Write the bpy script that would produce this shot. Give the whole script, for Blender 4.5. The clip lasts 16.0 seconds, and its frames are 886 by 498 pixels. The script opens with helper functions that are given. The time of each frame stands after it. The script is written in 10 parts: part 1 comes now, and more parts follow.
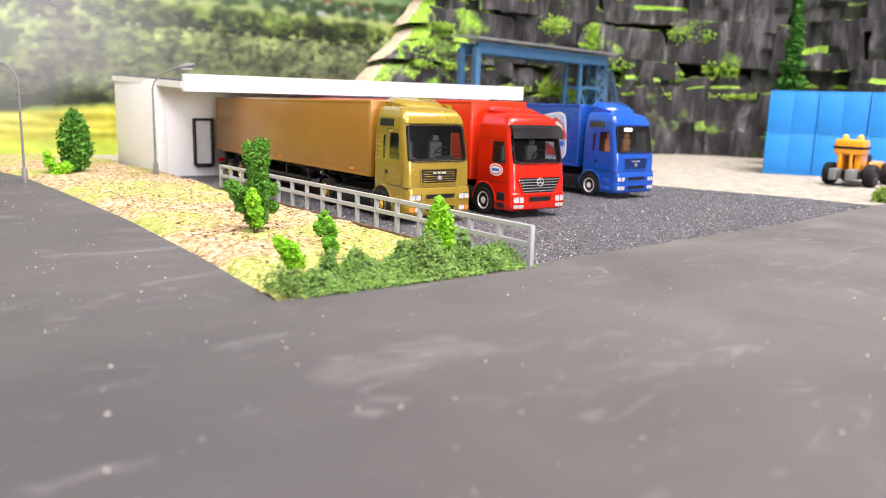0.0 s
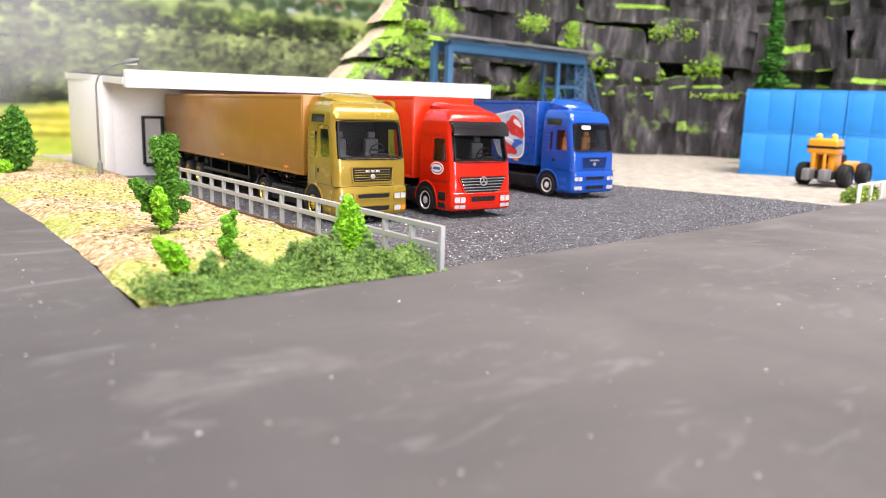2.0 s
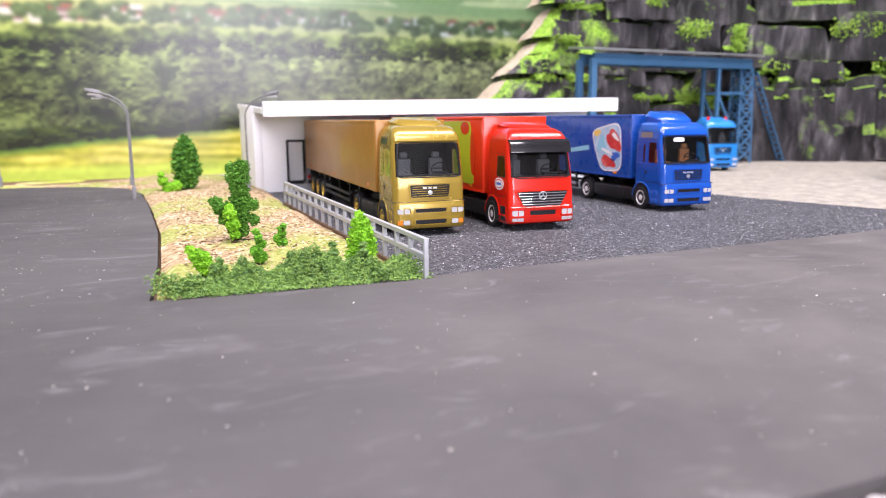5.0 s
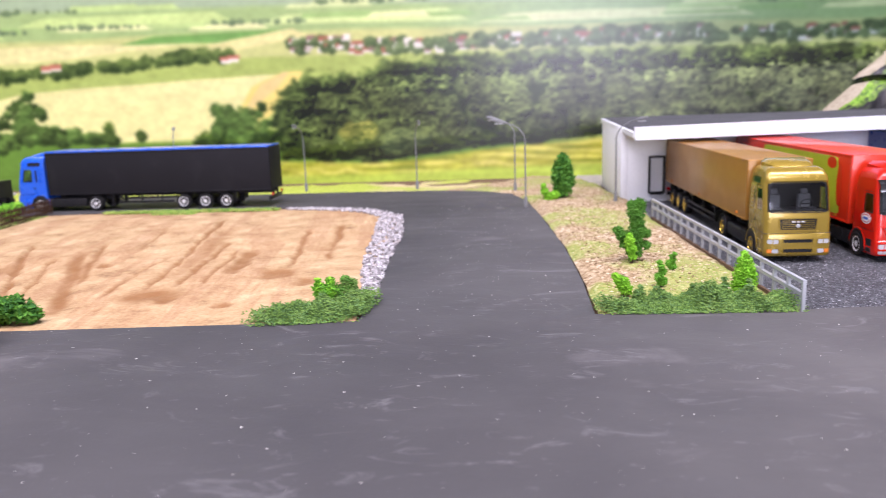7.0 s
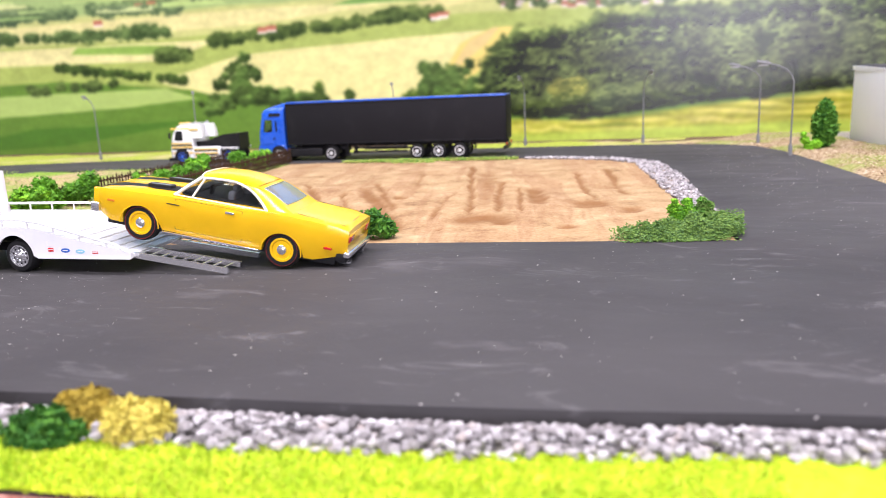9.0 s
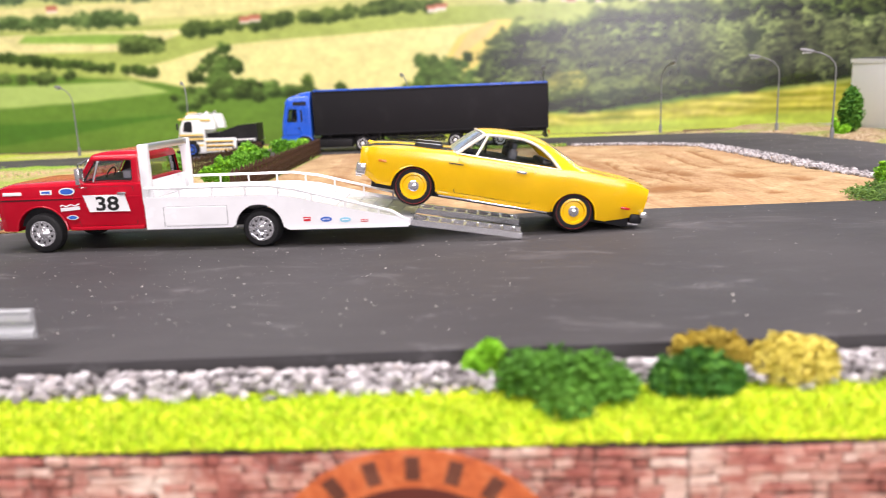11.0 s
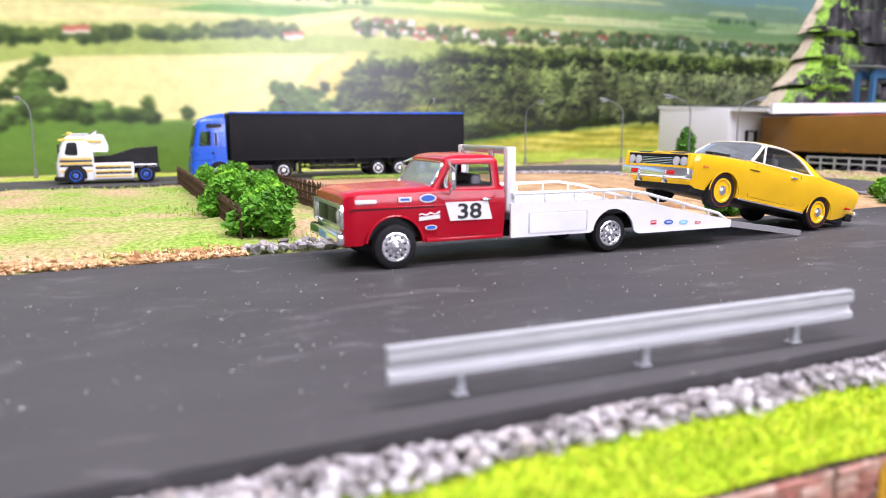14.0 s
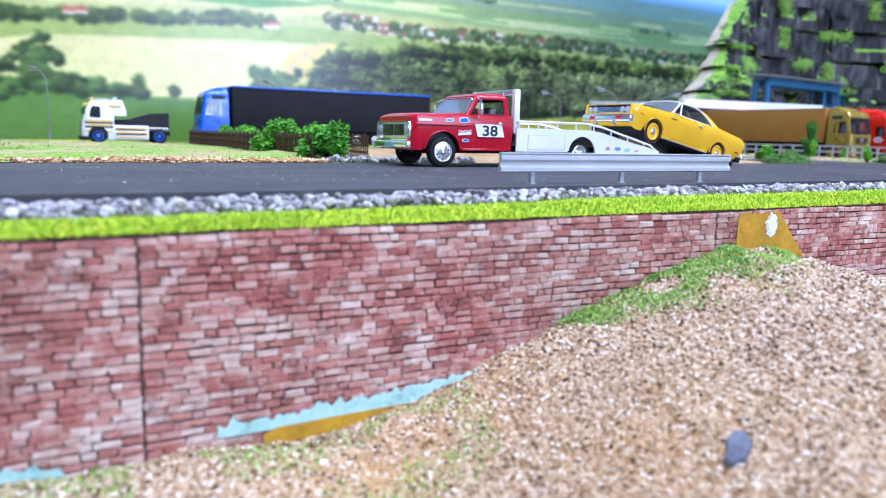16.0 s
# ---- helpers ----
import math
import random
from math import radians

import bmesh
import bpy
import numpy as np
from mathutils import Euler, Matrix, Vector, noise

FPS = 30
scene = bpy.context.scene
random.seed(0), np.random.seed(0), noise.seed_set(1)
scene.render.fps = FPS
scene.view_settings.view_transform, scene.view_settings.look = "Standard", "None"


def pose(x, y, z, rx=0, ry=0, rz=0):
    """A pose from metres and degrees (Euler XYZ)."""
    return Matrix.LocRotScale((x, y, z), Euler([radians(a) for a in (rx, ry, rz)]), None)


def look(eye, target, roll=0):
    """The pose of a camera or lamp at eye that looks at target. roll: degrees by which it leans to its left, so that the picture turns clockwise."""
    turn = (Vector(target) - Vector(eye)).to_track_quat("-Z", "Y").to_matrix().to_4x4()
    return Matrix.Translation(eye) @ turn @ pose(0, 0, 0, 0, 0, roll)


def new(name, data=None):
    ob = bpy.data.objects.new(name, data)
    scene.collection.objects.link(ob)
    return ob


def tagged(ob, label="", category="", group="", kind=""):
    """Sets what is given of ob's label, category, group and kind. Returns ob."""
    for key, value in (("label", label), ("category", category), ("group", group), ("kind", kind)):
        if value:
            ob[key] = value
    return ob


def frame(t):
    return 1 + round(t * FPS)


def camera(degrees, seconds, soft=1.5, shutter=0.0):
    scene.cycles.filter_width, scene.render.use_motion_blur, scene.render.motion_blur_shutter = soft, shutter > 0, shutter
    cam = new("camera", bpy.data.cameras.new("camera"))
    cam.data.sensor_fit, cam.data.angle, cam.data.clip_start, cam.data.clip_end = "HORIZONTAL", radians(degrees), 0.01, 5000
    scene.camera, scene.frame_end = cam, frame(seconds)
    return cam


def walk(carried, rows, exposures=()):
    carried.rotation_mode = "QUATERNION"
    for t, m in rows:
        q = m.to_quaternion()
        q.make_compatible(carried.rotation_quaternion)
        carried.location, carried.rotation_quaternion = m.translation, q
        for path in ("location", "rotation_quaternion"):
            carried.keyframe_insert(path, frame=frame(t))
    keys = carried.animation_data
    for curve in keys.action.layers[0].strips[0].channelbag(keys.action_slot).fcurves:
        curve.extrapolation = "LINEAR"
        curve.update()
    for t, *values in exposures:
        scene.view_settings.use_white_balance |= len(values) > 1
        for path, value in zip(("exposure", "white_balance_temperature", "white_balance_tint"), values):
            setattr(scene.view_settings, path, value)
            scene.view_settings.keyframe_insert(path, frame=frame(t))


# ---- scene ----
cam = camera(61.34, 16.0, 0.9, 0.2)
cam.data.dof.use_dof = True
cam.data.dof.focus_distance = 0.25
cam.data.dof.aperture_fstop = 20
PATH = [
    (0, (0.13899, 0.14353, 0.03939), (0.31209, 0.38218, -0.01611), 1.70),
    (0.5, (0.14240, 0.14455, 0.03819), (0.31658, 0.38221, -0.01820), 1.61),
    (1, (0.14830, 0.14476, 0.03945), (0.32337, 0.38183, -0.01663), 1.67),
    (1.5, (0.15738, 0.14236, 0.03932), (0.33265, 0.37938, -0.01637), 1.77),
    (2, (0.16482, 0.14060, 0.03783), (0.33830, 0.37914, -0.01698), 1.74),
    (2.5, (0.17189, 0.13806, 0.03727), (0.34156, 0.37951, -0.01673), 1.62),
    (3, (0.17906, 0.13396, 0.03646), (0.34303, 0.37951, -0.01665), 1.45),
    (5.5, (0.20754, 0.07840, 0.04787), (0.27800, 0.36500, -0.00596), -1.04),
    (6, (0.19966, 0.05888, 0.05814), (0.23723, 0.35107, 0.00148), -1.60),
    (6.5, (0.18466, 0.04274, 0.06799), (0.19101, 0.33696, 0.00974), -1.76),
    (7, (0.16536, 0.03089, 0.07497), (0.14292, 0.32405, 0.01535), -1.95),
    (7.5, (0.14649, 0.02587, 0.07842), (0.10059, 0.31603, 0.01760), -2.19),
    (8, (0.12405, 0.02539, 0.07156), (0.06216, 0.31221, 0.00909), -2.40),
    (8.5, (0.10021, 0.02642, 0.06065), (0.03058, 0.31111, -0.00340), -2.59),
    (11, (-0.04644, 0.02059, 0.04097), (-0.06446, 0.31356, -0.02105), -2.25),
    (11.5, (-0.09206, 0.03052, 0.03702), (-0.08933, 0.32438, -0.02331), -2.31),
    (12, (-0.13831, 0.03771, 0.03630), (-0.11158, 0.33030, -0.02433), -2.00),
    (12.5, (-0.17551, 0.04375, 0.03642), (-0.12207, 0.33303, -0.02242), -1.58),
    (13, (-0.20198, 0.04812, 0.03602), (-0.12404, 0.33238, -0.01985), -1.10),
    (13.5, (-0.21925, 0.05003, 0.03622), (-0.12120, 0.32868, -0.01614), -0.59),
    (14, (-0.23171, 0.04963, 0.03518), (-0.11880, 0.32326, -0.01355), -0.26),
    (14.5, (-0.24055, 0.04560, 0.03517), (-0.11637, 0.31463, -0.01174), 0.04),
    (15, (-0.27120, 0.01874, 0.03035), (-0.13094, 0.28042, -0.01268), 0.27),
    (15.5, (-0.29028, -0.00545, 0.01988), (-0.14911, 0.25558, -0.02417), 0.80),
    (16, (-0.30452, -0.02097, 0.01188), (-0.16285, 0.23956, -0.03346), 1.38),
]
# the camera's own exposure and white balance: seconds, stops, kelvin, tint
EXPOSURES = [(0, 0.11, 6850, 20), (3, 0.07, 6750, 21), (5.5, -0.18, 6250, 29), (7.5, -0.43, 6000, 31), (8.5, -0.43, 6100, 28), (11, -0.46, 6700, 24), (12, -0.46, 6700, 24), (13, -0.44, 6300, 24), (14.5, -0.40, 5850, 27), (15, -0.44, 5050, 20), (16, -0.50, 4850, 20)]
walk(cam, [(t, look(eye, target, roll)) for t, eye, target, roll in PATH], EXPOSURES)

# ---- units: everything below is written in centimetres, the models' true size ----
S = 0.01


def thing(name, label="", category="", group="", x=0, y=0, z=0, rz=0, rx=0, ry=0):
    """A top-level thing: an empty at its base."""
    ob = new(name)
    ob.empty_display_size = 0.005
    ob.matrix_basis = pose(x * S, y * S, z * S, rx, ry, rz)
    return tagged(ob, label, category, group)


def mesh_of(bm, name, mat, smooth=35):
    bmesh.ops.scale(bm, vec=(S, S, S), verts=bm.verts)
    bm.normal_update()
    me = bpy.data.meshes.new(name)
    bm.to_mesh(me)
    bm.free()
    me.materials.append(mat)
    if smooth:
        me.polygons.foreach_set("use_smooth", [True] * len(me.polygons))
        me.set_sharp_from_angle(angle=radians(smooth))
    return me


def part(name, bm, mat, parent=None, label="", smooth=35):
    ob = new(name, mesh_of(bm, name, mat, smooth))
    if parent:
        ob.parent = parent
    return tagged(ob, label)


def setting(name, bm, mat, label="", smooth=35):
    return tagged(part(name, bm, mat, None, label, smooth), kind="structure")


def raw_mesh(name, verts, faces, mat, smooth=False):
    """One mesh from computed vertices (cm) and faces."""
    me = bpy.data.meshes.new(name)
    me.from_pydata((np.asarray(verts, float) * S).tolist(), [], [tuple(int(i) for i in f) for f in faces])
    me.materials.append(mat)
    if smooth:
        me.polygons.foreach_set("use_smooth", [True] * len(me.polygons))
    me.update()
    return me


def box(bm, x0, x1, y0, y1, z0, z1, bevel=0.0, seg=2):
    m = Matrix.Translation(((x0 + x1) / 2, (y0 + y1) / 2, (z0 + z1) / 2)) @ Matrix.Diagonal((x1 - x0, y1 - y0, z1 - z0, 1))
    vs = bmesh.ops.create_cube(bm, size=1, matrix=m)["verts"]
    if bevel:
        es = list({e for v in vs for e in v.link_edges})
        bmesh.ops.bevel(bm, geom=es, offset=bevel, segments=seg, affect="EDGES", profile=0.5)
    return bm


def rod(bm, a, b, r, seg=10, r2=None):
    a, b = Vector(a), Vector(b)
    d = b - a
    m = Matrix.Translation((a + b) / 2) @ d.to_track_quat("Z", "Y").to_matrix().to_4x4()
    bmesh.ops.create_cone(bm, cap_ends=True, segments=seg, radius1=r, radius2=r if r2 is None else r2, depth=d.length, matrix=m)
    return bm


def beam(bm, a, b, w, h):
    """A square bar from a to b."""
    a, b = Vector(a), Vector(b)
    d = b - a
    m = Matrix.Translation((a + b) / 2) @ d.to_track_quat("Z", "Y").to_matrix().to_4x4() @ Matrix.Diagonal((w, h, d.length, 1))
    bmesh.ops.create_cube(bm, size=1, matrix=m)
    return bm


def tube(bm, pts, r, seg=8, r_end=None):
    """A round tube along a line of points."""
    pts = [Vector(p) for p in pts]
    rings = []
    for i, p in enumerate(pts):
        d = (pts[min(i + 1, len(pts) - 1)] - pts[max(i - 1, 0)]).normalized()
        q = d.to_track_quat("Z", "Y")
        rr = r if r_end is None else r + (r_end - r) * i / (len(pts) - 1)
        rings.append([bm.verts.new(p + q @ Vector((rr * math.cos(a), rr * math.sin(a), 0))) for a in [2 * math.pi * k / seg for k in range(seg)]])
    for a, b in zip(rings, rings[1:]):
        for k in range(seg):
            bm.faces.new((a[k], a[(k + 1) % seg], b[(k + 1) % seg], b[k]))
    bm.faces.new(rings[0][::-1])
    bm.faces.new(rings[-1])
    return bm


def lathe(bm, prof, axis="y", seg=28, at=(0, 0, 0)):
    """A profile of (radius, along) turned round an axis."""
    rings = []
    for r, h in prof:
        ring = []
        for k in range(seg):
            a = 2 * math.pi * k / seg
            c, s = r * math.cos(a), r * math.sin(a)
            p = {"y": (c, h, s), "z": (c, s, h), "x": (h, c, s)}[axis]
            ring.append(bm.verts.new(Vector(p) + Vector(at)))
        rings.append(ring)
    for a, b in zip(rings, rings[1:]):
        for k in range(seg):
            bm.faces.new((a[k], a[(k + 1) % seg], b[(k + 1) % seg], b[k]))
    bm.faces.new(rings[0][::-1])
    bm.faces.new(rings[-1])
    bmesh.ops.recalc_face_normals(bm, faces=bm.faces)
    return bm


def loft(bm, rings, closed=True, caps=True):
    """Skin a row of rings with equal numbers of points."""
    rows = [[bm.verts.new(p) for p in ring] for ring in rings]
    n = len(rows[0])
    for a, b in zip(rows, rows[1:]):
        for k in range(n if closed else n - 1):
            bm.faces.new((a[k], a[(k + 1) % n], b[(k + 1) % n], b[k]))
    if caps:
        bm.faces.new(rows[0][::-1])
        bm.faces.new(rows[-1])
    bmesh.ops.recalc_face_normals(bm, faces=bm.faces)
    return bm


def plate(bm, pts, normal, thick):
    """A flat piece with the outline pts, thick along normal."""
    n = Vector(normal) * thick
    lo, hi = [bm.verts.new(p) for p in pts], [bm.verts.new(Vector(p) + n) for p in pts]
    k = len(pts)
    bm.faces.new(lo[::-1])
    bm.faces.new(hi)
    for i in range(k):
        bm.faces.new((lo[i], lo[(i + 1) % k], hi[(i + 1) % k], hi[i]))
    bmesh.ops.recalc_face_normals(bm, faces=bm.faces)
    return bm


def slab(bm, pts, z0, z1):
    return plate(bm, [(x, y, z0) for x, y in pts], (0, 0, 1), z1 - z0)


def sheet(fn, nu, nv):
    """A grid surface from fn(u, v) -> point, u and v in 0..1."""
    bm = bmesh.new()
    rows = [[bm.verts.new(fn(i / nu, j / nv)) for i in range(nu + 1)] for j in range(nv + 1)]
    for a, b in zip(rows, rows[1:]):
        for i in range(nu):
            bm.faces.new((a[i], a[i + 1], b[i + 1], b[i]))
    return bm


def along(pts, t):
    """The point at t in 0..1 of a broken line, by its length."""
    pts = [Vector((*p, 0) if len(p) == 2 else p) for p in pts]
    ls = [(b - a).length for a, b in zip(pts, pts[1:])]
    d = t * sum(ls)
    for a, b, k in zip(pts, pts[1:], ls):
        if d <= k + 1e-9:
            return a.lerp(b, d / k if k else 0)
        d -= k
    return pts[-1]


def nz(x, y, z=0.0, scale=1.0, octaves=3):
    return noise.fractal(Vector((x * scale, y * scale, z * scale)), 1.0, 2.0, octaves)


# ---- world, room light ----
world = bpy.data.worlds.new("room_world")
scene.world = world
world.use_nodes = True
world.node_tree.nodes["Background"].inputs[0].default_value = (0.92, 0.96, 1.0, 1)
world.node_tree.nodes["Background"].inputs[1].default_value = 0.35


def panel_light(name, x, y, z, w, h, power, tint=(1.0, 0.985, 0.96)):
    la = bpy.data.lights.new(name, "AREA")
    la.shape, la.size, la.size_y, la.energy, la.color = "RECTANGLE", w, h, power, tint
    ob = new(name, la)
    ob.matrix_basis = look((x, y, z), (x, y + 0.0001, 0))
    return ob


panel_light("ceiling_panel_light", -0.6, 0.14, 1.52, 1.2, 0.45, 27)
panel_light("ceiling_panel_light", 0.8, 0.10, 1.52, 1.2, 0.45, 44)
panel_light("ceiling_panel_light", -0.1, -0.9, 1.52, 2.0, 0.35, 60)
# daylight from the room's low window behind the camera
la = bpy.data.lights.new("window_light", "AREA")
la.shape, la.size, la.size_y, la.energy, la.color = "RECTANGLE", 0.75, 0.5, 19, (0.94, 0.97, 1.0)
new("window_light", la).matrix_basis = look((0.46, -1.45, 0.34), (0.3, 0.75, 0.1))


# ---- materials ----
def mat(name, base=(0.5, 0.5, 0.5), rough=0.5, metal=0.0, spec=0.5, coat=0.0, trans=0.0, ior=1.45):
    m = bpy.data.materials.new(name)
    m.use_nodes = True
    b = m.node_tree.nodes["Principled BSDF"]
    b.inputs["Base Color"].default_value = (*base, 1)
    b.inputs["Roughness"].default_value = rough
    b.inputs["Metallic"].default_value = metal
    b.inputs["Specular IOR Level"].default_value = spec
    b.inputs["Coat Weight"].default_value = coat
    b.inputs["Coat Roughness"].default_value = 0.06
    b.inputs["Transmission Weight"].default_value = trans
    b.inputs["IOR"].default_value = ior
    return m


def nd(m, kind, **kw):
    n = m.node_tree.nodes.new(kind)
    for k, v in kw.items():
        if k in n.inputs:
            n.inputs[k].default_value = v
    return n


def ln(m, a, b):
    m.node_tree.links.new(a, b)


def coords(m):
    return nd(m, "ShaderNodeTexCoord").outputs["Object"]


def ramp(m, fac, stops):
    r = nd(m, "ShaderNodeValToRGB")
    el = r.color_ramp.elements
    while len(el) < len(stops):
        el.new(0.5)
    for e, (p, c) in zip(el, stops):
        e.position, e.color = p, (*c, 1)
    ln(m, fac, r.inputs[0])
    return r.outputs[0]


def tex(m, scale, detail=4, rough=0.6, vec=None, dist=0.0):
    """Noise whose scale is in features per centimetre."""
    n = nd(m, "ShaderNodeTexNoise", Scale=scale / S, Detail=detail, Roughness=rough, Distortion=dist)
    ln(m, vec or coords(m), n.inputs["Vector"])
    return n.outputs["Fac"]


def vor(m, scale, feature="F1", vec=None):
    n = nd(m, "ShaderNodeTexVoronoi", Scale=scale / S)
    n.feature = feature
    ln(m, vec or coords(m), n.inputs["Vector"])
    return n


def mix(m, fac, a, b, mode="MIX"):
    n = nd(m, "ShaderNodeMix")
    n.data_type, n.blend_type = "RGBA", mode
    for src, slot in ((fac, 0), (a, 6), (b, 7)):
        if isinstance(src, (int, float)):
            n.inputs[slot].default_value = src
        elif isinstance(src, tuple):
            n.inputs[slot].default_value = (*src, 1)
        else:
            ln(m, src, n.inputs[slot])
    return n.outputs[2]


def mth(m, op, a, b=0.5):
    n = nd(m, "ShaderNodeMath")
    n.operation = op
    for src, slot in ((a, 0), (b, 1)):
        if isinstance(src, (int, float)):
            n.inputs[slot].default_value = src
        else:
            ln(m, src, n.inputs[slot])
    return n.outputs[0]


def bump(m, height, dist_cm, strength=1.0):
    b = nd(m, "ShaderNodeBump", Strength=strength, Distance=dist_cm * S)
    ln(m, height, b.inputs["Height"])
    ln(m, b.outputs[0], m.node_tree.nodes["Principled BSDF"].inputs["Normal"])


def to(m, socket, out):
    ln(m, out, m.node_tree.nodes["Principled BSDF"].inputs[socket])


def speckled(name, stops, scale, rough=0.85, grain=8.0, relief=0.05, detail=5, spec=0.3):
    """A matt surface whose colour runs through stops by a large and a fine noise."""
    m = mat(name, rough=rough, spec=spec)
    big, fine = tex(m, scale, detail), tex(m, grain, 3)
    f = mth(m, "ADD", mth(m, "MULTIPLY", big, 0.65), mth(m, "MULTIPLY", fine, 0.35))
    to(m, "Base Color", ramp(m, f, stops))
    bump(m, fine, relief)
    return m


def paint(name, base, rough=0.22, metal=0.0, coat=0.6, dust=0.06):
    """Glossy model paint with slight unevenness and dust."""
    m = mat(name, base, rough, metal, 0.5, coat)
    d = tex(m, 0.6, 4)
    lighter = tuple(min(1, c * 1.10 + 0.006) for c in base)
    darker = tuple(c * 0.92 for c in base)
    to(m, "Base Color", ramp(m, d, [(0.3, darker), (0.55, base), (0.8, lighter)]))
    rr = mth(m, "ADD", mth(m, "MULTIPLY", tex(m, 1.5, 4), dust * 2), rough - dust)
    to(m, "Roughness", rr)
    bump(m, tex(m, 1.6, 2), 0.006, 0.12)
    return m


def asphalt():
    m = mat("road_black_sheet", rough=0.6, spec=0.13)
    co = coords(m)
    stretch = nd(m, "ShaderNodeMapping")
    stretch.inputs["Scale"].default_value = (0.55, 1.2, 1)
    ln(m, co, stretch.inputs["Vector"])
    smear = tex(m, 0.28, 6, 0.62, stretch.outputs[0], 0.6)
    mid = tex(m, 0.07, 3)
    fine = tex(m, 9.0, 3)
    base = ramp(m, mid, [(0.3, (0.051, 0.0495, 0.052)), (0.7, (0.083, 0.080, 0.0815))])
    smudge = ramp(m, smear, [(0.60, (0, 0, 0)), (0.70, (0.25, 0.25, 0.25)), (0.85, (0.8, 0.8, 0.8))])
    c = mix(m, smudge, base, (0.24, 0.23, 0.235))
    # mottled chalky dust; its paling towards the lorry park paints in a sheen of light
    sep = nd(m, "ShaderNodeSeparateXYZ")
    ln(m, co, sep.inputs[0])
    far_end = nd(m, "ShaderNodeMapRange")
    for slot, v_ in ((1, 0.12), (2, 0.42), (3, 0.0), (4, 0.75)):
        far_end.inputs[slot].default_value = v_
    ln(m, sep.outputs["X"], far_end.inputs[0])
    dust_and_sheen = mth(m, "MULTIPLY", far_end.outputs[0], ramp(m, tex(m, 0.22, 6, 0.65, None, 0.5), [(0.30, (0.35, 0.35, 0.35)), (0.65, (1, 1, 1))]))
    c = mix(m, dust_and_sheen, c, (0.165, 0.158, 0.150))
    v = vor(m, 0.9)
    dot = ramp(m, v.outputs["Distance"], [(0.0, (1, 1, 1)), (0.018, (1, 1, 1)), (0.03, (0, 0, 0))])
    pick = ramp(m, v.outputs["Color"], [(0.80, (0, 0, 0)), (0.83, (1, 1, 1))])
    c = mix(m, mth(m, "MULTIPLY", dot, pick), c, (0.40, 0.38, 0.35))
    patchy = ramp(m, tex(m, 0.75, 5, 0.7, stretch.outputs[0], 1.2), [(0.58, (0, 0, 0)), (0.72, (0.5, 0.5, 0.5))])
    c = mix(m, patchy, c, (0.20, 0.195, 0.20))
    # fine pale grit and short scratches, gathered where the sheet is worn
    worn = ramp(m, tex(m, 0.35, 4, 0.6, stretch.outputs[0], 0.4), [(0.40, (0, 0, 0)), (0.52, (1, 1, 1))])
    v2 = vor(m, 2.2)
    grit = ramp(m, v2.outputs["Distance"], [(0.0, (1, 1, 1)), (0.055, (1, 1, 1)), (0.08, (0, 0, 0))])
    pick2 = ramp(m, v2.outputs["Color"], [(0.74, (0, 0, 0)), (0.78, (1, 1, 1))])
    c = mix(m, mth(m, "MULTIPLY", mth(m, "MULTIPLY", grit, pick2), worn), c, (0.58, 0.56, 0.53))
    drawn = nd(m, "ShaderNodeMapping")
    drawn.inputs["Scale"].default_value = (0.45, 1.0, 1)
    drawn.inputs["Rotation"].default_value = (0, 0, 0.25)
    ln(m, co, drawn.inputs["Vector"])
    scratch = ramp(m, tex(m, 2.6, 3, 0.6, drawn.outputs[0], 0.2), [(0.66, (0, 0, 0)), (0.78, (0.4, 0.4, 0.4))])
    c = mix(m, mth(m, "MULTIPLY", scratch, worn), c, (0.20, 0.195, 0.20))
    to(m, "Base Color", c)
    to(m, "Roughness", ramp(m, smear, [(0.3, (0.50,) * 3), (0.75, (0.74,) * 3)]))
    bump(m, fine, 0.012, 0.6)
    return m


def lot_granules():
    m = mat("lot_dark_granules", rough=0.55, spec=0.5)
    v = vor(m, 9.0)
    fine = tex(m, 14.0, 3)
    big = tex(m, 0.12, 3)
    tone = ramp(m, v.outputs["Color"], [(0.0, (0.006, 0.007, 0.009)), (0.5, (0.05, 0.052, 0.06)), (0.8, (0.14, 0.145, 0.16)), (0.93, (0.34, 0.35, 0.37)), (1.0, (0.70, 0.71, 0.73))])
    c = mix(m, 0.3, tone, ramp(m, fine, [(0.35, (0.012, 0.013, 0.016)), (0.7, (0.12, 0.125, 0.14))]))
    to(m, "Base Color", mix(m, mth(m, "MULTIPLY", big, 0.2), c, (0.075, 0.08, 0.09)))
    h = mth(m, "ADD", mth(m, "MULTIPLY", v.outputs["Distance"], -1.0), mth(m, "MULTIPLY", fine, 0.5))
    bump(m, h, 0.09, 1.0)
    return m


ROAD = asphalt()
LOT = lot_granules()
YARD = speckled("yard_pale_gravel", [(0.28, (0.15, 0.145, 0.125)), (0.45, (0.29, 0.275, 0.235)), (0.6, (0.40, 0.37, 0.31)), (0.8, (0.58, 0.55, 0.47))], 1.6, 0.95, 7.0, 0.10)
BOARD = speckled("base_board_brown", [(0.3, (0.10, 0.06, 0.035)), (0.7, (0.20, 0.13, 0.08))], 0.5, 0.9)


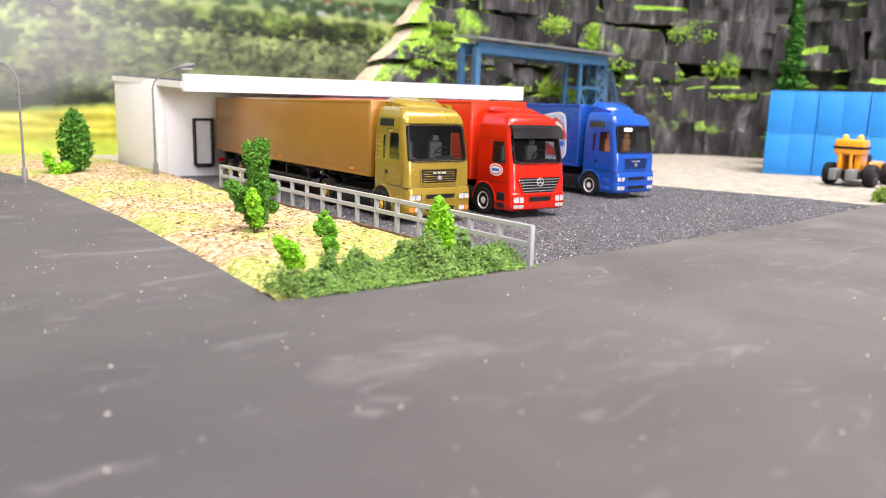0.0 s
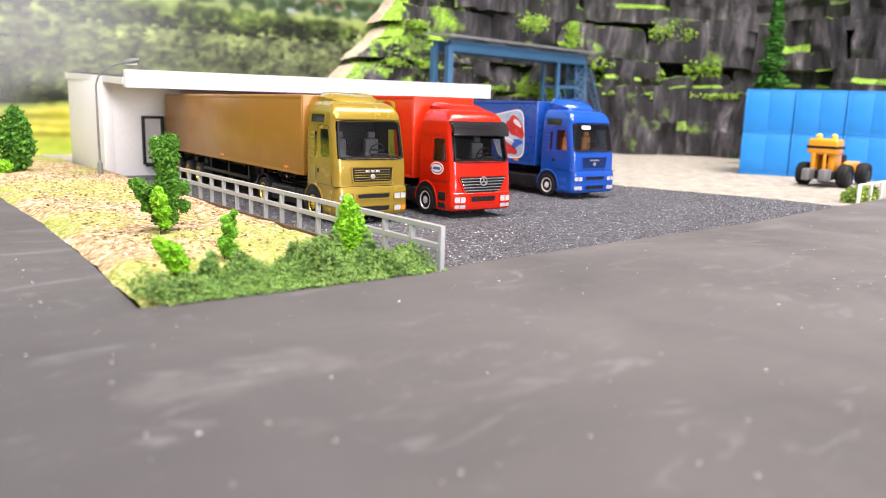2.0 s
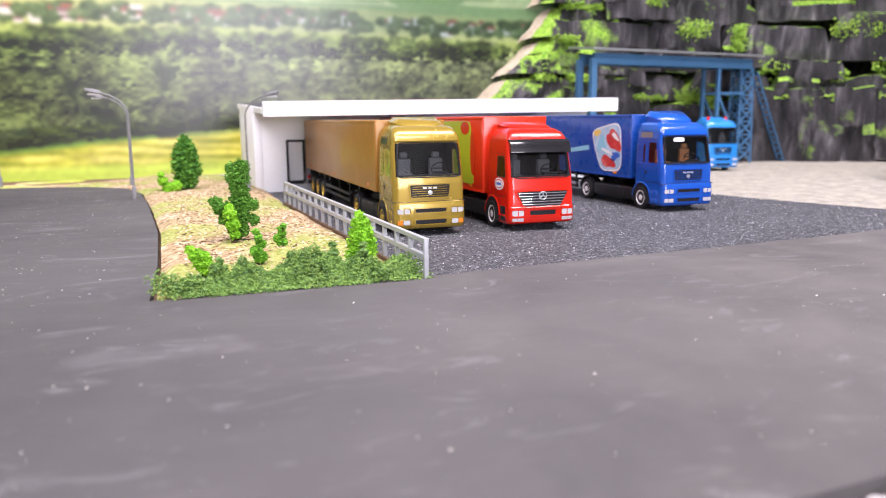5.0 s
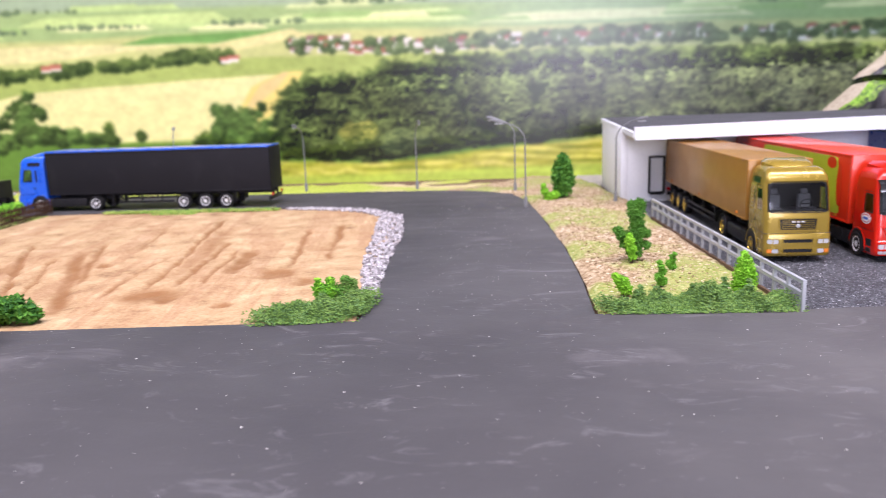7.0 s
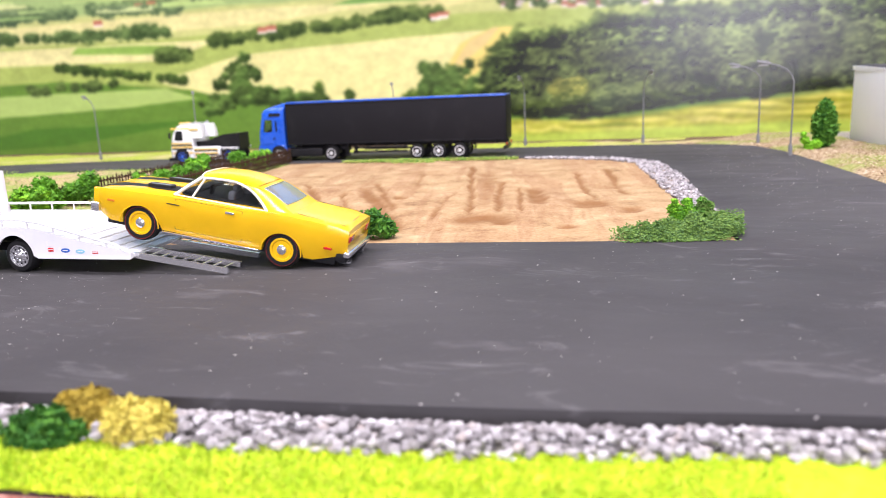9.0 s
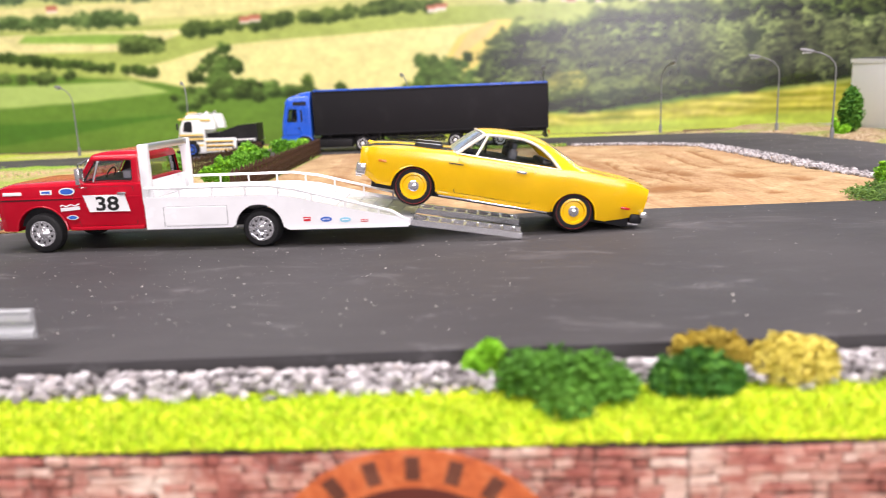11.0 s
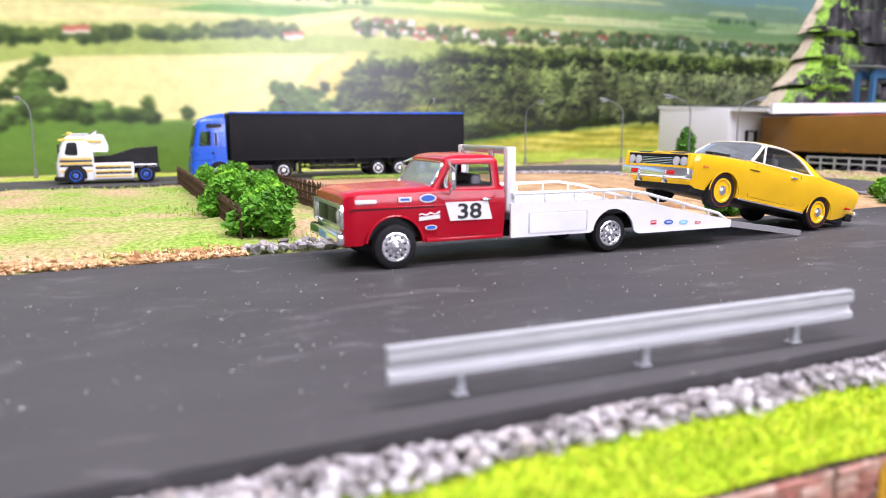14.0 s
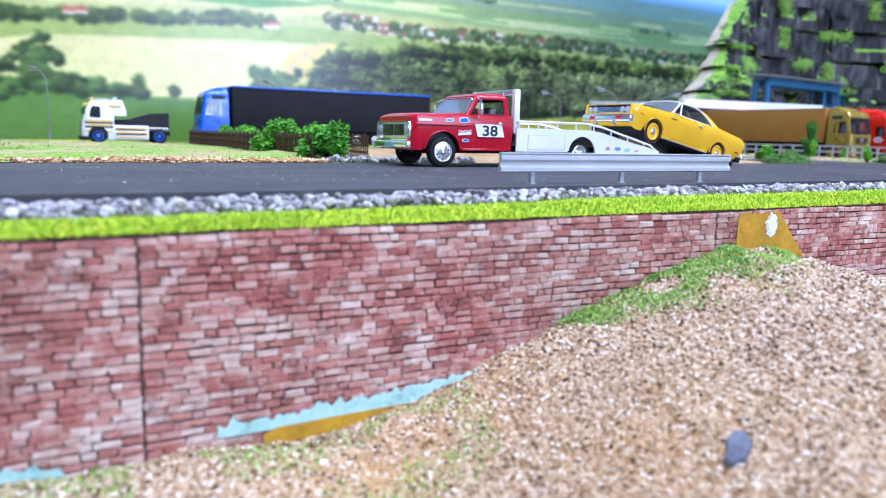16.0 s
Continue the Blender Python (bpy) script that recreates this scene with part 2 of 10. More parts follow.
def planter_soil():
    """Pale wood granules with patches of short green flock."""
    m = mat("planter_granules_and_flock", rough=0.95, spec=0.2)
    v = vor(m, 6.5)
    soil = ramp(m, v.outputs["Color"], [(0.0, (0.13, 0.075, 0.035)), (0.25, (0.28, 0.19, 0.10)), (0.6, (0.43, 0.32, 0.19)), (0.85, (0.55, 0.44, 0.29)), (1.0, (0.70, 0.63, 0.50))])
    fine = tex(m, 9.0, 4)
    flock = ramp(m, fine, [(0.35, (0.14, 0.26, 0.03)), (0.55, (0.31, 0.42, 0.06)), (0.75, (0.52, 0.58, 0.13))])
    sep = nd(m, "ShaderNodeSeparateXYZ")
    ln(m, coords(m), sep.inputs[0])
    front = nd(m, "ShaderNodeMapRange")
    for slot, v_ in ((1, 0.285), (2, 0.335), (3, 0.18), (4, 0.0)):
        front.inputs[slot].default_value = v_
    ln(m, sep.outputs["Y"], front.inputs[0])
    where = ramp(m, mth(m, "ADD", tex(m, 0.16, 4, 0.65), front.outputs[0]), [(0.47, (0, 0, 0)), (0.57, (0.85, 0.85, 0.85))])
    to(m, "Base Color", mix(m, mth(m, "MULTIPLY", where, ramp(m, fine, [(0.3, (1, 1, 1)), (0.7, (0.35, 0.35, 0.35))])), soil, flock))
    bump(m, mth(m, "ADD", mth(m, "MULTIPLY", v.outputs["Distance"], -0.8), fine), 0.07, 1.0)
    return m


SOIL = planter_soil()


def sand_field():
    m = mat("excavated_sand", rough=0.95, spec=0.2)
    big, mid, fine = tex(m, 0.10, 4), tex(m, 0.55, 5, 0.65), tex(m, 6.0, 4)
    c = ramp(m, mid, [(0.30, (0.18, 0.095, 0.04)), (0.42, (0.38, 0.25, 0.12)), (0.56, (0.49, 0.345, 0.18)), (0.75, (0.66, 0.51, 0.31))])
    c = mix(m, ramp(m, big, [(0.45, (0, 0, 0)), (0.7, (0.45, 0.45, 0.45))]), c, (0.36, 0.19, 0.09))
    spin, pull = nd(m, "ShaderNodeMapping"), nd(m, "ShaderNodeMapping")
    spin.inputs["Rotation"].default_value = (0, 0, radians(-8))
    pull.inputs["Scale"].default_value = (1.0, 0.10, 1.0)
    ln(m, coords(m), spin.inputs["Vector"])
    ln(m, spin.outputs[0], pull.inputs["Vector"])
    ruts = ramp(m, tex(m, 0.7, 5, 0.65, pull.outputs[0], 0.3), [(0.50, (0, 0, 0)), (0.58, (0.58, 0.58, 0.58)), (0.68, (0.16, 0.16, 0.16))])
    c = mix(m, ruts, c, (0.30, 0.15, 0.07))
    # darker brown the deeper the sand is dug
    dug_depth = nd(m, "ShaderNodeAttribute")
    dug_depth.attribute_name = "dug"
    c = mix(m, 0.25, c, ramp(m, fine, [(0.3, (0.20, 0.11, 0.06)), (0.7, (0.65, 0.48, 0.29))]))
    c = mix(m, mth(m, "MULTIPLY", dug_depth.outputs["Fac"], ramp(m, mid, [(0.3, (1, 1, 1)), (0.7, (0.7, 0.7, 0.7))])), c, (0.24, 0.115, 0.045))
    to(m, "Base Color", c)
    bump(m, mth(m, "ADD", mth(m, "MULTIPLY", mid, 0.5), mth(m, "MULTIPLY", fine, 0.6)), 0.06, 0.9)
    return m


SAND = sand_field()


def meadow():
    """Flock grass, yellow-green to green, worn through to sand in places."""
    m = mat("meadow_flock_and_sand", rough=0.95, spec=0.2)
    big, fine = tex(m, 0.11, 4, 0.6), tex(m, 6.5, 4)
    grass = ramp(m, fine, [(0.32, (0.10, 0.25, 0.025)), (0.5, (0.24, 0.40, 0.05)), (0.7, (0.42, 0.54, 0.12))])
    sand = ramp(m, fine, [(0.3, (0.32, 0.20, 0.10)), (0.5, (0.50, 0.36, 0.20)), (0.75, (0.68, 0.55, 0.37))])
    to(m, "Base Color", mix(m, ramp(m, big, [(0.42, (0, 0, 0)), (0.58, (1, 1, 1))]), grass, sand))
    bump(m, fine, 0.10, 1.0)
    return m


MEADOW = meadow()


def verge():
    m = mat("rear_verge_flock", rough=0.95, spec=0.2)
    big, fine = tex(m, 0.08, 4), tex(m, 5.0, 4)
    grass = ramp(m, fine, [(0.3, (0.20, 0.30, 0.03)), (0.5, (0.38, 0.46, 0.06)), (0.7, (0.58, 0.60, 0.14))])
    sand = ramp(m, fine, [(0.3, (0.44, 0.30, 0.17)), (0.7, (0.76, 0.62, 0.42))])
    to(m, "Base Color", mix(m, ramp(m, big, [(0.50, (0, 0, 0)), (0.62, (0.8, 0.8, 0.8))]), grass, sand))
    bump(m, fine, 0.1, 1.0)
    return m


VERGE = verge()
WHITE_BOARD = speckled("white_card", [(0.25, (0.72, 0.74, 0.78)), (0.5, (0.81, 0.835, 0.87)), (0.75, (0.86, 0.88, 0.91))], 0.16, 0.6, 5.0, 0.008)
ROOF_FELT = speckled("dark_roof_paper", [(0.3, (0.05, 0.05, 0.055)), (0.7, (0.10, 0.10, 0.105))], 0.6, 0.85, 8.0, 0.03)
RIM_CHROME = mat("rim_chrome", (0.80, 0.81, 0.83), 0.20, 0.85)
RIM_SILVER = mat("rim_silver", (0.86, 0.87, 0.89), 0.28, 0.4)
LAMP_GREY = paint("lamp_post_grey", (0.17, 0.175, 0.18), 0.45, 0.0, 0.1)
GREY_STEEL = paint("grey_plastic_rail", (0.36, 0.38, 0.40), 0.42, 0.0, 0.1)
SILVER = paint("silver_paint", (0.55, 0.57, 0.60), 0.32, 0.75, 0.2)
CHROME = mat("chrome", (0.86, 0.87, 0.89), 0.10, 0.9)
GOLD_CHROME = mat("gold_chrome", (0.86, 0.58, 0.08), 0.22, 0.6)
RUBBER = speckled("black_rubber", [(0.3, (0.010, 0.010, 0.011)), (0.7, (0.024, 0.024, 0.025))], 2.0, 0.62, 10.0, 0.006)
BLACK = speckled("black_plastic", [(0.3, (0.010, 0.010, 0.012)), (0.7, (0.022, 0.022, 0.024))], 1.0, 0.38, 9.0, 0.004)
DARK_GLASS = mat("dark_window_glass", (0.012, 0.014, 0.016), 0.04, 0.0, 0.6, 0.5)

# ---- the room round the model table ----
ROOM = speckled("room_wall_paint", [(0.3, (0.28, 0.28, 0.285)), (0.7, (0.34, 0.34, 0.345))], 0.02, 0.9)
FLOOR = speckled("room_floor_lino", [(0.3, (0.16, 0.155, 0.145)), (0.7, (0.22, 0.21, 0.20))], 0.03, 0.6)
for nm, b in (("wall_north", (-212, 232, 150, 160, -90, 160)), ("wall_south", (-212, 232, -170, -160, -90, 160)),
              ("wall_west", (-222, -212, -160, 150, -90, 160)), ("wall_east", (232, 242, -160, 150, -90, 160))):
    setting(nm, box(bmesh.new(), *b), ROOM, "plain painted room wall")
setting("ceiling", box(bmesh.new(), -222, 242, -170, 160, 160, 170), ROOM, "plain grey-painted room ceiling")
setting("floor", box(bmesh.new(), -222, 242, -170, 160, -100, -90), FLOOR, "plain grey room floor")

# ---- base board and road sheet ----
NEAR = [(-75, 12.0), (-30, 12.5), (-16, 13.0), (1, 13.85), (4, 13.95), (7.2, 14.14), (11, 14.48), (14, 14.62), (26.6, 15.53), (110, 19.4)]
FAR_L = [(-75, 22.0), (-46, 24.0), (-26, 25.4), (-12, 26.4), (0, 27.0), (11.6, 27.7)]
FAR_R = [(19.8, 28.2), (27, 28.5), (42, 29.7), (53, 31.2), (110, 38.5)]
SIDE_R = [(19.9, 33), (19.8, 40), (19.2, 50), (18.6, 57), (17.6, 61), (15.2, 63.2), (12, 64.2)]
REAR_BACK = [(4, 64.6), (-8, 64.4), (-22, 63), (-40, 60), (-75, 53)]
REAR_FRONT = [(-75, 43), (-45, 50.5), (-24, 54.8), (-10, 55.6), (-1, 55.8), (5, 55.2)]
SIDE_L = [(8.4, 54), (10.3, 51.5), (11.0, 45), (11.3, 36), (11.7, 30)]
outline = NEAR + FAR_R[::-1] + SIDE_R + REAR_BACK + REAR_FRONT + SIDE_L + FAR_L[::-1]
bm = slab(bmesh.new(), outline, -0.35, 0.0)
bmesh.ops.triangulate(bm, faces=[f for f in bm.faces if len(f.verts) > 4])
setting("road", bm, ROAD, "dark grey matt road sheet with chalky scuffs", smooth=0)
setting("ground", slab(bmesh.new(), [(x, y - 0.45) for x, y in NEAR] + [(110, 92), (-75, 92)], -1.6, -0.36), BOARD, "brown base board under the model", smooth=0)

LOT_PTS = [(26.7, 28.5), (42, 29.75), (53.2, 31.3), (52.6, 35.5), (50.2, 42.5), (49.6, 47), (49.4, 66.5), (25.4, 66.5), (25.8, 48)]
setting("lot", slab(bmesh.new(), LOT_PTS, -0.34, -0.2), LOT, "dark grey granular lorry park surface", smooth=0)
setting("yard", slab(bmesh.new(), [(49.0, 66.7), (49.3, 44), (52.9, 31.2), (110, 38.4), (110, 91), (20, 91), (20, 66.8)], -0.35, -0.24), YARD, "pale grey gravel yard", smooth=0)


def ruled(a, b, nu, nv, height, name, material, label):
    """Ground between two broken lines."""
    def fn(u, v):
        p, q = along(a, u), along(b, u)
        r = p.lerp(q, v)
        return (r.x, r.y, height(r.x, r.y, u, v))
    return setting(name, sheet(fn, nu, nv), material, label, smooth=60)


def edge_fade(u, v, k=14):
    return min(1, u * k, (1 - u) * k, v * k, (1 - v) * k)


PL_L = [(19.95, 28.25), (20.0, 33), (19.9, 40), (19.3, 50), (18.7, 57), (17.7, 61.2), (15.3, 63.4), (12.1, 64.4)]
PL_R = [(26.6, 28.35), (26.2, 38), (25.75, 48.2), (25.8, 57), (25.0, 62), (24.9, 66), (24, 70), (20, 74.6)]
ruled(PL_L, PL_R, 150, 34, lambda x, y, u, v: -0.10 + 0.22 * edge_fade(u, v, 14) + 0.10 * nz(x, y, 0, 0.5) + 0.06 * nz(x, y, 3, 2.2),
      "planter_ground", SOIL, "raised bed of pale granules with patches of moss")
# wheel ruts: start, end, half width, strength; and pits: centre, radii, depth
TRACKS = [(1.9, 31.8, -1.5, 51, 0.20, 1.0), (2.3, 33, 0.2, 47, 0.9, 0.35), (-4.0, 31.3, -9.9, 43, 0.22, 1.0), (-3.4, 32, -6.0, 38.6, 0.18, 0.8), (-0.5, 29.4, -5.4, 40.2, 0.5, 0.8), (-1.6, 33, -5.6, 43, 0.3, 0.6),
          (0.4, 30.4, -0.3, 40, 0.16, 0.45), (3.0, 32.4, 1.6, 42.6, 0.22, 0.9), (3.9, 33, 2.9, 41, 0.16, 0.7), (4.5, 35, 3.5, 41, 0.45, 0.8), (-7.0, 33, -10.4, 38, 0.55, 0.8), (-9.5, 34, -13, 41, 0.4, 0.6),
          (6.8, 36, 5.4, 46, 0.22, 0.7), (8.2, 38, 7.0, 48, 0.3, 0.6), (-2.5, 40, -4.5, 50, 0.25, 0.4)]
PITS = [(2.6, 31.2, 1.2, 0.9, 0.30), (3.4, 30.6, 0.6, 0.5, 0.3), (5.9, 29.8, 0.32, 0.3, 0.42), (6.6, 35.0, 0.8, 0.8, 0.32), (-2.6, 37.2, 0.28, 0.4, 0.3), (1.0, 29.6, 0.16, 0.18, 0.22), (8.3, 33.5, 0.5, 0.5, 0.25), (-7.4, 36, 1.0, 1.6, 0.16), (7.6, 41, 1.0, 1.2, 0.15)]


def dug(x, y):
    """How far the sand is dug at a place, and the height of the lips beside it."""
    deep = lip = 0.0
    ox, oy = x + 0.18 * nz(x, y, 3, 0.9), y + 0.3 * nz(x, y, 4, 0.7)
    for x0, y0, x1, y1, w, k in TRACKS:
        w *= 0.75
        t = (oy - y0) / (y1 - y0)
        if -0.05 < t < 1.05:
            fade = min(1.0, max(0.0, min(t + 0.05, 1.05 - t) * 6)) * 1.3 * k * (0.8 + 0.4 * nz(x, y, 6, 0.35))
            d = abs(ox - (x0 + (x1 - x0) * t))
            deep = max(deep, fade * math.exp(-(d / w) ** 2))
            lip = max(lip, fade * math.exp(-((d - 2.0 * w) / (0.8 * w)) ** 2))
    for cx, cy, rx, ry, k in PITS:
        q = ((ox - cx) / rx) ** 2 + ((oy - cy) / ry) ** 2
        deep = max(deep, 3.0 * k * math.exp(-q))
        lip = max(lip, 1.5 * k * math.exp(-(math.sqrt(q) - 1.5) ** 2 * 4))
    return deep, lip


def sand_height(x, y, u, v):
    """A shallow dug field with slanting wheel ruts, pits and spoil humps."""
    f = edge_fade(u, v, 9)
    deep, lip = dug(x, y)
    return f * (0.05 + 0.16 * nz(x, y, 1, 0.16) + 0.03 * nz(x, y, 2, 0.9) + 0.03 * nz(x, y, 2, 2.6) - 0.13 * deep + 0.06 * lip) - 0.03


field_ob = ruled([(-15.2, 26.35), (-12, 26.5), (0, 27.1), (11.5, 27.75)], [(-16.2, 55.0), (-10, 55.45), (0, 55.7), (5.0, 55.1), (8.2, 53.9), (10.2, 51.4)], 210, 190, sand_height,
                 "sand_field", SAND, "excavated light brown sand with wheel ruts")
tone = field_ob.data.attributes.new("dug", "FLOAT", "POINT")
for i, v in enumerate(field_ob.data.vertices):
    k = min(1.0, 2.4 * max(0.0, dug(v.co.x / S, v.co.y / S)[0] - 0.1))
    tone.data[i].value = k
ruled([(-75, 22.1), (-46, 24.1), (-26, 25.5), (-15.3, 26.3)], [(-75, 42.9), (-45, 50.4), (-24, 54.7), (-16.3, 55.1)], 150, 90,
      lambda x, y, u, v: -0.1 + 0.25 * edge_fade(u, v, 12) + 0.2 * nz(x, y, 5, 0.15) + 0.07 * nz(x, y, 5, 1.1), "meadow", MEADOW, "patchy green flock meadow worn to sand")
ruled([(12, 64.3), (4, 64.7), (-8, 64.5), (-22, 63.1), (-40, 60.1), (-75, 53.1)], [(20, 75), (4, 75), (-8, 75), (-22, 75), (-40, 75), (-75, 75)], 150, 30,
      lambda x, y, u, v: -0.1 + 0.2 * edge_fade(u, v, 12) + 0.15 * nz(x, y, 7, 0.2) - 0.5 * v, "rear_verge", VERGE, "yellow-green verge behind the far road")

# the slope below the brick wall
BASE_X = [-75, -36, -31, -29.2, -27.8, -27, -25.6, -24.2, -22.9, -21, -18.7, -17.4, -16.4, -15.3, -14.3, -12, -9.8, -6, 0, 20, 110]
BASE_Z = [-4.6, -4.4, -4.3, -4.27, -4.42, -4.47, -4.55, -4.22, -3.75, -2.95, -2.28, -1.83, -1.62, -1.38, -1.42, -2.0, -2.5, -3.1, -3.5, -3.9, -4.4]


def slope_z(x, y):
    b = float(np.interp(x, BASE_X, BASE_Z))
    d = max(0.0, 10.9 - y)
    return b - 0.10 * d * (1 + 0.4 * math.tanh((x + 22) / 5)) - 0.004 * d * d + 0.22 * nz(x, y, 9, 0.22) + 0.08 * nz(x, y, 9, 1.3)


def slope_soil():
    """Coarse pale brown granules, green flock near the wall."""
    m = mat("slope_granules", rough=0.95, spec=0.25)
    v = vor(m, 13.0)
    fine = tex(m, 18.0, 4)
    soil = ramp(m, v.outputs["Color"], [(0.0, (0.07, 0.035, 0.018)), (0.25, (0.24, 0.14, 0.075)), (0.5, (0.44, 0.30, 0.18)), (0.8, (0.60, 0.45, 0.30)), (1.0, (0.82, 0.73, 0.60))])
    big = ramp(m, tex(m, 0.12, 3), [(0.42, (0, 0, 0)), (0.66, (0.6, 0.6, 0.6))])
    soil = mix(m, big, soil, (0.50, 0.30, 0.10))
    to(m, "Base Color", soil)
    bump(m, mth(m, "ADD", mth(m, "MULTIPLY", v.outputs["Distance"], -0.9), fine), 0.06, 1.0)
    return m


SLOPE = slope_soil()


def slope_pt(u, v):
    x, y = -60 + 100 * u, 10.86 - 26 * v * (0.35 + 0.65 * v)
    return (x, y, slope_z(x, y))


setting("slope", sheet(slope_pt, 330, 90), SLOPE, "sloping bank of coarse pale brown granules", smooth=60)
setting("table_edge", box(bmesh.new(), -75, 110, -40, 10.2, -14, -11), BOARD, "brown table top below the bank", smooth=0)

# ---- printed landscape behind the model ----
BX0, BX1, BZ0, BZ1, BY = -78.0, 70.0, -3.0, 30.0, 75.2
STEP = 0.11
NXB, NZB = int((BX1 - BX0) / STEP), int((BZ1 - BZ0) / STEP)
gx = np.linspace(BX0, BX1, NXB + 1)[None, :].repeat(NZB + 1, 0)
gz = np.linspace(BZ0, BZ1, NZB + 1)[:, None].repeat(NXB + 1, 1)
rng = np.random.default_rng(7)
img = np.zeros((NZB + 1, NXB + 1, 3))


def soft_noise(cell_x, cell_z, seed):
    """Smooth noise over the print, cells in cm."""
    r = np.random.default_rng(seed)
    nx, nzz = int((BX1 - BX0) / cell_x) + 3, int((BZ1 - BZ0) / cell_z) + 3
    a = r.random((nzz, nx))
    u, v = (gx - BX0) / cell_x, (gz - BZ0) / cell_z
    i, j = u.astype(int), v.astype(int)
    fu, fv = u - i, v - j
    fu, fv = fu * fu * (3 - 2 * fu), fv * fv * (3 - 2 * fv)
    return (a[j, i] * (1 - fu) + a[j, i + 1] * fu) * (1 - fv) + (a[j + 1, i] * (1 - fu) + a[j + 1, i + 1] * fu) * fv


grain = 0.5 * soft_noise(0.35, 0.25, 1) + 0.5 * soft_noise(1.4, 0.5, 2) - 0.5
wob = 1.2 * (soft_noise(6, 3, 3) - 0.5) + 0.5 * (soft_noise(1.6, 1.2, 4) - 0.5)


def shade(mask, colour, vary=0.12):
    c = np.array(colour)[None, None, :] * (1 + 2 * vary * grain[..., None])
    k = np.clip(mask, 0, 1)[..., None]
    img[:] = img * (1 - k) + np.clip(c, 0, 1) * k


def above(xs, zs, soft=0.12, w=0.35):
    """1 above the broken line."""
    return np.clip((gz - np.interp(gx, xs, zs) + w * wob * 0.5) / soft + 0.5, 0, 1)


def field(pts, colour, vary=0.10, soft=0.10):
    """A field with straight-ish edges: convex outline, counter-clockwise."""
    m = np.ones_like(gx)
    for (xa, za), (xb, zb) in zip(pts, pts[1:] + pts[:1]):
        n = math.hypot(xb - xa, zb - za)
        m = np.minimum(m, np.clip((((xb - xa) * (gz - za) - (zb - za) * (gx - xa)) / n + 0.12 * wob) / soft + 0.5, 0, 1))
    shade(m, colour, vary)


def clump(cx, cz, rx, rz, dark, light, lump=0.5):
    """A tree of the print: a ragged patch, lighter towards its top."""
    i0, i1 = int((cx - 1.5 * rx - BX0) / STEP), int((cx + 1.5 * rx - BX0) / STEP) + 2
    j0, j1 = int((cz - 1.5 * rz - BZ0) / STEP), int((cz + 1.5 * rz - BZ0) / STEP) + 2
    i0, j0, i1, j1 = max(i0, 0), max(j0, 0), min(i1, NXB + 1), min(j1, NZB + 1)
    if i1 <= i0 or j1 <= j0:
        return
    sx, sz = gx[j0:j1, i0:i1], gz[j0:j1, i0:i1]
    g, wb = grain[j0:j1, i0:i1], wob[j0:j1, i0:i1]
    d = ((sx - cx) / rx) ** 2 + ((sz - cz) / rz) ** 2 + lump * g * 2 + 0.3 * lump * wb
    k = np.clip((1 - d) * 1.6, 0, 1)[..., None]
    lit = np.clip(0.45 + 0.45 * (sz - cz) / rz - 0.15 * (sx - cx) / rx + 1.5 * g, 0, 1)[..., None]
    c = np.array(dark) * (1 - lit) + np.array(light) * lit
    img[j0:j1, i0:i1] = img[j0:j1, i0:i1] * (1 - k) + c * k


def tree_row(x0, x1, z0, z1, n, size, dark, light, tall=1.0):
    for t in np.sort(rng.random(n)):
        s = size * (0.6 + 0.8 * rng.random())
        clump(x0 + (x1 - x0) * t, z0 + (z1 - z0) * t + 0.5 * s * (rng.random() - 0.3), s * 1.15, s * tall, dark, light)


def roof_house(x, z, w, h, wall, roof):
    for (a, b, c, d), col in (((x - w / 2, x + w / 2, z, z + h * 0.55), wall), ((x - w * 0.58, x + w * 0.58, z + h * 0.5, z + h), roof)):
        i0, i1, j0, j1 = int((a - BX0) / STEP), int((b - BX0) / STEP) + 1, int((c - BZ0) / STEP), int((d - BZ0) / STEP) + 1
        img[max(j0, 0):j1, max(i0, 0):i1] = col


# sky, far hills
img[:] = (0.60, 0.75, 0.90)
shade(1 - above([-78, -40, 0, 40, 70], [21.5, 21, 20, 19.0, 18.5], 0.5), (0.60, 0.70, 0.66), 0.05)
shade(1 - above([-78, -45, -10, 30, 70], [19.5, 19.2, 18.0, 17.4, 16.5], 0.4), (0.60, 0.67, 0.54), 0.06)
shade(1 - above([-78, -45, -10, 20, 70], [17.2, 17.0, 16.6, 16.0, 15.2], 0.4), (0.60, 0.69, 0.45), 0.07)
for a, b, c, d, col in ((-30, -8, 15.4, 16.2, (0.74, 0.82, 0.52)), (-6, 14, 14.8, 15.6, (0.78, 0.84, 0.56)), (15, 40, 14.2, 14.9, (0.86, 0.86, 0.62)), (-60, -36, 17.3, 18.0, (0.70, 0.78, 0.58))):
    field([(a, c), (b, c - 0.3), (b - 2, d), (a + 3, d)], col)
# the pale field belt
shade(1 - above([-78, -40, -10, 20, 70], [14.2, 14.0, 14.2, 13.8, 13.0], 0.3), (0.74, 0.75, 0.48), 0.08)
field([(-78, 11.6), (-30, 12.0), (-10, 13.4), (-30, 13.7), (-78, 13.2)], (0.84, 0.81, 0.57))
field([(-20, 13.4), (-9, 13.3), (-2, 14.3), (-16, 14.2)], (0.42, 0.60, 0.30))
field([(-10, 12.2), (-1, 13.6), (-2.5, 14.4), (-11, 13.2)], (0.82, 0.79, 0.54))
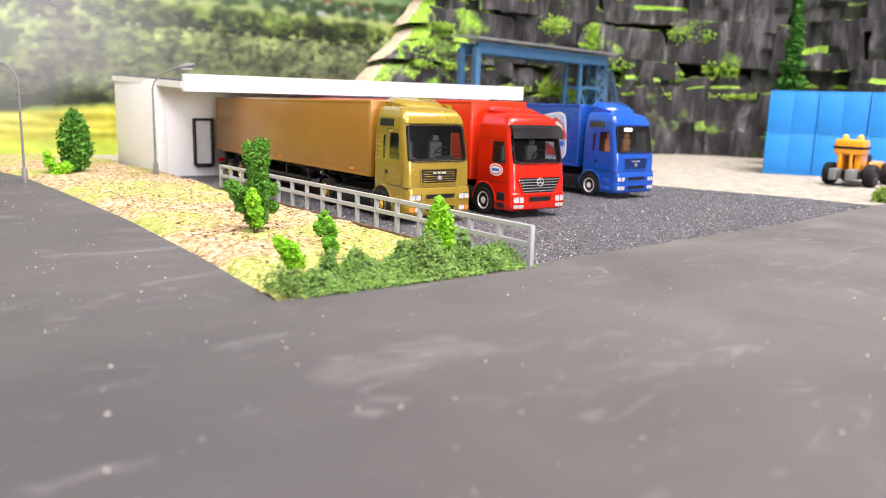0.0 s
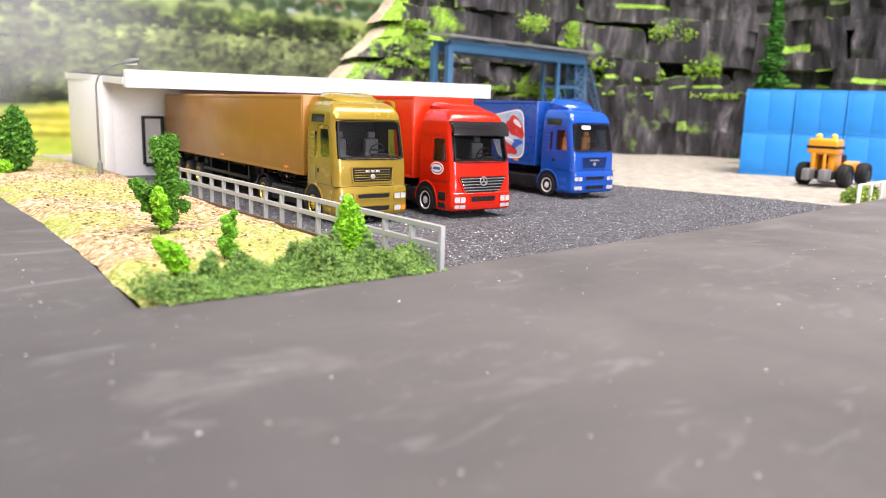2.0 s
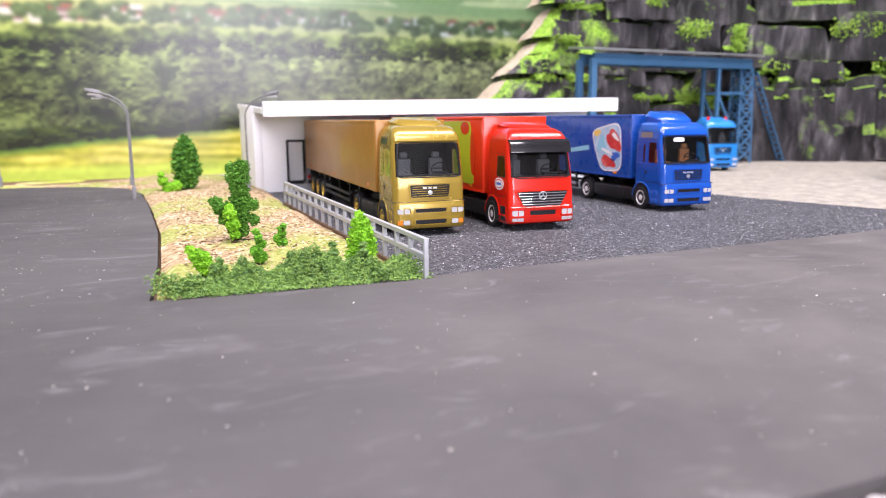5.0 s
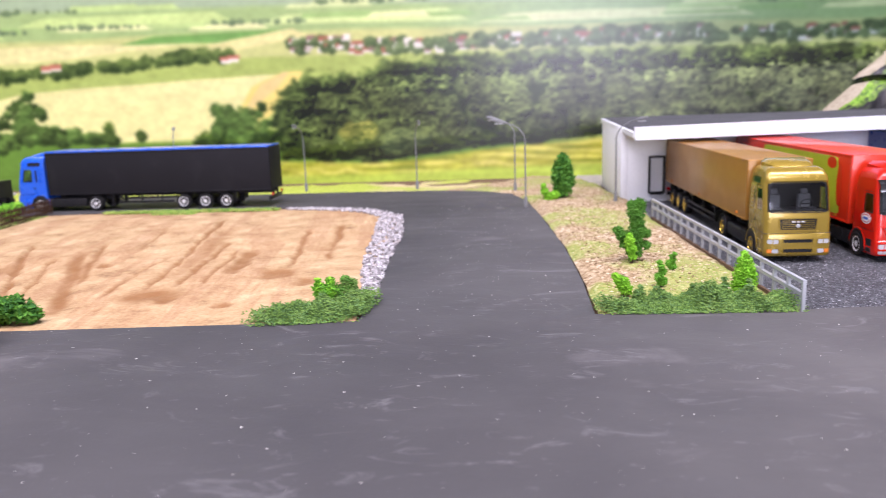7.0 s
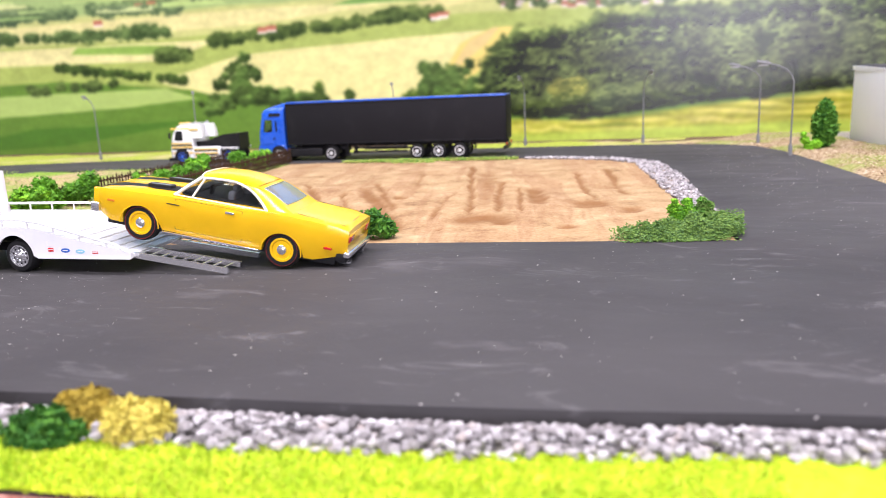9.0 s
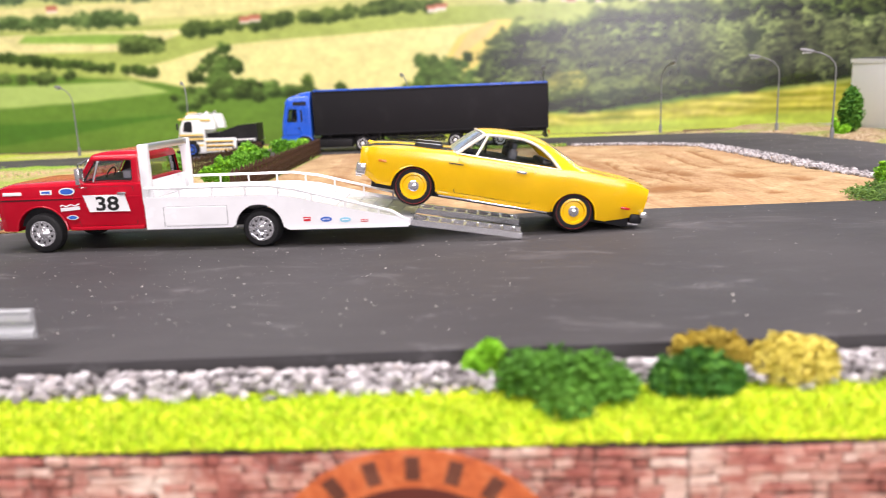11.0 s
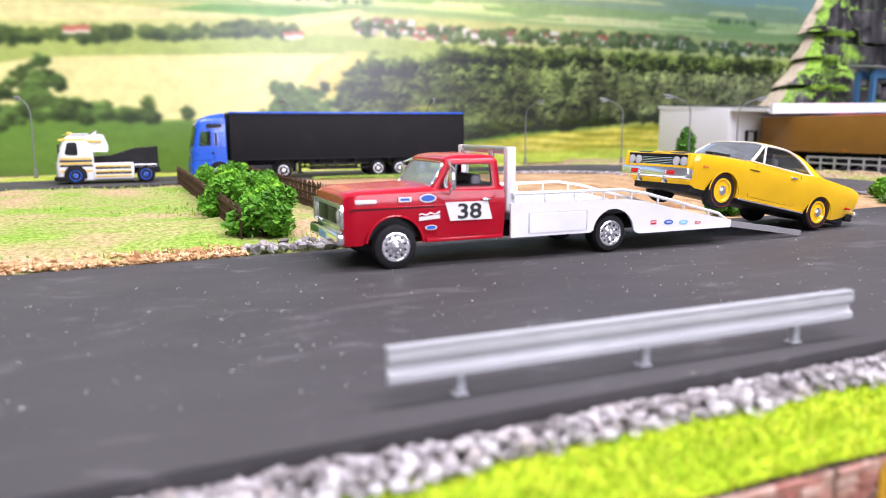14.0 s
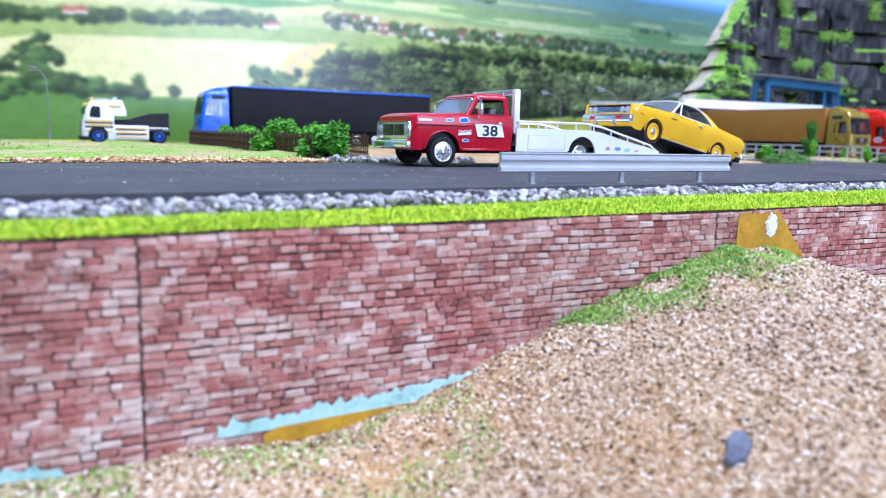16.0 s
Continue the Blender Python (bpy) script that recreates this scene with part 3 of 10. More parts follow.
# the middle ground
shade(1 - above([-78, -40, -10, 20, 70], [11.4, 11.2, 11.8, 11.6, 11.0], 0.2), (0.62, 0.68, 0.36), 0.10)
field([(-78, 9.6), (-38, 9.0), (-32, 10.9), (-78, 11.2)], (0.85, 0.82, 0.59))
field([(-50, 10.2), (-38, 9.7), (-37, 10.6), (-49, 10.9)], (0.52, 0.66, 0.30))
field([(-40, 7.0), (-31, 4.2), (-12, 4.2), (-4.5, 9.0), (-3.6, 10.2), (-14, 9.9), (-30, 9.2)], (0.86, 0.83, 0.58), 0.08)
field([(-8.8, 6.2), (-5.4, 5.0), (-3.4, 8.0), (-0.6, 10.4), (-3.8, 10.4), (-6.9, 9.0)], (0.86, 0.77, 0.44), 0.05)
field([(-8.0, 6.6), (-6.9, 6.2), (-4.4, 9.0), (-2.6, 10.3), (-3.6, 10.4), (-6.0, 9.2)], (0.84, 0.74, 0.50), 0.05)
# green fields low on the left
shade(1 - above([-78, -52, -42, -36, -30, -18, -4, 70], [7.2, 7.4, 6.6, 6.0, 4.4, 4.1, 3.4, 3.0], 0.15), (0.36, 0.50, 0.19), 0.08)
field([(-78, 3.6), (-54, 3.4), (-44, 4.3), (-34, 4.6), (-39, 6.2), (-52, 6.2), (-78, 5.6)], (0.64, 0.73, 0.42), 0.05)
field([(-78, -0.4), (-52, 0.4), (-36, 2.6), (-27, 3.8), (-34, 4.6), (-46, 3.9), (-56, 2.4), (-78, 2.0)], (0.27, 0.44, 0.15), 0.06)
# dark tree belts
DK, LT = (0.17, 0.23, 0.11), (0.40, 0.49, 0.24)
tree_row(-78, -36, 14.6, 14.4, 110, 0.75, (0.26, 0.34, 0.24), (0.46, 0.55, 0.36))
tree_row(-78, -38, 12.4, 11.9, 90, 0.65, (0.20, 0.28, 0.15), (0.40, 0.50, 0.28))
tree_row(-33, -8, 10.8, 12.2, 120, 0.6, (0.15, 0.22, 0.10), (0.38, 0.46, 0.22))
tree_row(-52, -36.5, 8.9, 6.9, 90, 0.42, (0.14, 0.20, 0.09), (0.30, 0.40, 0.17))
tree_row(-56, -44, 6.6, 7.0, 14, 0.55, DK, LT)
tree_row(-39.5, -35.5, 9.6, 9.4, 16, 0.75, DK, LT)
tree_row(-32.4, -21.2, 4.8, 4.5, 70, 0.55, (0.13, 0.19, 0.08), (0.34, 0.44, 0.19))


def grove(cx, cz, rx, rz, n):
    """A loose group of printed tree crowns."""
    spots = [(cx + rx * rng.normal() * 0.5, cz + rz * rng.normal() * 0.45) for _ in range(n)]
    for x, z in sorted(spots, key=lambda p: -p[1]):
        b = 0.7 + 0.5 * rng.random()
        s = 0.35 + 0.4 * rng.random()
        clump(x, z, s * 1.2, s, (0.16 * b, 0.24 * b, 0.10 * b), (0.40 * b, 0.52 * b, 0.24 * b), 0.8)


grove(-30.2, 6.3, 1.7, 2.0, 46)
grove(-27.0, 5.0, 3.5, 0.7, 40)
grove(-33.0, 4.2, 1.6, 1.0, 24)
clump(-21.6, 5.5, 0.8, 1.0, DK, (0.3, 0.4, 0.14))
clump(-18.4, 4.7, 0.65, 0.7, DK, (0.3, 0.4, 0.14))
# the village
for x0, x1, zc, n in ((-2.8, 12.5, 12.4, 120), (12, 36, 12.6, 190), (36, 55, 12.2, 90)):
    for t in np.sort(rng.random(n)):
        x = x0 + (x1 - x0) * t
        z = zc + 1.1 * (rng.random() - 0.5) + (0.4 if x < 3 else 0)
        if rng.random() < (0.52 if x < 10 else 0.74):
            clump(x, z, 0.7, 0.5, (0.22, 0.29, 0.16), (0.44, 0.52, 0.32))
        else:
            red = rng.random()
            roof_house(x, z - 0.2, 0.35 + 0.5 * rng.random(), 0.34 + 0.26 * rng.random(), (0.84, 0.81, 0.77),
                       (0.62, 0.38, 0.30) if red < 0.4 else (0.55, 0.42, 0.40) if red < 0.75 else (0.88, 0.84, 0.80))
for x, z in ((-40.8, 14.4), (-39.4, 14.5), (-27.2, 11.2), (-26.2, 11.3), (-9.2, 11.5), (-8.4, 11.6), (-46, 13.0)):
    roof_house(x, z, 0.9, 0.55, (0.90, 0.86, 0.82), (0.70, 0.42, 0.34))
for k in range(46):
    a = -76 + 130 * rng.random()
    zc = 14.0 + 3.2 * rng.random()
    w = 3 + 7 * rng.random()
    col = ((0.86, 0.86, 0.62), (0.70, 0.79, 0.50), (0.58, 0.70, 0.42), (0.78, 0.82, 0.58))[k % 4]
    h_ = 0.18 + 0.3 * rng.random()
    field([(a, zc), (a + w, zc - 0.1), (a + w * 0.9, zc + h_), (a + 0.6, zc + h_)], col, 0.08)
for k in range(9):
    a, zc = -70 + 120 * rng.random(), 14.3 + 3 * rng.random()
    tree_row(a, a + 5 + 9 * rng.random(), zc, zc - 0.15, 26, 0.26, (0.34, 0.42, 0.30), (0.52, 0.60, 0.42))
# the wood
TOPX, TOPZ = [-4.2, -3.2, -1.5, 3, 8, 13, 21, 33, 44, 55, 70], [4.5, 8.4, 9.2, 9.6, 10.4, 10.6, 11.0, 10.6, 10.6, 10.4, 10.2]
LOWX, LOWZ = [-12.6, -4.4, 3.4, 10, 15, 23, 30, 45, 70], [2.4, 2.2, 1.8, 2.2, 2.8, 3.4, 3.9, 4.4, 4.8]
shade((1 - above(TOPX, TOPZ, 0.5)) * above(LOWX, LOWZ, 0.3) * np.clip((gx + 4.2) * 3, 0, 1), (0.13, 0.18, 0.08), 0.2)
for z in np.arange(11.0, 1.8, -0.30):
    for k in range(24):
        x = -4 + 74 * rng.random()
        top, low = float(np.interp(x, TOPX, TOPZ)), float(np.interp(x, LOWX, LOWZ))
        if low + 0.6 < z < top - 0.4:
            d = (z - low) / (top - low)
            s = 0.8 + 0.75 * rng.random()
            b = (0.80 + 0.35 * d) * (0.75 + 0.45 * rng.random())
            haze = min(1.0, max(0.0, (x - 6) / 40)) * 0.30
            dk, lt = np.array((0.07, 0.105, 0.045)) * b, np.array((0.46, 0.53, 0.27)) * b
            dk, lt = dk * (1 - haze) + 0.36 * haze, np.minimum(1, lt * (1 - haze) + 0.56 * haze)
            clump(x, z, s, s * 1.05, dk, lt, 0.7)
            for _ in range(3):
                q = s * (0.35 + 0.3 * rng.random())
                clump(x + s * (rng.random() - 0.6), z + s * (rng.random() - 0.2), q, q, dk * 1.15, lt * 1.05, 0.8)
for k in range(150):
    x = -4.3 + 60 * rng.random() ** 1.2
    top = float(np.interp(x, TOPX, TOPZ))
    s = 0.55 + 0.6 * rng.random()
    b = 0.8 + 0.4 * rng.random()
    clump(x, top - 0.5 + 0.4 * rng.random(), s, s * 1.1, (0.07 * b, 0.11 * b, 0.045 * b), (0.40 * b, 0.48 * b, 0.22 * b), 0.6)
for x, z, s in ((-4.3, 4.4, 0.9), (-4.6, 5.6, 1.0), (-4.2, 6.8, 1.1), (-3.6, 7.8, 1.2), (-2.6, 8.7, 1.3), (-1.2, 9.2, 1.2), (-4.0, 3.6, 0.9), (-3.4, 6.0, 1.3), (-2.2, 7.2, 1.4)):
    clump(x, z, s, s * 1.1, (0.06, 0.095, 0.04), (0.36, 0.44, 0.20), 0.7)
tree_row(-12.4, -4.8, 3.8, 4.2, 34, 0.8, (0.09, 0.15, 0.05), (0.30, 0.40, 0.14))
grove(-8.4, 5.6, 2.4, 2.0, 80)
tree_row(-4.5, 26, 2.5, 3.9, 120, 0.5, (0.07, 0.10, 0.04), (0.24, 0.30, 0.10))
tree_row(1.8, 4.6, 4.2, 4.6, 10, 0.9, (0.26, 0.32, 0.12), (0.62, 0.62, 0.28))
tree_row(6.5, 9.8, 3.4, 3.6, 12, 1.0, (0.16, 0.22, 0.12), (0.44, 0.50, 0.28))
# broad light and shade in the wood; the far country darkens towards the cliff
wood = (1 - above(TOPX, TOPZ, 0.5)) * above(LOWX, LOWZ, 0.3) * np.clip((gx + 4.2) * 3, 0, 1)
img *= 1 - wood[..., None] * (0.30 - 0.50 * soft_noise(3.2, 2.0, 33))[..., None]
img *= 1 - (0.36 * np.clip((gx - 8) / 30, 0, 1) * np.clip((gz - 10.4) / 1.5, 0, 1) * np.clip((20.5 - gz) / 1.5, 0, 1))[..., None] * np.array([1.1, 0.85, 0.8])
# the striped meadow under the wood
low = 1 - above(LOWX, [z - 0.3 for z in LOWZ], 0.25)
low *= np.clip((gx + 14) / 3, 0, 1)
stripe = np.clip(0.5 + 0.30 * np.sin(gz * 8 + 0.25 * gx + 6 * wob) + 1.1 * (soft_noise(2.6, 0.30, 21) - 0.5), 0, 1)
shade(low, (0.62, 0.62, 0.20), 0.18)
shade(low * np.clip(stripe - 0.45, 0, 1) * 1.4, (0.84, 0.80, 0.42), 0.15)
shade(low * np.clip(0.35 - stripe, 0, 1) * 1.6, (0.36, 0.44, 0.12), 0.15)
shade(low * (1 - above([-20, 0, 25, 70], [0.6, 0.4, 0.9, 1.2], 0.6)), (0.66, 0.74, 0.28), 0.15)

# the print is soft; the wood keeps its grain
keep_ = img.copy()
for _ in range(2):
    pad = np.pad(img, ((1, 1), (1, 1), (0, 0)), mode="edge")
    img[:] = (4 * pad[1:-1, 1:-1] + 2 * (pad[:-2, 1:-1] + pad[2:, 1:-1] + pad[1:-1, :-2] + pad[1:-1, 2:]) + pad[:-2, :-2] + pad[:-2, 2:] + pad[2:, :-2] + pad[2:, 2:]) / 16
img[:] = img * (1 - wood[..., None]) + keep_ * wood[..., None]
lin = np.where(img <= 0.04045, img / 12.92, ((np.clip(img, 0, 1) + 0.055) / 1.055) ** 2.4)
me = bpy.data.meshes.new("backdrop")
nv = (NXB + 1) * (NZB + 1)
pos = np.stack([gx, BY + 0 * gx, gz], -1).reshape(-1, 3) * S
ii = (np.arange(NZB)[:, None] * (NXB + 1) + np.arange(NXB)[None, :]).reshape(-1)
quads = np.stack([ii, ii + 1, ii + NXB + 2, ii + NXB + 1], -1)
me.vertices.add(nv)
me.vertices.foreach_set("co", pos.ravel())
me.loops.add(quads.size)
me.loops.foreach_set("vertex_index", quads.ravel().astype(np.int32))
me.polygons.add(len(quads))
me.polygons.foreach_set("loop_start", np.arange(0, quads.size, 4, dtype=np.int32))
me.update()
at = me.color_attributes.new("print", "FLOAT_COLOR", "POINT")
at.data.foreach_set("color", np.concatenate([lin.reshape(-1, 3), np.ones((nv, 1))], 1).astype(np.float32).ravel())
PRINT = mat("landscape_print", rough=0.27, spec=0.65)
vc = nd(PRINT, "ShaderNodeVertexColor")
vc.layer_name = "print"
to(PRINT, "Base Color", vc.outputs["Color"])
me.materials.append(PRINT)
tagged(new("backdrop", me), "printed landscape of fields, woods and a village", kind="structure")
setting("backdrop_board", box(bmesh.new(), BX0, BX1, BY + 0.1, BY + 1.2, -3, BZ1), BOARD, "brown board behind the landscape print", smooth=0)

# ---- depot at the back of the lorry park ----
depot = thing("depot_building", "white card depot with a flat dark roof and open front", "building", x=0, y=0, z=-0.2)
part("side_wall", box(bmesh.new(), 25.2, 25.7, 56.6, 66, 0, 5.2, 0.02), WHITE_BOARD, depot)
part("rear_wall", box(bmesh.new(), 25.7, 48.9, 65.5, 66, 0, 5.2, 0.02), WHITE_BOARD, depot)
part("end_wall", box(bmesh.new(), 48.2, 48.7, 57.5, 65.5, 0, 5.2, 0.02), WHITE_BOARD, depot)
part("front_wall", box(bmesh.new(), 25.7, 48.2, 56.6, 56.9, 0, 5.2, 0.02), WHITE_BOARD, depot)
part("roof_slab", plate(bmesh.new(), [(25.3, 52.5, 4.75), (48.9, 54.4, 4.95), (48.9, 66.1, 5.25), (25.1, 66.1, 5.25)], (0, 0, 1), 0.32), WHITE_BOARD, depot)
part("roof_covering", plate(bmesh.new(), [(25.5, 52.9, 5.09), (48.7, 54.8, 5.29), (48.7, 66.0, 5.59), (25.3, 66.0, 5.59)], (0, 0, 1), 0.05), ROOF_FELT, depot, "dark grey roof paper")
part("fascia", plate(bmesh.new(), [(25.3, 52.2, 4.6), (48.9, 54.1, 4.85), (48.9, 54.1, 5.72), (25.3, 52.2, 5.42)], (0.08, -1, 0), 0.3), WHITE_BOARD, depot, "white roof edge board")
bm = bmesh.new()
for b in ((27.1, 27.22, 56.3, 56.58, 0.6, 3.2), (28.1, 28.22, 56.3, 56.58, 0.6, 3.2), (27.22, 28.1, 56.3, 56.58, 3.08, 3.2), (27.22, 28.1, 56.2, 56.58, 0.5, 0.7)):
    box(bm, *b, 0.02)
part("dock_frame", bm, BLACK, depot, "black frame of a loading door")

# ---- vehicles: each faces its own -x, its front at x = 0, wheels on z = 0 ----
GOLD = paint("gold_metallic_paint", (0.34, 0.235, 0.03), 0.26, 0.35, 0.5)
GOLD_BOX = paint("bronze_brown_paint", (0.33, 0.155, 0.022), 0.36, 0.1, 0.15)
RED = paint("red_paint", (0.58, 0.014, 0.003), 0.24, 0.0, 0.35)
RED_BOX = paint("orange_red_box_paint", (0.66, 0.032, 0.006), 0.30, 0.0, 0.3)
BLUE = paint("royal_blue_paint", (0.006, 0.075, 0.40), 0.20, 0.0, 0.4)
BLUE_BOX = paint("blue_box_paint", (0.006, 0.060, 0.32), 0.28, 0.0, 0.25)
BRIGHT_BLUE = paint("bright_blue_paint", (0.01, 0.10, 0.62), 0.28)
CYAN_BLUE = paint("sky_blue_paint", (0.01, 0.20, 0.55), 0.30)
SLATE_BLACK = paint("matt_black_box", (0.012, 0.012, 0.015), 0.6, 0.0, 0.0)
for m_ in (SLATE_BLACK, RUBBER, BLACK):
    m_.node_tree.nodes["Principled BSDF"].inputs["Specular IOR Level"].default_value = 0.18
CAR_YELLOW = paint("chrome_yellow_paint", (0.88, 0.52, 0.002), 0.20, 0.0, 0.4)
TRUCK_RED = paint("cherry_red_paint", (0.44, 0.005, 0.018), 0.24, 0.0, 0.25)
TRUCK_RED.node_tree.nodes["Principled BSDF"].inputs["Specular IOR Level"].default_value = 0.25
WHITE = paint("white_gloss_paint", (0.80, 0.81, 0.82), 0.26, 0.0, 0.4)
CREAM = paint("cream_trim", (0.80, 0.77, 0.68), 0.3)
LIME = paint("lime_green_print", (0.42, 0.55, 0.02), 0.35, 0.0, 0.2)
LAMP_CLEAR = mat("lamp_lens_clear", (0.48, 0.49, 0.50), 0.08, 0.0, 0.7, 0.6)
LAMP_AMBER = mat("lamp_lens_amber", (0.75, 0.22, 0.02), 0.12, 0.0, 0.6, 0.5)
LAMP_RED = mat("lamp_lens_red", (0.55, 0.01, 0.01), 0.12, 0.0, 0.6, 0.5)
STICKER_BLUE = mat("sticker_blue", (0.03, 0.12, 0.50), 0.4)
STICKER_RED = mat("sticker_red", (0.60, 0.02, 0.03), 0.4)
STICKER_WHITE = mat("sticker_white", (0.82, 0.82, 0.82), 0.4)
STICKER_CYAN = mat("sticker_cyan", (0.25, 0.55, 0.70), 0.4)
STICKER_YELLOW = mat("sticker_yellow", (0.78, 0.52, 0.10), 0.4)
BLACK_INK = mat("black_ink", (0.012, 0.012, 0.012), 0.45)
SEAT_GREY = mat("grey_seat_plastic", (0.15, 0.15, 0.165), 0.6)
SEAT_TAN = mat("tan_seat_plastic", (0.50, 0.20, 0.07), 0.6)
GLOSS_BLACK = mat("glossy_black_plastic", (0.015, 0.015, 0.017), 0.16, 0.0, 0.7, 0.6)
CABIN = mat("dark_cabin", (0.020, 0.020, 0.022), 0.75, 0.0, 0.25)


def window_glass(name, tint, gloss=0.06, haze=0.0):
    """A clear pane: it lets light through and reflects more at a slant. haze is the share of painted pale reflection.
    """
    m = bpy.data.materials.new(name)
    m.use_nodes = True
    m.node_tree.nodes.remove(m.node_tree.nodes["Principled BSDF"])
    clear, shine, mixer = nd(m, "ShaderNodeBsdfTransparent"), nd(m, "ShaderNodeBsdfGlossy"), nd(m, "ShaderNodeMixShader")
    clear.inputs["Color"].default_value = (*tint, 1)
    shine.inputs["Roughness"].default_value = 0.03
    lw = nd(m, "ShaderNodeLayerWeight", Blend=0.5)
    f = mth(m, "ADD", mth(m, "MULTIPLY", mth(m, "POWER", lw.outputs["Facing"], 3.0), 0.7), gloss)
    ln(m, f, mixer.inputs[0])
    ln(m, clear.outputs[0], mixer.inputs[1])
    ln(m, shine.outputs[0], mixer.inputs[2])
    out = mixer.outputs[0]
    if haze:
        # flat pale colour stands in for a bright room mirrored in the pane
        pale_reflection, veil = nd(m, "ShaderNodeBsdfDiffuse", Color=(0.62, 0.68, 0.72, 1)), nd(m, "ShaderNodeMixShader")
        veil.inputs[0].default_value = haze
        ln(m, out, veil.inputs[1])
        ln(m, pale_reflection.outputs[0], veil.inputs[2])
        out = veil.outputs[0]
    ln(m, out, m.node_tree.nodes["Material Output"].inputs["Surface"])
    return m


PALE_PANE = window_glass("pale_reflecting_window", (0.70, 0.75, 0.78), 0.14, 0.13)
CLEAR = window_glass("clear_window", (0.82, 0.85, 0.85), 0.035)


def super_ring(r, n, seg):
    out = []
    for k in range(seg):
        a = 2 * math.pi * (k + 0.5) / seg
        c, s = math.cos(a), math.sin(a)
        out.append((r * math.copysign(abs(c) ** (2 / n), c), r * math.copysign(abs(s) ** (2 / n), s)))
    return out


def patch(surf, corners, off=0.015, thick=0.04, n=7, seg=32, rings=4):
    """A panel with rounded corners lying on surf(u, v, off); its corners in u, v run round from the lower left."""
    bm = bmesh.new()
    (a, b, c, d) = [Vector((*p, 0)) for p in corners]

    def uv(s, t):
        p = a * (1 - s) * (1 - t) + b * (1 + s) * (1 - t) + c * (1 + s) * (1 + t) + d * (1 - s) * (1 + t)
        return p.x / 4, p.y / 4
    mid = bm.verts.new(surf(*uv(0, 0), off))
    rows = []
    for k in range(1, rings + 1):
        rows.append([bm.verts.new(surf(*uv(s, t), off)) for s, t in super_ring(k / rings, n, seg)])
    rows.append([bm.verts.new(surf(*uv(s, t), off - thick)) for s, t in super_ring(1, n, seg)])
    for i in range(seg):
        bm.faces.new((mid, rows[0][i], rows[0][(i + 1) % seg]))
    for p, q in zip(rows, rows[1:]):
        for i in range(seg):
            bm.faces.new((p[i], q[i], q[(i + 1) % seg], p[(i + 1) % seg]))
    bm.faces.new(rows[-1])
    bmesh.ops.recalc_face_normals(bm, faces=bm.faces)
    return bm


class Cab:
    """A rounded box whose front f(z), rear r(z) and half width w(z) change with height."""

    def __init__(self, levels, front, rear, half, corner, rear_corner=0.08):
        self.levels, self.f, self.r, self.w, self.c, self.rc = levels, front, rear, half, corner, rear_corner

    def at(self, table, z):
        return float(np.interp(z, [p[0] for p in table], [p[1] for p in table]))

    def front(self, y, z, off=0.0):
        w, c = self.at(self.w, z), self.c
        d = max(0.0, abs(y) - (w - c))
        return (self.at(self.f, z) + c - math.sqrt(max(0.0, c * c - d * d)) - off, y, z)

    def back(self, y, z, off=0.0):
        return (self.at(self.r, z) + off, y, z)

    def side(self, sgn):
        return lambda x, z, off=0.0: (x, sgn * (self.at(self.w, z) + off), z)

    def shell(self, front=None, side=None, back=None, inset=0.0):
        """The skin; front (z0, z1), side (z0, z1, gap, x_end(z)) and back (z0, z1) leave window openings."""
        top = self.levels[-1]
        zs = set(self.levels)
        brim = max([h[1] for h in (front, side, back) if h] or [top - 0.1])
        for hole in (front, side, back):
            if hole:
                zs |= {hole[0], hole[1]}
        zs = sorted(zs)
        rows = []
        bm = bmesh.new()
        for z in zs:
            f, r, w = self.at(self.f, z) + inset, self.at(self.r, z) - inset, self.at(self.w, z) - inset
            zp = z - 1.6 * inset * min(1.0, max(0.0, (z - brim) / (top - brim)))
            c, rc = min(self.c, w * 0.8, (r - f) * 0.45), min(self.rc, (r - f) * 0.45)
            gap, end = (side[2], side[3](z)) if side else (0.3, (f + r) / 2 + 0.3)
            end = min(end, r - rc - 0.02)
            xa = min(f + c + gap, end - 0.01)
            ring = []
            for cx, cy, rad, a0 in ((f + c, -w + c, c, 180), (0, -w, 0, 0), (r - rc, -w + rc, rc, 270), (r - rc, w - rc, rc, 0), (0, w, 0, 1), (f + c, w - c, c, 90)):
                if rad:
                    for k in range(7):
                        a = radians(a0 + 15 * k)
                        ring.append((cx + rad * math.cos(a), cy + rad * math.sin(a), zp))
                else:
                    ring += [(x, cy, zp) for x in ((xa, end) if a0 == 0 else (end, xa))]
            rows.append([bm.verts.new(p) for p in ring])
        n = len(rows[0])
        holes = {"front": {n - 3, n - 2, n - 1, 0, 1}, "side": {7, 23}, "back": {15}}
        for i, (p, q) in enumerate(zip(rows, rows[1:])):
            for k in range(n):
                if any(h and h[0] - 1e-6 <= zs[i] and zs[i + 1] <= h[1] + 1e-6 and k in holes[nm] for nm, h in (("front", front), ("side", side), ("back", back))):
                    continue
                bm.faces.new((p[k], p[(k + 1) % n], q[(k + 1) % n], q[k]))
        bm.faces.new(rows[0][::-1])
        bm.faces.new(rows[-1])
        bmesh.ops.recalc_face_normals(bm, faces=bm.faces)
        return bm


WHEELS = {}


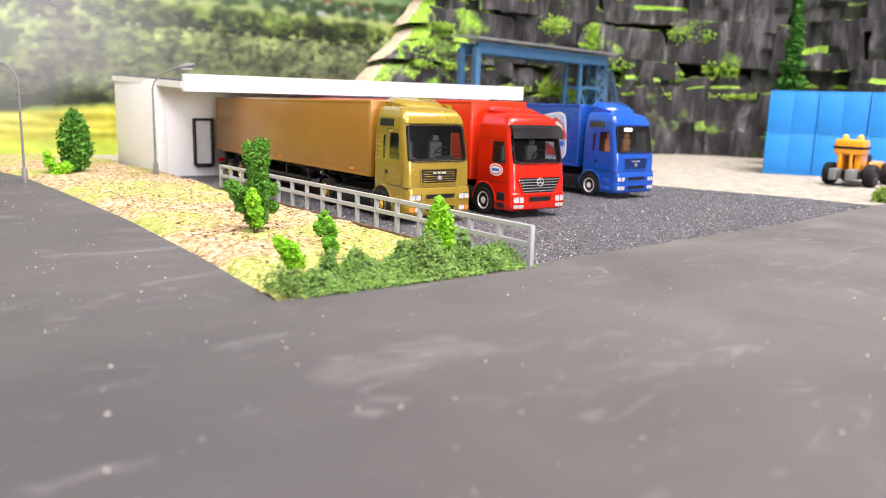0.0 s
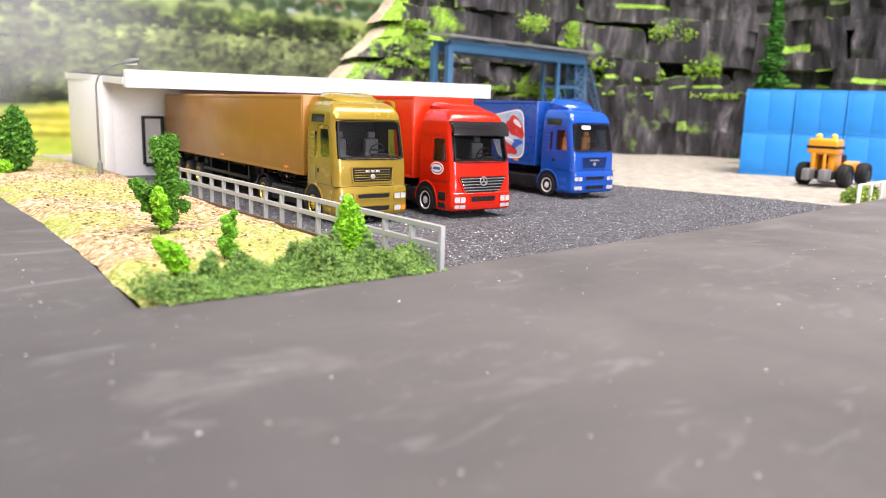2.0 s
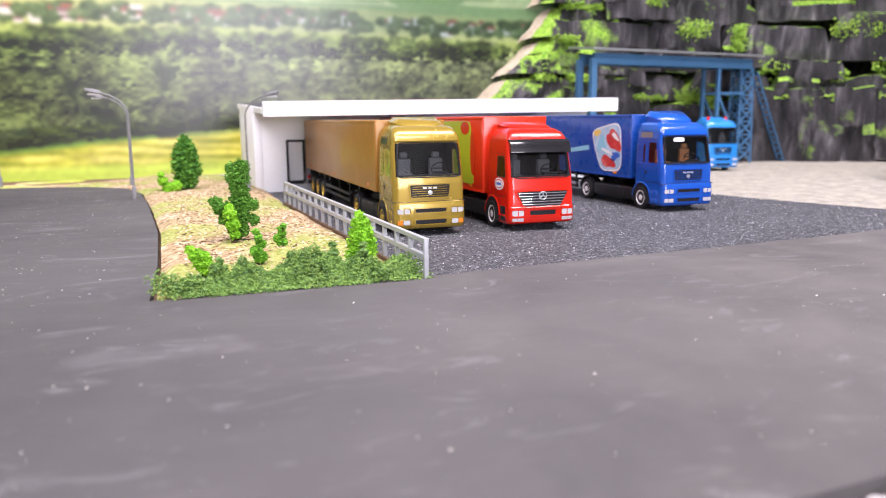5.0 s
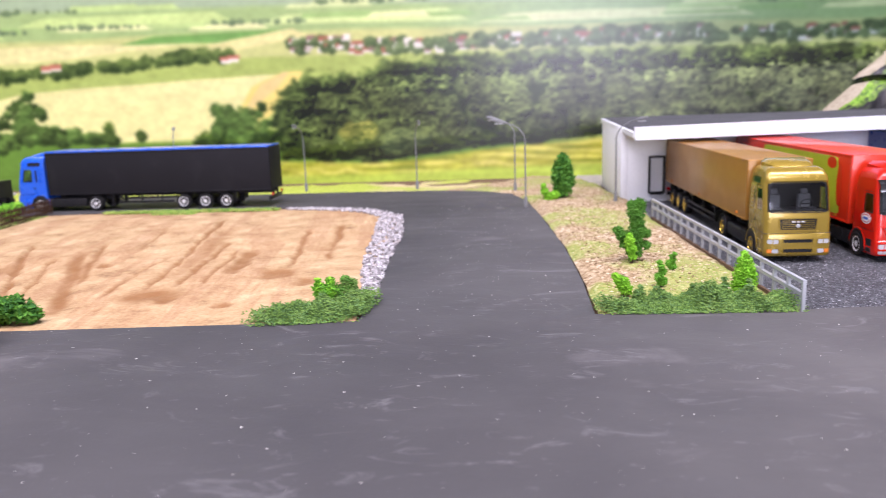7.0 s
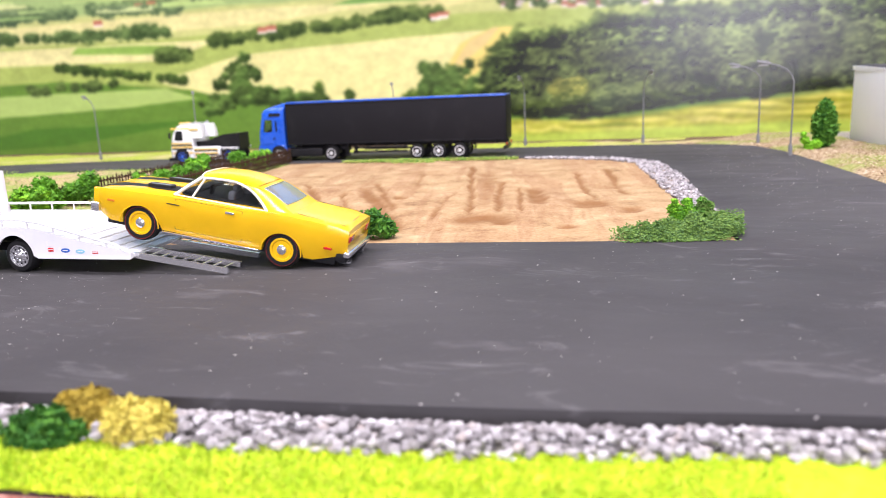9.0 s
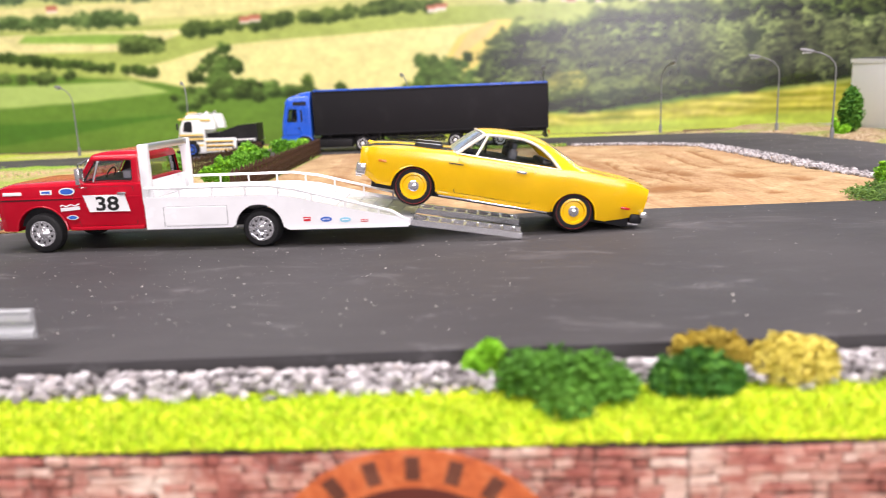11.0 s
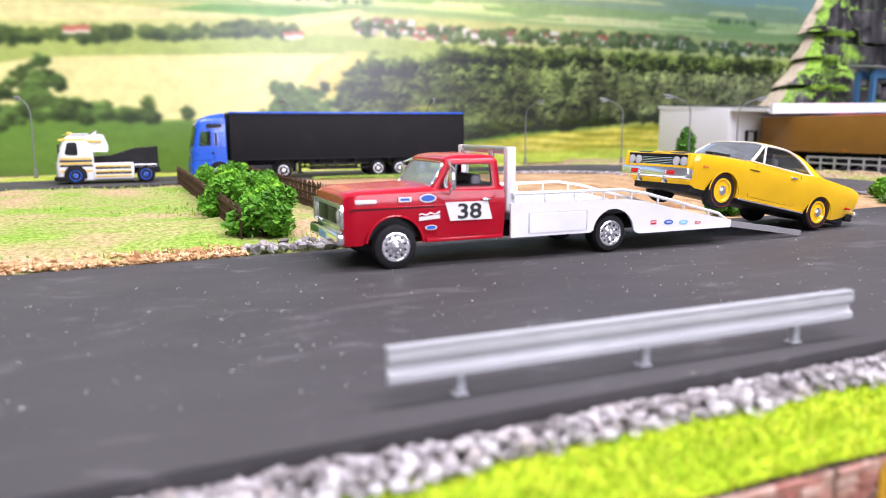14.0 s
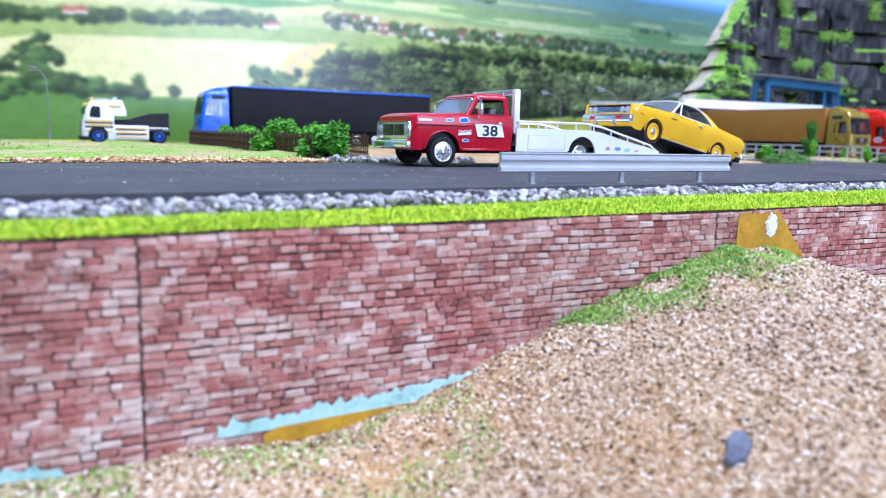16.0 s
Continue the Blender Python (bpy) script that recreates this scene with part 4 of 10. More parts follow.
def wheel(parent, x, y, z, r, width, rim, style="dish", tyre_band=None):
    """A wheel with its outer side towards the sign of y: tyre > rim, hub."""
    sgn = 1 if y > 0 else -1
    key = (round(r, 3), round(width, 3), rim.name, style, sgn)
    if key not in WHEELS:
        h = width / 2
        t = lathe(bmesh.new(), [(r * 0.60, -h), (r * 0.88, -h), (r * 0.97, -h * 0.8), (r, -h * 0.45), (r, h * 0.45), (r * 0.97, h * 0.8), (r * 0.88, h), (r * 0.66, h * 1.02), (r * 0.60, h * 0.8)])
        for k in range(4):
            yy = h * (-0.36 + 0.24 * k)
            lathe(t, [(r * 1.0, yy - 0.012), (r * 1.012, yy - 0.01), (r * 1.012, yy + 0.01), (r * 1.0, yy + 0.012)])
        rm = bmesh.new()
        if style == "dish":
            lathe(rm, [(r * 0.64, h * 0.6), (r * 0.64, h * 0.96), (r * 0.56, h * 0.98), (r * 0.50, h * 0.72), (r * 0.30, h * 0.66), (r * 0.24, h * 0.92), (r * 0.12, h * 1.0), (0.004, h * 1.02)])
        elif style in ("holes", "bullet"):
            k0 = 0.90 if style == "holes" else 0.82
            lathe(rm, [(r * 0.66, h * 0.6), (r * 0.66, h * 1.04), (r * 0.61, h * 1.06), (r * 0.57, h * k0), (r * 0.36, h * (k0 - 0.02)), (r * 0.30, h * (k0 + 0.08)), (r * 0.18, h * 1.16), (r * 0.12, h * 1.3), (0.004, h * 1.34)])
        elif style == "cap":
            lathe(rm, [(r * 0.66, h * 0.6), (r * 0.66, h * 1.0), (r * 0.56, h * 1.03), (r * 0.50, h * 0.80), (r * 0.34, h * 0.84), (0.004, h * 0.86)])
        nuts = bmesh.new()
        count = 5 if style == "cap" else 10
        for k in range(count):
            a = 2 * math.pi * k / count
            q = r * (0.27 if style == "dish" else 0.31 if style != "cap" else 0.60)
            p = (q * math.cos(a), h * 0.40, q * math.sin(a))
            rod(nuts, p, (p[0], h * (0.98 if style == "dish" else 1.12 if style != "cap" else 0.9), p[2]), r * 0.035, 6)
        if style == "cap":
            lathe(nuts, [(r * 0.27, h * 0.8), (r * 0.26, h * 1.05), (r * 0.18, h * 1.2), (0.004, h * 1.25)])
        holes_ = bmesh.new()
        if style == "dish":
            for k in range(8):
                a = 2 * math.pi * (k + 0.5) / 8
                rod(holes_, (r * 0.40 * math.cos(a), h * 0.4, r * 0.40 * math.sin(a)), (r * 0.40 * math.cos(a), h * 0.71, r * 0.40 * math.sin(a)), r * 0.055, 8)
        elif style in ("holes", "bullet"):
            for k in range(10):
                a = 2 * math.pi * (k + 0.5) / 10
                q = r * 0.46
                rod(holes_, (q * math.cos(a), h * 0.5, q * math.sin(a)), (q * math.cos(a), h * (0.93 if style == "holes" else 0.85), q * math.sin(a)), r * 0.060, 8)
        for b in (t, rm, nuts, holes_):
            if sgn < 0:
                bmesh.ops.scale(b, vec=(1, -1, 1), verts=b.verts)
                bmesh.ops.reverse_faces(b, faces=b.faces)
        WHEELS[key] = (mesh_of(t, "tyre", RUBBER), mesh_of(rm, "rim", rim), mesh_of(nuts, "hub", CHROME if style != "dish" or rim is not GOLD_CHROME else GOLD_CHROME), mesh_of(holes_, "rim_hole", BLACK) if len(holes_.verts) else None)
    ob = new("wheel")
    ob.parent = parent
    ob.location = (x * S, y * S, z * S)
    for nm, me in zip(("tyre", "rim", "hub", "rim_hole"), WHEELS[key]):
        if me is None:
            continue
        o = new(nm, me)
        o.parent = ob
    return ob


def flat_disc(bm, c, rx, rz, sgn, thick=0.01, seg=28):
    """An oval on a side plane y = c.y facing sgn."""
    pts = [(c[0] + rx * math.cos(2 * math.pi * k / seg), c[1], c[2] + rz * math.sin(2 * math.pi * k / seg)) for k in range(seg)]
    return plate(bm, pts, (0, sgn, 0), thick)


def arch(bm, x, w, z, r, low, sgn):
    """The dark mouth of a wheel arch on a side."""
    pts = [(x + r * math.cos(radians(a)), sgn * (w - 0.6), z + r * math.sin(radians(a))) for a in range(-20, 201, 10)]
    pts = [(px, py, max(pz, low)) for px, py, pz in pts]
    return plate(bm, pts, (0, sgn, 0), 0.616)


def bars(name, specs, mat_, parent, label=""):
    bm = bmesh.new()
    for s in specs:
        box(bm, *s)
    return part(name, bm, mat_, parent, label)


def euro_tractor(root, col, rims, style, axle2, seat=SEAT_GREY, lights=True):
    """The cab and chassis of a European tractor unit."""
    lion = style == "lion"
    R = [(0.3, 2.25), (4.0, 2.25), (4.20, 2.2)]
    if lion:
        F = [(0.30, 0.05), (0.38, -0.04), (0.50, -0.07), (1.20, -0.06), (1.30, -0.03), (1.34, 0.04), (2.0, 0.06), (2.2, 0.09), (3.54, 0.36), (3.60, 0.33), (3.72, 0.37), (3.88, 0.46), (4.02, 0.60), (4.13, 0.82), (4.20, 1.15)]
        W = [(0.30, 1.38), (0.45, 1.42), (2.2, 1.42), (3.3, 1.39), (3.8, 1.33), (4.05, 1.24), (4.15, 1.12), (4.20, 0.95)]
        win, glass_w = (2.24, 3.54), (1.27, 1.19)
        lamp, low, slots = (0.88, 1.07), (0.46, 0.64), ((0.92, 1.06, 0.60), (0.48, 0.63, 0.60))
        grille = [(-0.74, 1.48), (0.74, 1.48), (0.80, 1.95), (-0.80, 1.95)]
    else:
        F = [(0.30, 0.06), (0.36, -0.03), (0.48, -0.06), (0.95, -0.05), (1.00, 0.0), (1.56, 0.02), (1.62, 0.05), (2.1, 0.10), (3.2, 0.36), (3.55, 0.40), (3.74, 0.50), (3.88, 0.66), (4.0, 0.92), (4.06, 1.2)]
        W = [(0.30, 1.38), (0.45, 1.42), (2.1, 1.42), (3.2, 1.37), (3.6, 1.31), (3.85, 1.2), (4.0, 1.04), (4.06, 0.9)]
        win, glass_w = (2.10, 3.22), (1.25, 1.18)
        lamp, low, slots = (0.62, 0.84), (0.40, 0.54), ((0.64, 0.82, 0.55),)
        grille = [(-0.80, 0.98), (0.80, 0.98), (1.14, 1.56), (-1.14, 1.56)]
    top = F[-1][0]
    cab = Cab(sorted({p[0] for p in F} | {p[0] for p in W} | {0.8, 1.7, 2.6, 2.9}), F, R, W, 0.22)
    sill, head = win[0] + 0.04, win[1] - 0.30
    opening = dict(front=(win[0] + 0.03, win[1] - 0.03), side=(sill, head, 0.14, lambda z: 1.24))
    body = part("cab_body", cab.shell(**opening), col, root)
    part("cab_lining", cab.shell(inset=0.05, **opening), CABIN, body, "dark cab lining")
    fr = cab.front
    part("cab_floor", box(bmesh.new(), 0.35, 2.15, -1.3, 1.3, win[0] - 0.16, win[0] - 0.06), BLACK, body)
    part("dashboard", box(box(bmesh.new(), 0.24, 0.62, -1.22, 1.22, win[0] - 0.2, win[0] + 0.07, 0.04), 0.50, 0.72, -0.95, -0.3, win[0] - 0.05, win[0] + 0.17, 0.05), BLACK, body, "black dashboard")
    tilt = Matrix.Translation((0.84, -0.62, win[0] + 0.28)) @ Matrix.Rotation(radians(-35), 4, "Y")
    bm = tube(bmesh.new(), [tilt @ Vector((0, 0.27 * math.cos(radians(a)), 0.27 * math.sin(radians(a)))) for a in range(0, 361, 20)], 0.025, 6)
    beam(bm, tilt @ Vector((0, -0.26, 0)), tilt @ Vector((0, 0.26, 0)), 0.03, 0.05)
    part("steering_wheel", bm, BLACK, body, "black steering wheel")
    for y in (-0.66, 0.66):
        bm = box(bmesh.new(), 1.22, 1.42, y - 0.28, y + 0.28, win[0] - 0.1, win[0] + 0.66, 0.07, 3)
        box(bm, 0.86, 1.3, y - 0.28, y + 0.28, win[0] - 0.1, win[0] + 0.08, 0.05, 2)
        box(bm, 1.24, 1.38, y - 0.15, y + 0.15, win[0] + 0.68, win[0] + 0.90, 0.05, 3)
        part("seat", bm, seat, body, "moulded seat with headrest")
    z0, z1 = win
    part("windscreen", patch(fr, [(-glass_w[0], z0), (glass_w[0], z0), (glass_w[1], z1), (-glass_w[1], z1)], 0.006, 0.012, 11, 40, 6), CLEAR, body, "clear windscreen").visible_shadow = False
    part("windscreen_seal", ring_panel(fr, [(-glass_w[0] - 0.02, z0 - 0.02), (glass_w[0] + 0.02, z0 - 0.02), (glass_w[1] + 0.02, z1 + 0.02), (-glass_w[1] - 0.02, z1 + 0.02)], 0.018, 0.05, 11, 0.05), BLACK, body, "black rubber seal")
    bm = bmesh.new()
    for y in (-0.85, 0.15):
        tube(bm, [fr(y, z0 - 0.02, 0.05), fr(y + 0.25, z0 + 0.14, 0.055), fr(y + 0.80, z0 + 0.20, 0.05)], 0.013, 6)
        tube(bm, [fr(y + 0.02, z0 + 0.30, 0.03), fr(y + 0.25, z0 + 0.14, 0.055)], 0.009, 6)
    part("wiper", bm, BLACK, body, "thin black wipers")
    for sg in (-1, 1):
        sd = cab.side(sg)
        fa, fb = cab.at(F, sill) + 0.34, cab.at(F, head) + 0.34
        part("side_window", patch(sd, [(fa, sill - 0.02), (1.26, sill - 0.02), (1.26, head + 0.02), (fb, head + 0.02)], 0.0, 0.012, 12), CLEAR, body, "clear side window").visible_shadow = False
        part("side_window_seal", ring_panel(sd, [(fa - 0.02, sill - 0.03), (1.28, sill - 0.03), (1.28, head + 0.03), (fb - 0.02, head + 0.03)], 0.008, 0.05, 12, 0.07), BLACK if not lion else col, body)
        if lion:
            part("sleeper_window", patch(sd, [(0.98, 3.46), (1.95, 3.46), (1.95, 3.72), (1.0, 3.72)], 0.010, 0.03, 10), DARK_GLASS, body, "small dark upper window")
            part("sleeper_window_frame", ring_panel(sd, [(0.93, 3.42), (2.0, 3.42), (2.0, 3.76), (0.95, 3.76)], 0.016, 0.03, 10, 0.06), col, body)
            part("rear_slit", patch(sd, [(1.50, sill), (1.64, sill), (1.64, head - 0.1), (1.50, head - 0.1)], 0.008, 0.03, 8), DARK_GLASS, body, "narrow dark window slit")
        part("door_panel", patch(sd, [(0.34, 1.40), (1.42, 1.40), (1.42, sill - 0.08), (0.38, sill - 0.08)], 0.014, 0.03, 14), col, body)
        part("door_seam", ring_panel(sd, [(0.30, 1.34), (1.46, 1.34), (1.46, head + 0.13), (0.62, head + 0.13)], 0.003, 0.02, 14, 0.018), CABIN, body, "dark door seam")
        part("locker_panel", ring_panel(sd, [(1.55, 1.50), (2.0, 1.50), (2.0, 2.0), (1.55, 2.0)], 0.010, 0.03, 12, 0.05), col, body)
        part("door_handle", box(bmesh.new(), 1.28, 1.42, *sorted((sg * 1.42, sg * 1.45)), 1.74, 1.88, 0.012), BLACK, body)
        bm = bmesh.new()
        for k in range(6):
            zz = 2.2 + 0.17 * k
            w_ = cab.at(W, zz)
            box(bm, 1.74, 2.2, *sorted((sg * (w_ - 0.02), sg * (w_ + 0.022))), zz, zz + 0.08, 0.02)
        if lion:
            part("air_louvres", bm, col, body, "moulded ribs behind the door")
        else:
            bm.free()
            part("side_recess", ring_panel(sd, [(1.40, 2.1), (2.05, 2.1), (2.05, 3.1), (1.40, 3.1)], 0.012, 0.03, 12, 0.05), col, body)
        part("arch", arch(bmesh.new(), 1.7, 1.42, 0.58, 0.70, 0.31, sg), BLACK, body, "black wheel arch")
        part("arch_lip", tube(bmesh.new(), [(1.7 + 0.72 * math.cos(radians(a)), sg * 1.41, 0.58 + 0.72 * math.sin(radians(a))) for a in range(0, 181, 12)], 0.045, 6), col, body)
        part("step", box(box(bmesh.new(), 0.42, 0.90, *sorted((sg * 1.36, sg * 1.435)), 0.66, 0.98, 0.02), 0.42, 0.84, *sorted((sg * 1.36, sg * 1.46)), 0.40, 0.58, 0.02), BLACK if not lion else col, body)
        part("headlight", patch(fr, [(sg * 0.84, lamp[0]), (sg * 1.32, lamp[0] + 0.01), (sg * 1.32, lamp[1]), (sg * 0.84, lamp[1])], 0.014, 0.05, 6), LAMP_CLEAR, body, "clear headlight lens")
        part("headlight_rim", ring_panel(fr, [(sg * 0.80, lamp[0] - 0.04), (sg * 1.36, lamp[0] - 0.03), (sg * 1.36, lamp[1] + 0.04), (sg * 0.80, lamp[1] + 0.04)], 0.03, 0.05, 7, 0.09), col, body)
        part("fog_light", patch(fr, [(sg * 0.84, low[0]), (sg * 1.10, low[0]), (sg * 1.10, low[1]), (sg * 0.84, low[1])], 0.014, 0.05, 6), LAMP_CLEAR, body, "small lower lamp")
        part("indicator", patch(fr, [(sg * 1.12, low[0]), (sg * 1.32, low[0] + 0.01), (sg * 1.32, low[1]), (sg * 1.12, low[1])], 0.014, 0.05, 6), LAMP_AMBER if col is GOLD else LAMP_CLEAR, body, "small corner lamp")
        part("lamp_divider", patch(fr, [(sg * 1.055, lamp[0]), (sg * 1.095, lamp[0]), (sg * 1.095, lamp[1]), (sg * 1.055, lamp[1])], 0.02, 0.03, 6), col, body)
        part("fog_light_rim", ring_panel(fr, [(sg * 0.80, low[0] - 0.03), (sg * 1.36, low[0] - 0.02), (sg * 1.36, low[1] + 0.03), (sg * 0.80, low[1] + 0.03)], 0.03, 0.05, 7, 0.09), col, body)
    part("grille", patch(fr, grille, 0.006, 0.04, 16), BLACK, body, "black radiator grille")
    part("grille_frame", ring_panel(fr, [(p[0] * 1.07, p[1] + (0.05 if k > 1 else -0.05)) for k, p in enumerate(grille)], 0.04, 0.06, 16, 0.06), col, body)
    for k in range(5):
        zz = grille[0][1] + (0.05 if lion else 0.06) + (0.085 if lion else 0.11) * k
        hw = 0.70 if lion else 0.84 + 0.055 * k
        x0 = cab.at(F, zz)
        part("grille_slat", box(bmesh.new(), x0 - 0.035, x0 - 0.005, -hw, hw, zz, zz + (0.022 if lion else 0.034), 0.005), col if lion else CHROME, body)
    bm = bmesh.new()
    if lion:
        xg = cab.at(F, 1.8)
        for k, w_ in enumerate((0.15, 0.13, 0.15)):
            box(bm, xg - 0.06, xg, -0.26 + 0.2 * k - w_ / 2 + 0.06, -0.26 + 0.2 * k + w_ / 2 + 0.06, 1.80, 1.87, 0.01)
        lathe(bm, [(0.085, 0.0), (0.085, -0.05), (0.004, -0.06)], "x", 16, (xg - 0.02, 0, 1.66))
    else:
        tube(bm, [(-0.05, 0.16 * math.cos(radians(a)), 1.40 + 0.16 * math.sin(radians(a))) for a in range(0, 361, 15)], 0.018, 6)
        for a in (90, 210, 330):
            beam(bm, (-0.05, 0, 1.40), (-0.05, 0.16 * math.cos(radians(a)), 1.40 + 0.16 * math.sin(radians(a))), 0.035, 0.035)
    part("badge", bm, SILVER, body, "silver maker's badge as plain shapes")
    for sz0, sz1, hw in slots:
        part("bumper_slot", patch(fr, [(-hw, sz0), (hw, sz0), (hw * 1.04, sz1), (-hw * 1.04, sz1)], 0.006, 0.04, 12), BLACK, body, "black air slot in the bumper")
        part("bumper_slot_rim", ring_panel(fr, [(-hw - 0.06, sz0 - 0.04), (hw + 0.06, sz0 - 0.04), (hw + 0.08, sz1 + 0.04), (-hw - 0.08, sz1 + 0.04)], 0.03, 0.05, 12, 0.06), col, body)
    if lion:
        part("bumper_seam", box(bmesh.new(), 0.0, 0.3, -1.432, 1.432, 1.315, 1.335), CABIN, body)
    h0 = top - 0.1
    lift = 1.9 if seat is SEAT_TAN else 1.25 if col is GOLD else 1.0
    bm = loft(bmesh.new(), [[(x, y, z) for y, z in ((-w_, h0), (-w_, h0 + h * lift * 0.6), (-w_ * 0.8, h0 + h * lift), (w_ * 0.8, h0 + h * lift), (w_, h0 + h * lift * 0.6), (w_, h0))]
                            for x, w_, h in ((0.95, 0.55, 0.03), (1.1, 0.85, 0.14), (1.5, 1.0, 0.24), (2.0, 1.05, 0.32), (2.22, 1.0, 0.30))])
    part("roof_deflector", bm, col, body)
    if not lion:
        rings = []
        for k in range(13):
            y = -1.30 + 2.60 * k / 12
            lean = 0.10 * (abs(y) / 1.30) ** 3
            rings.append([(cab.at(F, z) - o + lean, y, z) for z, o in ((3.06, 0.24), (3.10, 0.30), (3.30, 0.30), (3.50, 0.22), (3.60, 0.06), (3.58, 0.02), (3.46, 0.14), (3.26, 0.22))])
        part("sun_visor", loft(bmesh.new(), rings), GLOSS_BLACK, body, "glossy black sun visor")
    if lion and seat is SEAT_TAN:
        part("sun_strip", patch(fr, [(0.1, 3.28), (0.7, 3.28), (0.68, 3.46), (0.1, 3.46)], 0.016, 0.008, 5), STICKER_WHITE, body, "white windscreen label")
    # chassis
    end = axle2 + 0.95
    chassis = part("chassis_frame", box(box(bmesh.new(), 2.0, end, -0.5, -0.35, 0.72, 0.98, 0.02), 2.0, end, 0.35, 0.5, 0.72, 0.98, 0.02), BLACK, root, "black chassis rails")
    for sg in (-1, 1):
        y0, y1 = sorted((sg * 0.75, sg * 1.38))
        part("side_tank", box(bmesh.new(), 2.35, axle2 - 0.72, y0, y1, 0.36, 0.98, 0.09, 3), BLACK, root, "black side tank and step panel")
        for k in range(2):
            part("tank_strap", box(bmesh.new(), 2.62 + 0.62 * k, 2.70 + 0.62 * k, *sorted((sg * 0.74, sg * 1.40)), 0.35, 0.99, 0.02), BLACK, root)
        gd = bmesh.new()
        rings = []
        for a in range(0, 181, 15):
            ca, sa = math.cos(radians(a)), math.sin(radians(a))
            rings.append([(axle2 + q * ca, yy, 0.58 + q * sa) for q, yy in ((0.66, sg * 0.85), (0.70, sg * 0.85), (0.70, sg * 1.40), (0.66, sg * 1.40))])
        part("mudguard", loft(gd, rings), BLACK, root, "black rear mudguard")
        wheel(root, 1.7, sg * 1.275, 0.56, 0.56, 0.38, rims)
        wheel(root, axle2, sg * 1.18, 0.56, 0.56, 0.50, rims)
    for x in (1.7, axle2):
        part("axle", rod(bmesh.new(), (x, -1.1, 0.56), (x, 1.1, 0.56), 0.09), BLACK, root)
    part("coupling_plate", lathe(bmesh.new(), [(0.42, 0.98), (0.42, 1.08), (0.1, 1.1)], "z", 20, (axle2 - 0.2, 0, 0)), BLACK, root)
    return cab


def ring_panel(surf, corners, off, thick, n, width=0.035, seg=32):
    """A thin rounded frame on a surface."""
    bm = bmesh.new()
    (a, b, c, d) = [Vector((*p, 0)) for p in corners]

    def uv(s, t):
        p = a * (1 - s) * (1 - t) + b * (1 + s) * (1 - t) + c * (1 + s) * (1 + t) + d * (1 - s) * (1 + t)
        return p.x / 4, p.y / 4
    rows = []
    for r, o in ((1.0, off - thick), (1.0, off), (1 - width, off), (1 - width, off - thick)):
        rows.append([bm.verts.new(surf(*uv(s, t), o)) for s, t in super_ring(r, n, seg)])
    for p, q in zip(rows, rows[1:] + rows[:1]):
        for i in range(seg):
            bm.faces.new((p[i], p[(i + 1) % seg], q[(i + 1) % seg], q[i]))
    bmesh.ops.recalc_face_normals(bm, faces=bm.faces)
    return bm


